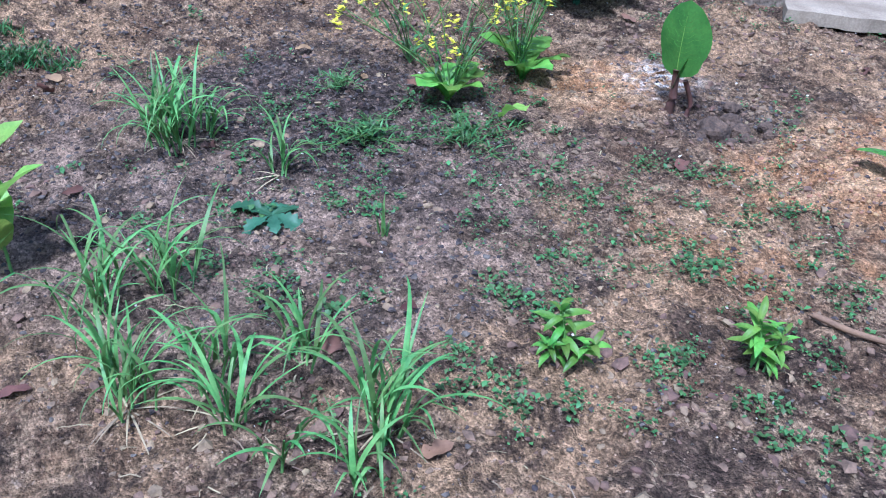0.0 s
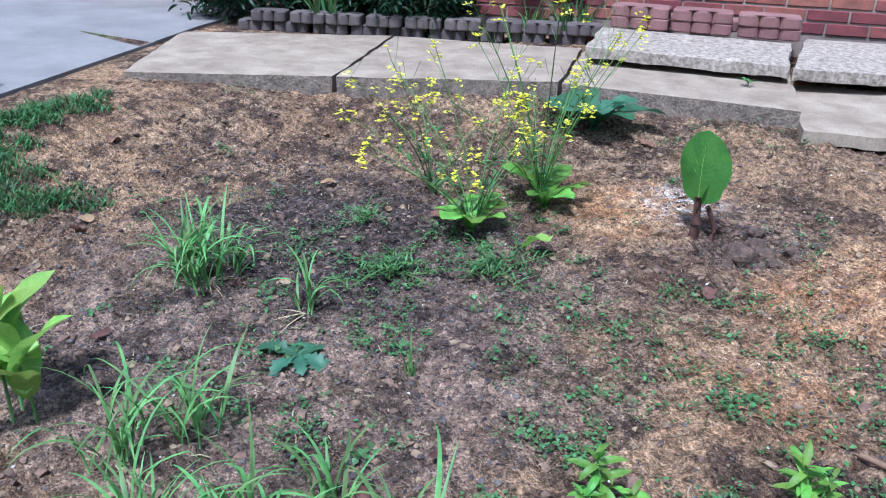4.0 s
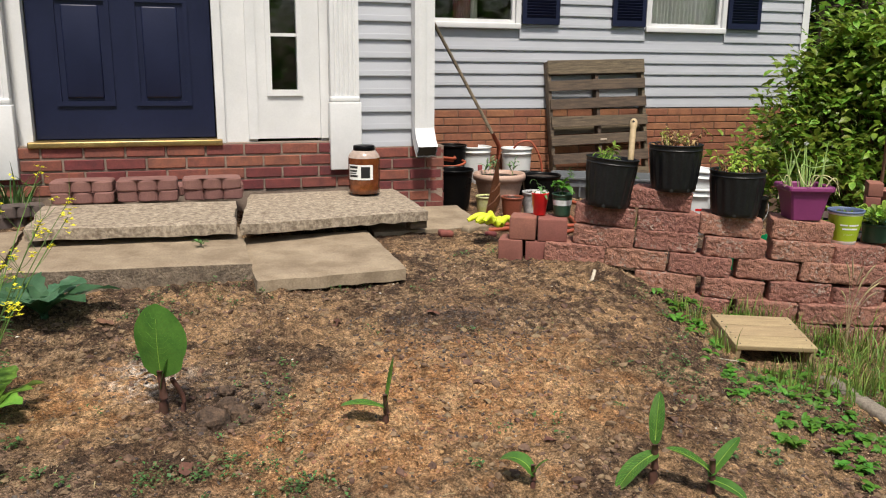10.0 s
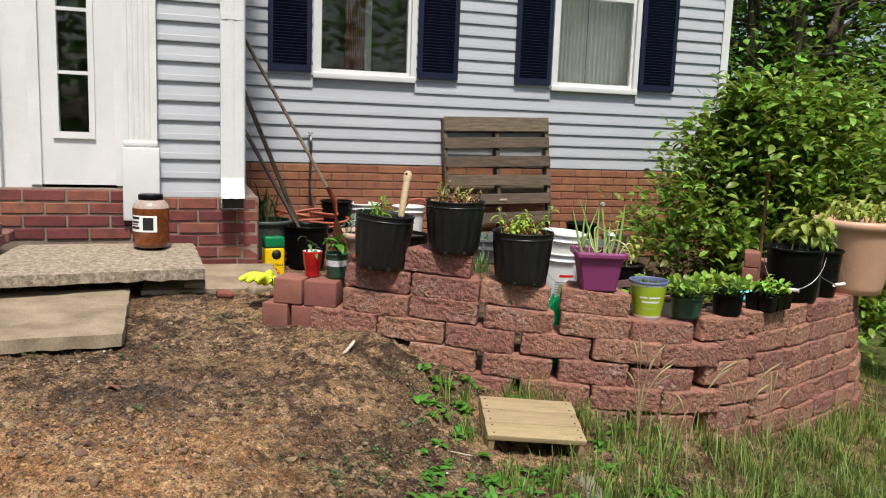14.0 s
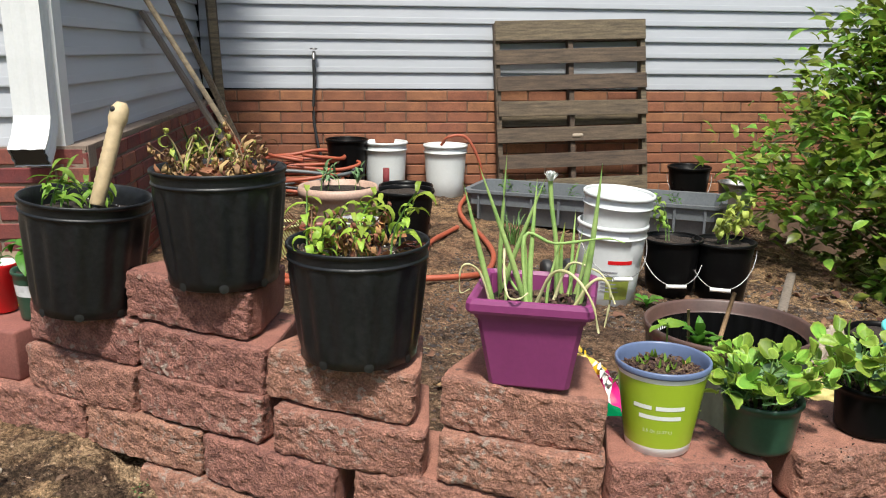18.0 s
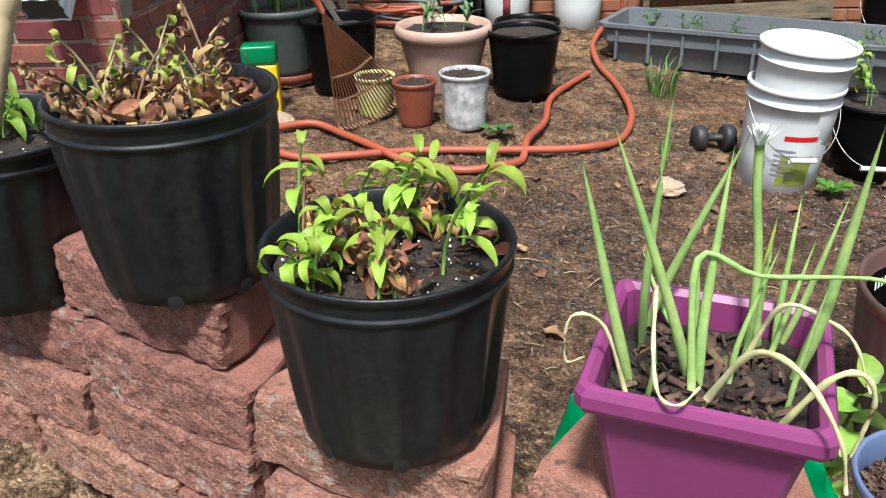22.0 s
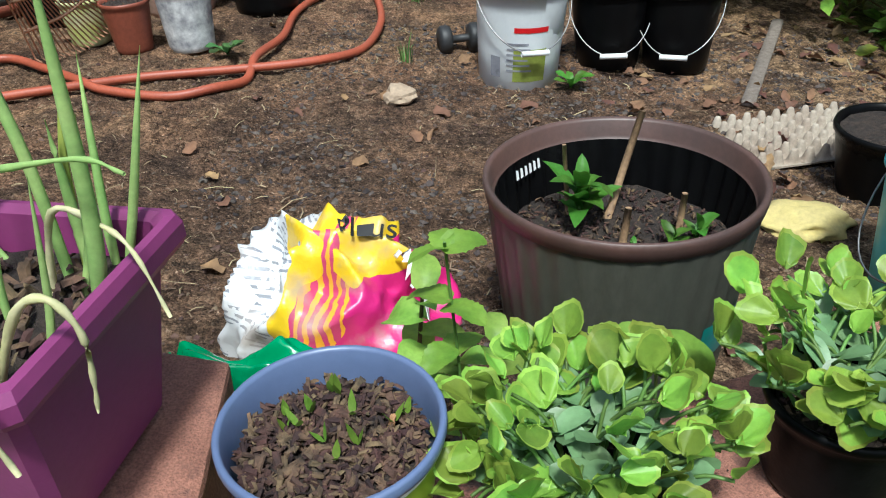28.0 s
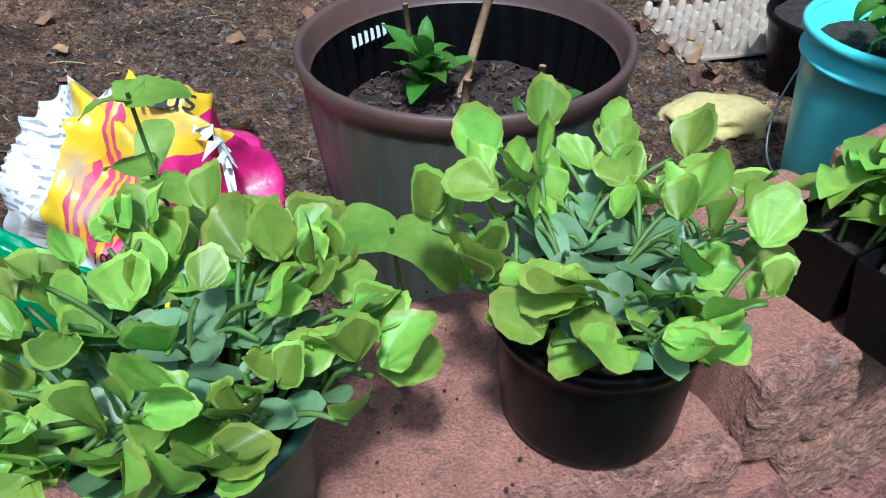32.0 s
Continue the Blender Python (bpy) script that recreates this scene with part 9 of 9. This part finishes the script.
pebbles("terrace_crumbs", 11000, 5, (0.3, 3.8, 4.4, 8.6), lambda x, y, r: behind_wall(x, y) > 0.2 and noise.noise(Vector((x * 2.5, y * 2.5, 1))) > -0.1, 0.002, 0.010, LOAM, "dark mulch bits and soil crumbs behind the wall")


pebbles("terrace_mulch", 8000, 17, (1.4, 3.6, 4.6, 7.0), lambda x, y, r: behind_wall(x, y) > 0.2 and noise.noise(Vector((x * 1.6, y * 1.6, 3))) > -0.15, 0.003, 0.013, MULCH, "dark mulch bits behind the wall")
pebbles("dark_bits", 14000, 18, bed, lambda x, y, r: noise.noise(Vector((x * 3, y * 3, 8))) > -0.2, 0.0014, 0.0085, MULCH, "fine dark mulch crumbs over the bed")
pebbles("pale_grit", 900, 23, bed, lambda x, y, r: True, 0.0015, 0.006, PALEBIT, "small pale stones and fallen petals")


def straw_litter():
    g = Geo()
    pts = scatter(1300, 6, bed, lambda x, y, r: noise.noise(Vector((x * 1.5, y * 1.5, 9))) > -0.1) + scatter(1900, 7, (0.4, 3.8, 4.4, 8.5), lambda x, y, r: behind_wall(x, y) > 0.2)
    for x, y, rnd in pts:
        L, w = rnd.uniform(0.01, 0.045) * (2.4 if rnd.random() < 0.06 else 1), rnd.uniform(0.0005, 0.0014) * (1.3 if y > 4.6 else 1)
        z = ground_z(x, y) + 0.004
        b = rnd.uniform(-0.12, 0.12) * L
        g.add([(-L / 2, -w, 0), (0, -w + b, 0.004), (L / 2, -w, 0.001), (L / 2, w, 0.001), (0, w + b, 0.004), (-L / 2, w, 0)], [(0, 1, 4, 5), (1, 2, 3, 4)], Matrix.Translation((x, y, z)) @ Euler((rnd.uniform(-0.3, 0.3), rnd.uniform(-0.2, 0.2), rnd.uniform(0, 6.28))).to_matrix().to_4x4())
    tagged(part("straw_litter", g, TWIGBIT), "dry straw and twig litter on the soil", "litter", kind="stuff")
    g = Geo()
    pts = scatter(45, 8, bed, lambda x, y, r: True) + scatter(260, 9, (2.5, 4.4, 5.6, 8.6), lambda x, y, r: behind_wall(x, y) > 0.2) + scatter(60, 10, (0.5, 3.0, 4.4, 8.2), lambda x, y, r: behind_wall(x, y) > 0.2)
    for x, y, rnd in pts:
        lf = broad_leaf(rnd.uniform(0.025, 0.07), rnd.uniform(0.02, 0.045), 6, 4, rnd.uniform(-0.6, 0.8), rnd.uniform(0.1, 0.7), serr=0.3, wave=0.3, rnd=rnd)
        g.add(lf.v, lf.f, turned(x, y, ground_z(x, y) + 0.008, rnd.uniform(0, 360), rnd.uniform(-5, 20), rnd.uniform(-30, 30)))
    tagged(part("fallen_leaves", g, BROWNLEAF), "curled dry brown fallen leaves", "fallen leaves", kind="stuff")


straw_litter()
spilled_soil()


def ground_weeds():
    g = Geo()
    def keep(x, y, r):
        k = noise.noise(Vector((x * 1.7, y * 1.7, 2))) + 0.5 * noise.noise(Vector((x * 6, y * 6, 2)))
        mid = math.exp(-((x + 0.83) / 0.55) ** 2 - ((y - 1.95) / 0.45) ** 2)
        side = 0.6 if x > 0.9 and y > 2.2 + (1.6 - x) else 0
        return k + 0.55 * mid + side > 0.33
    def tuft(x, y, rnd, n, spread, lo, hi):
        s0 = rnd.uniform(lo, hi)
        for k in range(n):
            px, py = x + rnd.gauss(0, spread), y + rnd.gauss(0, spread)
            s = s0 * rnd.uniform(0.6, 1.4)
            lf = leaf(s, s * rnd.uniform(0.55, 0.85), 0.4, 0.25, 2, 0.7, 0.5)
            g.add(lf.v, lf.f, turned(px, py, ground_z(px, py) + rnd.uniform(0.003, 0.02), rnd.uniform(0, 360), rnd.uniform(0, 45), rnd.uniform(-20, 20)))
    for x, y, rnd in scatter(1300, 11, bed, keep):
        tuft(x, y, rnd, rnd.randint(4, 9), 0.012, 0.006, 0.013)
    for x, y, rnd in scatter(95, 21, (-1.75, 0.35, 1.2, 2.75), lambda x, y, r: math.hypot((x + 0.85) / 1.0, (y - 1.85) / 0.75) < 1 and noise.noise(Vector((x * 2.2, y * 2.2, 4))) > -0.25 and math.hypot(x + 0.1, y - 2.6) > 0.3):
        for k in range(rnd.randint(2, 5)):
            tuft(x + rnd.gauss(0, 0.045), y + rnd.gauss(0, 0.03), rnd, rnd.randint(8, 20), 0.015, 0.007, 0.014)
    for x, y, rnd in scatter(40, 22, (-2.7, 1.6, 1.1, 3.5), lambda x, y, r: True):
        tuft(x, y, rnd, rnd.randint(12, 26), 0.02, 0.010, 0.018)
    tagged(part("ground_weeds", g, LEAF_WEED), "low creeping green weeds over the bed", "weeds", kind="stuff")
    g = Geo()
    for x, y, rnd in scatter(1400, 12, (1.2, 7.0, 1.4, 7.5), lambda x, y, r: (x > 4.3 or y < 4.0 + 0.9 * max(0, x - 2.2)) and x > 1.1 + 0.35 * (4.2 - y) and behind_wall(x, y) < -0.03 and noise.noise(Vector((x * 2, y * 2, 7))) > -0.25):
        for k in range(9):
            v, f = blade(rnd.uniform(0.04, 0.13), 0.005, rnd.uniform(0.3, 1.6), 4)
            g.add(v, f, Matrix.Translation((x + rnd.gauss(0, 0.02), y + rnd.gauss(0, 0.02), ground_z(x, y) - 0.004)) @ Euler((0, 0, rnd.uniform(0, 6.28))).to_matrix().to_4x4())
    for x, y, rnd in scatter(950, 15, (1.5, 4.6, 2.4, 5.2), lambda x, y, r: behind_wall(x, y) < -0.03 and x > 1.4 + 0.35 * (4.2 - y) and noise.noise(Vector((x * 4, y * 4, 3))) > -0.02):
        for k in range(10):
            v, f = blade(rnd.uniform(0.04, 0.16), 0.0042, rnd.uniform(0.6, 2.2), 5)
            g.add(v, f, Matrix.Translation((x + rnd.gauss(0, 0.03), y + rnd.gauss(0, 0.03), ground_z(x, y) - 0.004)) @ Euler((0, 0, rnd.uniform(0, 6.28))).to_matrix().to_4x4())
    v2 = Geo()
    for x, y, rnd in scatter(1500, 13, (-3.5, -2.1, 0.9, 2.9), lambda x, y, r: x < -2.34 - 0.72 * (y - 1.3) + 0.35 * noise.noise(Vector((x * 3, y * 3, 0))) and noise.noise(Vector((x * 7, y * 7, 6))) + 0.5 * noise.noise(Vector((x * 20, y * 20, 3))) > -0.10):
        for k in range(9):
            v, f = blade(rnd.uniform(0.02, 0.055), 0.0045, rnd.uniform(1.0, 3.0), 4)
            v2.add(v, f, Matrix.Translation((x + rnd.gauss(0, 0.02), y + rnd.gauss(0, 0.02), ground_z(x, y) - 0.004)) @ Euler((rnd.uniform(-0.5, 0.5), rnd.uniform(0, 0.5), rnd.uniform(0, 6.28))).to_matrix().to_4x4())
    tagged(part("verge_grass", v2, LEAF_VERGE), "dark green grass and weeds beside the driveway", "grass", kind="stuff")
    tagged(part("lawn_grass", g, LEAF_LAWN), "patchy short green grass at the bed edges", "grass", kind="stuff")
    g = Geo()
    for x, y, rnd in scatter(170, 14, (1.15, 2.1, 2.4, 4.2), lambda x, y, r: behind_wall(x, y) < -0.05):
        for k in range(7):
            lf = broad_leaf(rnd.uniform(0.02, 0.05), rnd.uniform(0.014, 0.028), 5, 4, 0.6, 0.2, serr=0.2, rnd=rnd)
            g.add(lf.v, lf.f, turned(x + rnd.gauss(0, 0.012), y + rnd.gauss(0, 0.012), ground_z(x, y) + 0.006, rnd.uniform(0, 360), rnd.uniform(10, 55)))
    tagged(part("broad_weeds", g, LEAF_PEPPER), "small broad-leaved weeds before the wall", "weeds", kind="stuff")


ground_weeds()

# ---- bricks and wall blocks ----
STANDING.update(o.name for o in bpy.data.objects)
brick_wall("wall_brick_porch", -2.27, PORCH - 0.055, 0.635, 0, 2.08, 4, BRICK, "red brick base under the front door")
brick_wall("wall_brick_porch_west", -6.2, PORCH - 0.03, 0.605, 0, 3.95, 4, BRICK, "red brick base beside shrubs")
brick_wall("wall_brick_corner", -0.19, PORCH - 0.03, 0.456, 0, 0.545, 6, BRICK, "red brick base at the house corner")
brick_wall("wall_brick_jut", 0.355, PORCH - 0.03, 0.166, 90, 2.86, 10, BRICK, "shaded brick base along the entry side", ledge=0.12)
brick_wall("wall_brick_main", 0.36, BACK - 0.05, 0.02, 0, 5.14, 12, BRICK2, "orange-red brick base below the main wall", bl=0.29, bh=0.068, joint=0.0085, bed=MORTAR2)
turn_house()

BLOCKS = []
for i in range(5):
    bx = rough_box(0.291, 0.21, 0.0955, 0.0105, i + 1, 0.0075, True, 0.006)
    bx.v = [(x * (1 - 0.32 * clamp((y + 0.06) / 0.165)), y - 0.008 * clamp((-y - 0.06) / 0.045) * (1 - (x / 0.146) ** 2), q) for x, y, q in bx.v]
    me = bx.mesh("wall_block", False)
    me.materials.append(BLOCK)
    me.materials.append(SPLIT)
    for p in me.polygons:
        p.material_index = int(p.center.y < -0.088)
    BLOCKS.append(me)


def garden_wall():
    wall = thing("garden_wall", 0.838, 4.254, 0, label="curved dry-stacked wall of split-face red concrete blocks", category="garden wall")
    wall.matrix_basis = Matrix.Identity(4)
    rng = random.Random(5)
    rows = [(-1, [0.25]), (0, [0.0, 0.298, 0.60, 0.935])]
    odd = [0.0, 0.30, 0.605, 0.935, 1.235, 1.594, 1.925] + [2.225 + 0.298 * i for i in range(8)]
    even = [-0.145 + 0.303 * i for i in range(16)]
    for k in range(1, 8):
        first = (0, 0.0, -0.2, 0.25, 0.4, 0.9, 1.0, 1.5)[k]
        rows.append((k, [s for s in (odd if k % 2 else even) if s >= first]))
    for k, starts in rows:
        for s in starts:
            x, y, h = on_wall(s + 0.148)
            z = wall_top(x) - 0.098 * k - 0.049 + rng.uniform(-0.003, 0.003)
            if k == 0 and s > 0.8:
                z += 0.003
            if k == 1 and 1.55 < s < 1.65:
                h -= 3.5
            hr = radians(h)
            out = 0.108 + rng.uniform(-0.006, 0.006) - 0.012 * k
            part("wall_block", BLOCKS[rng.randrange(5)], None, wall,
                 m=pose(x - math.sin(hr) * out, y + math.cos(hr) * out, z, rng.uniform(-0.8, 0.8), rng.uniform(-0.8, 0.8) + 3.4 * math.cos(hr), h + rng.uniform(-1.5, 1.5)))


garden_wall()
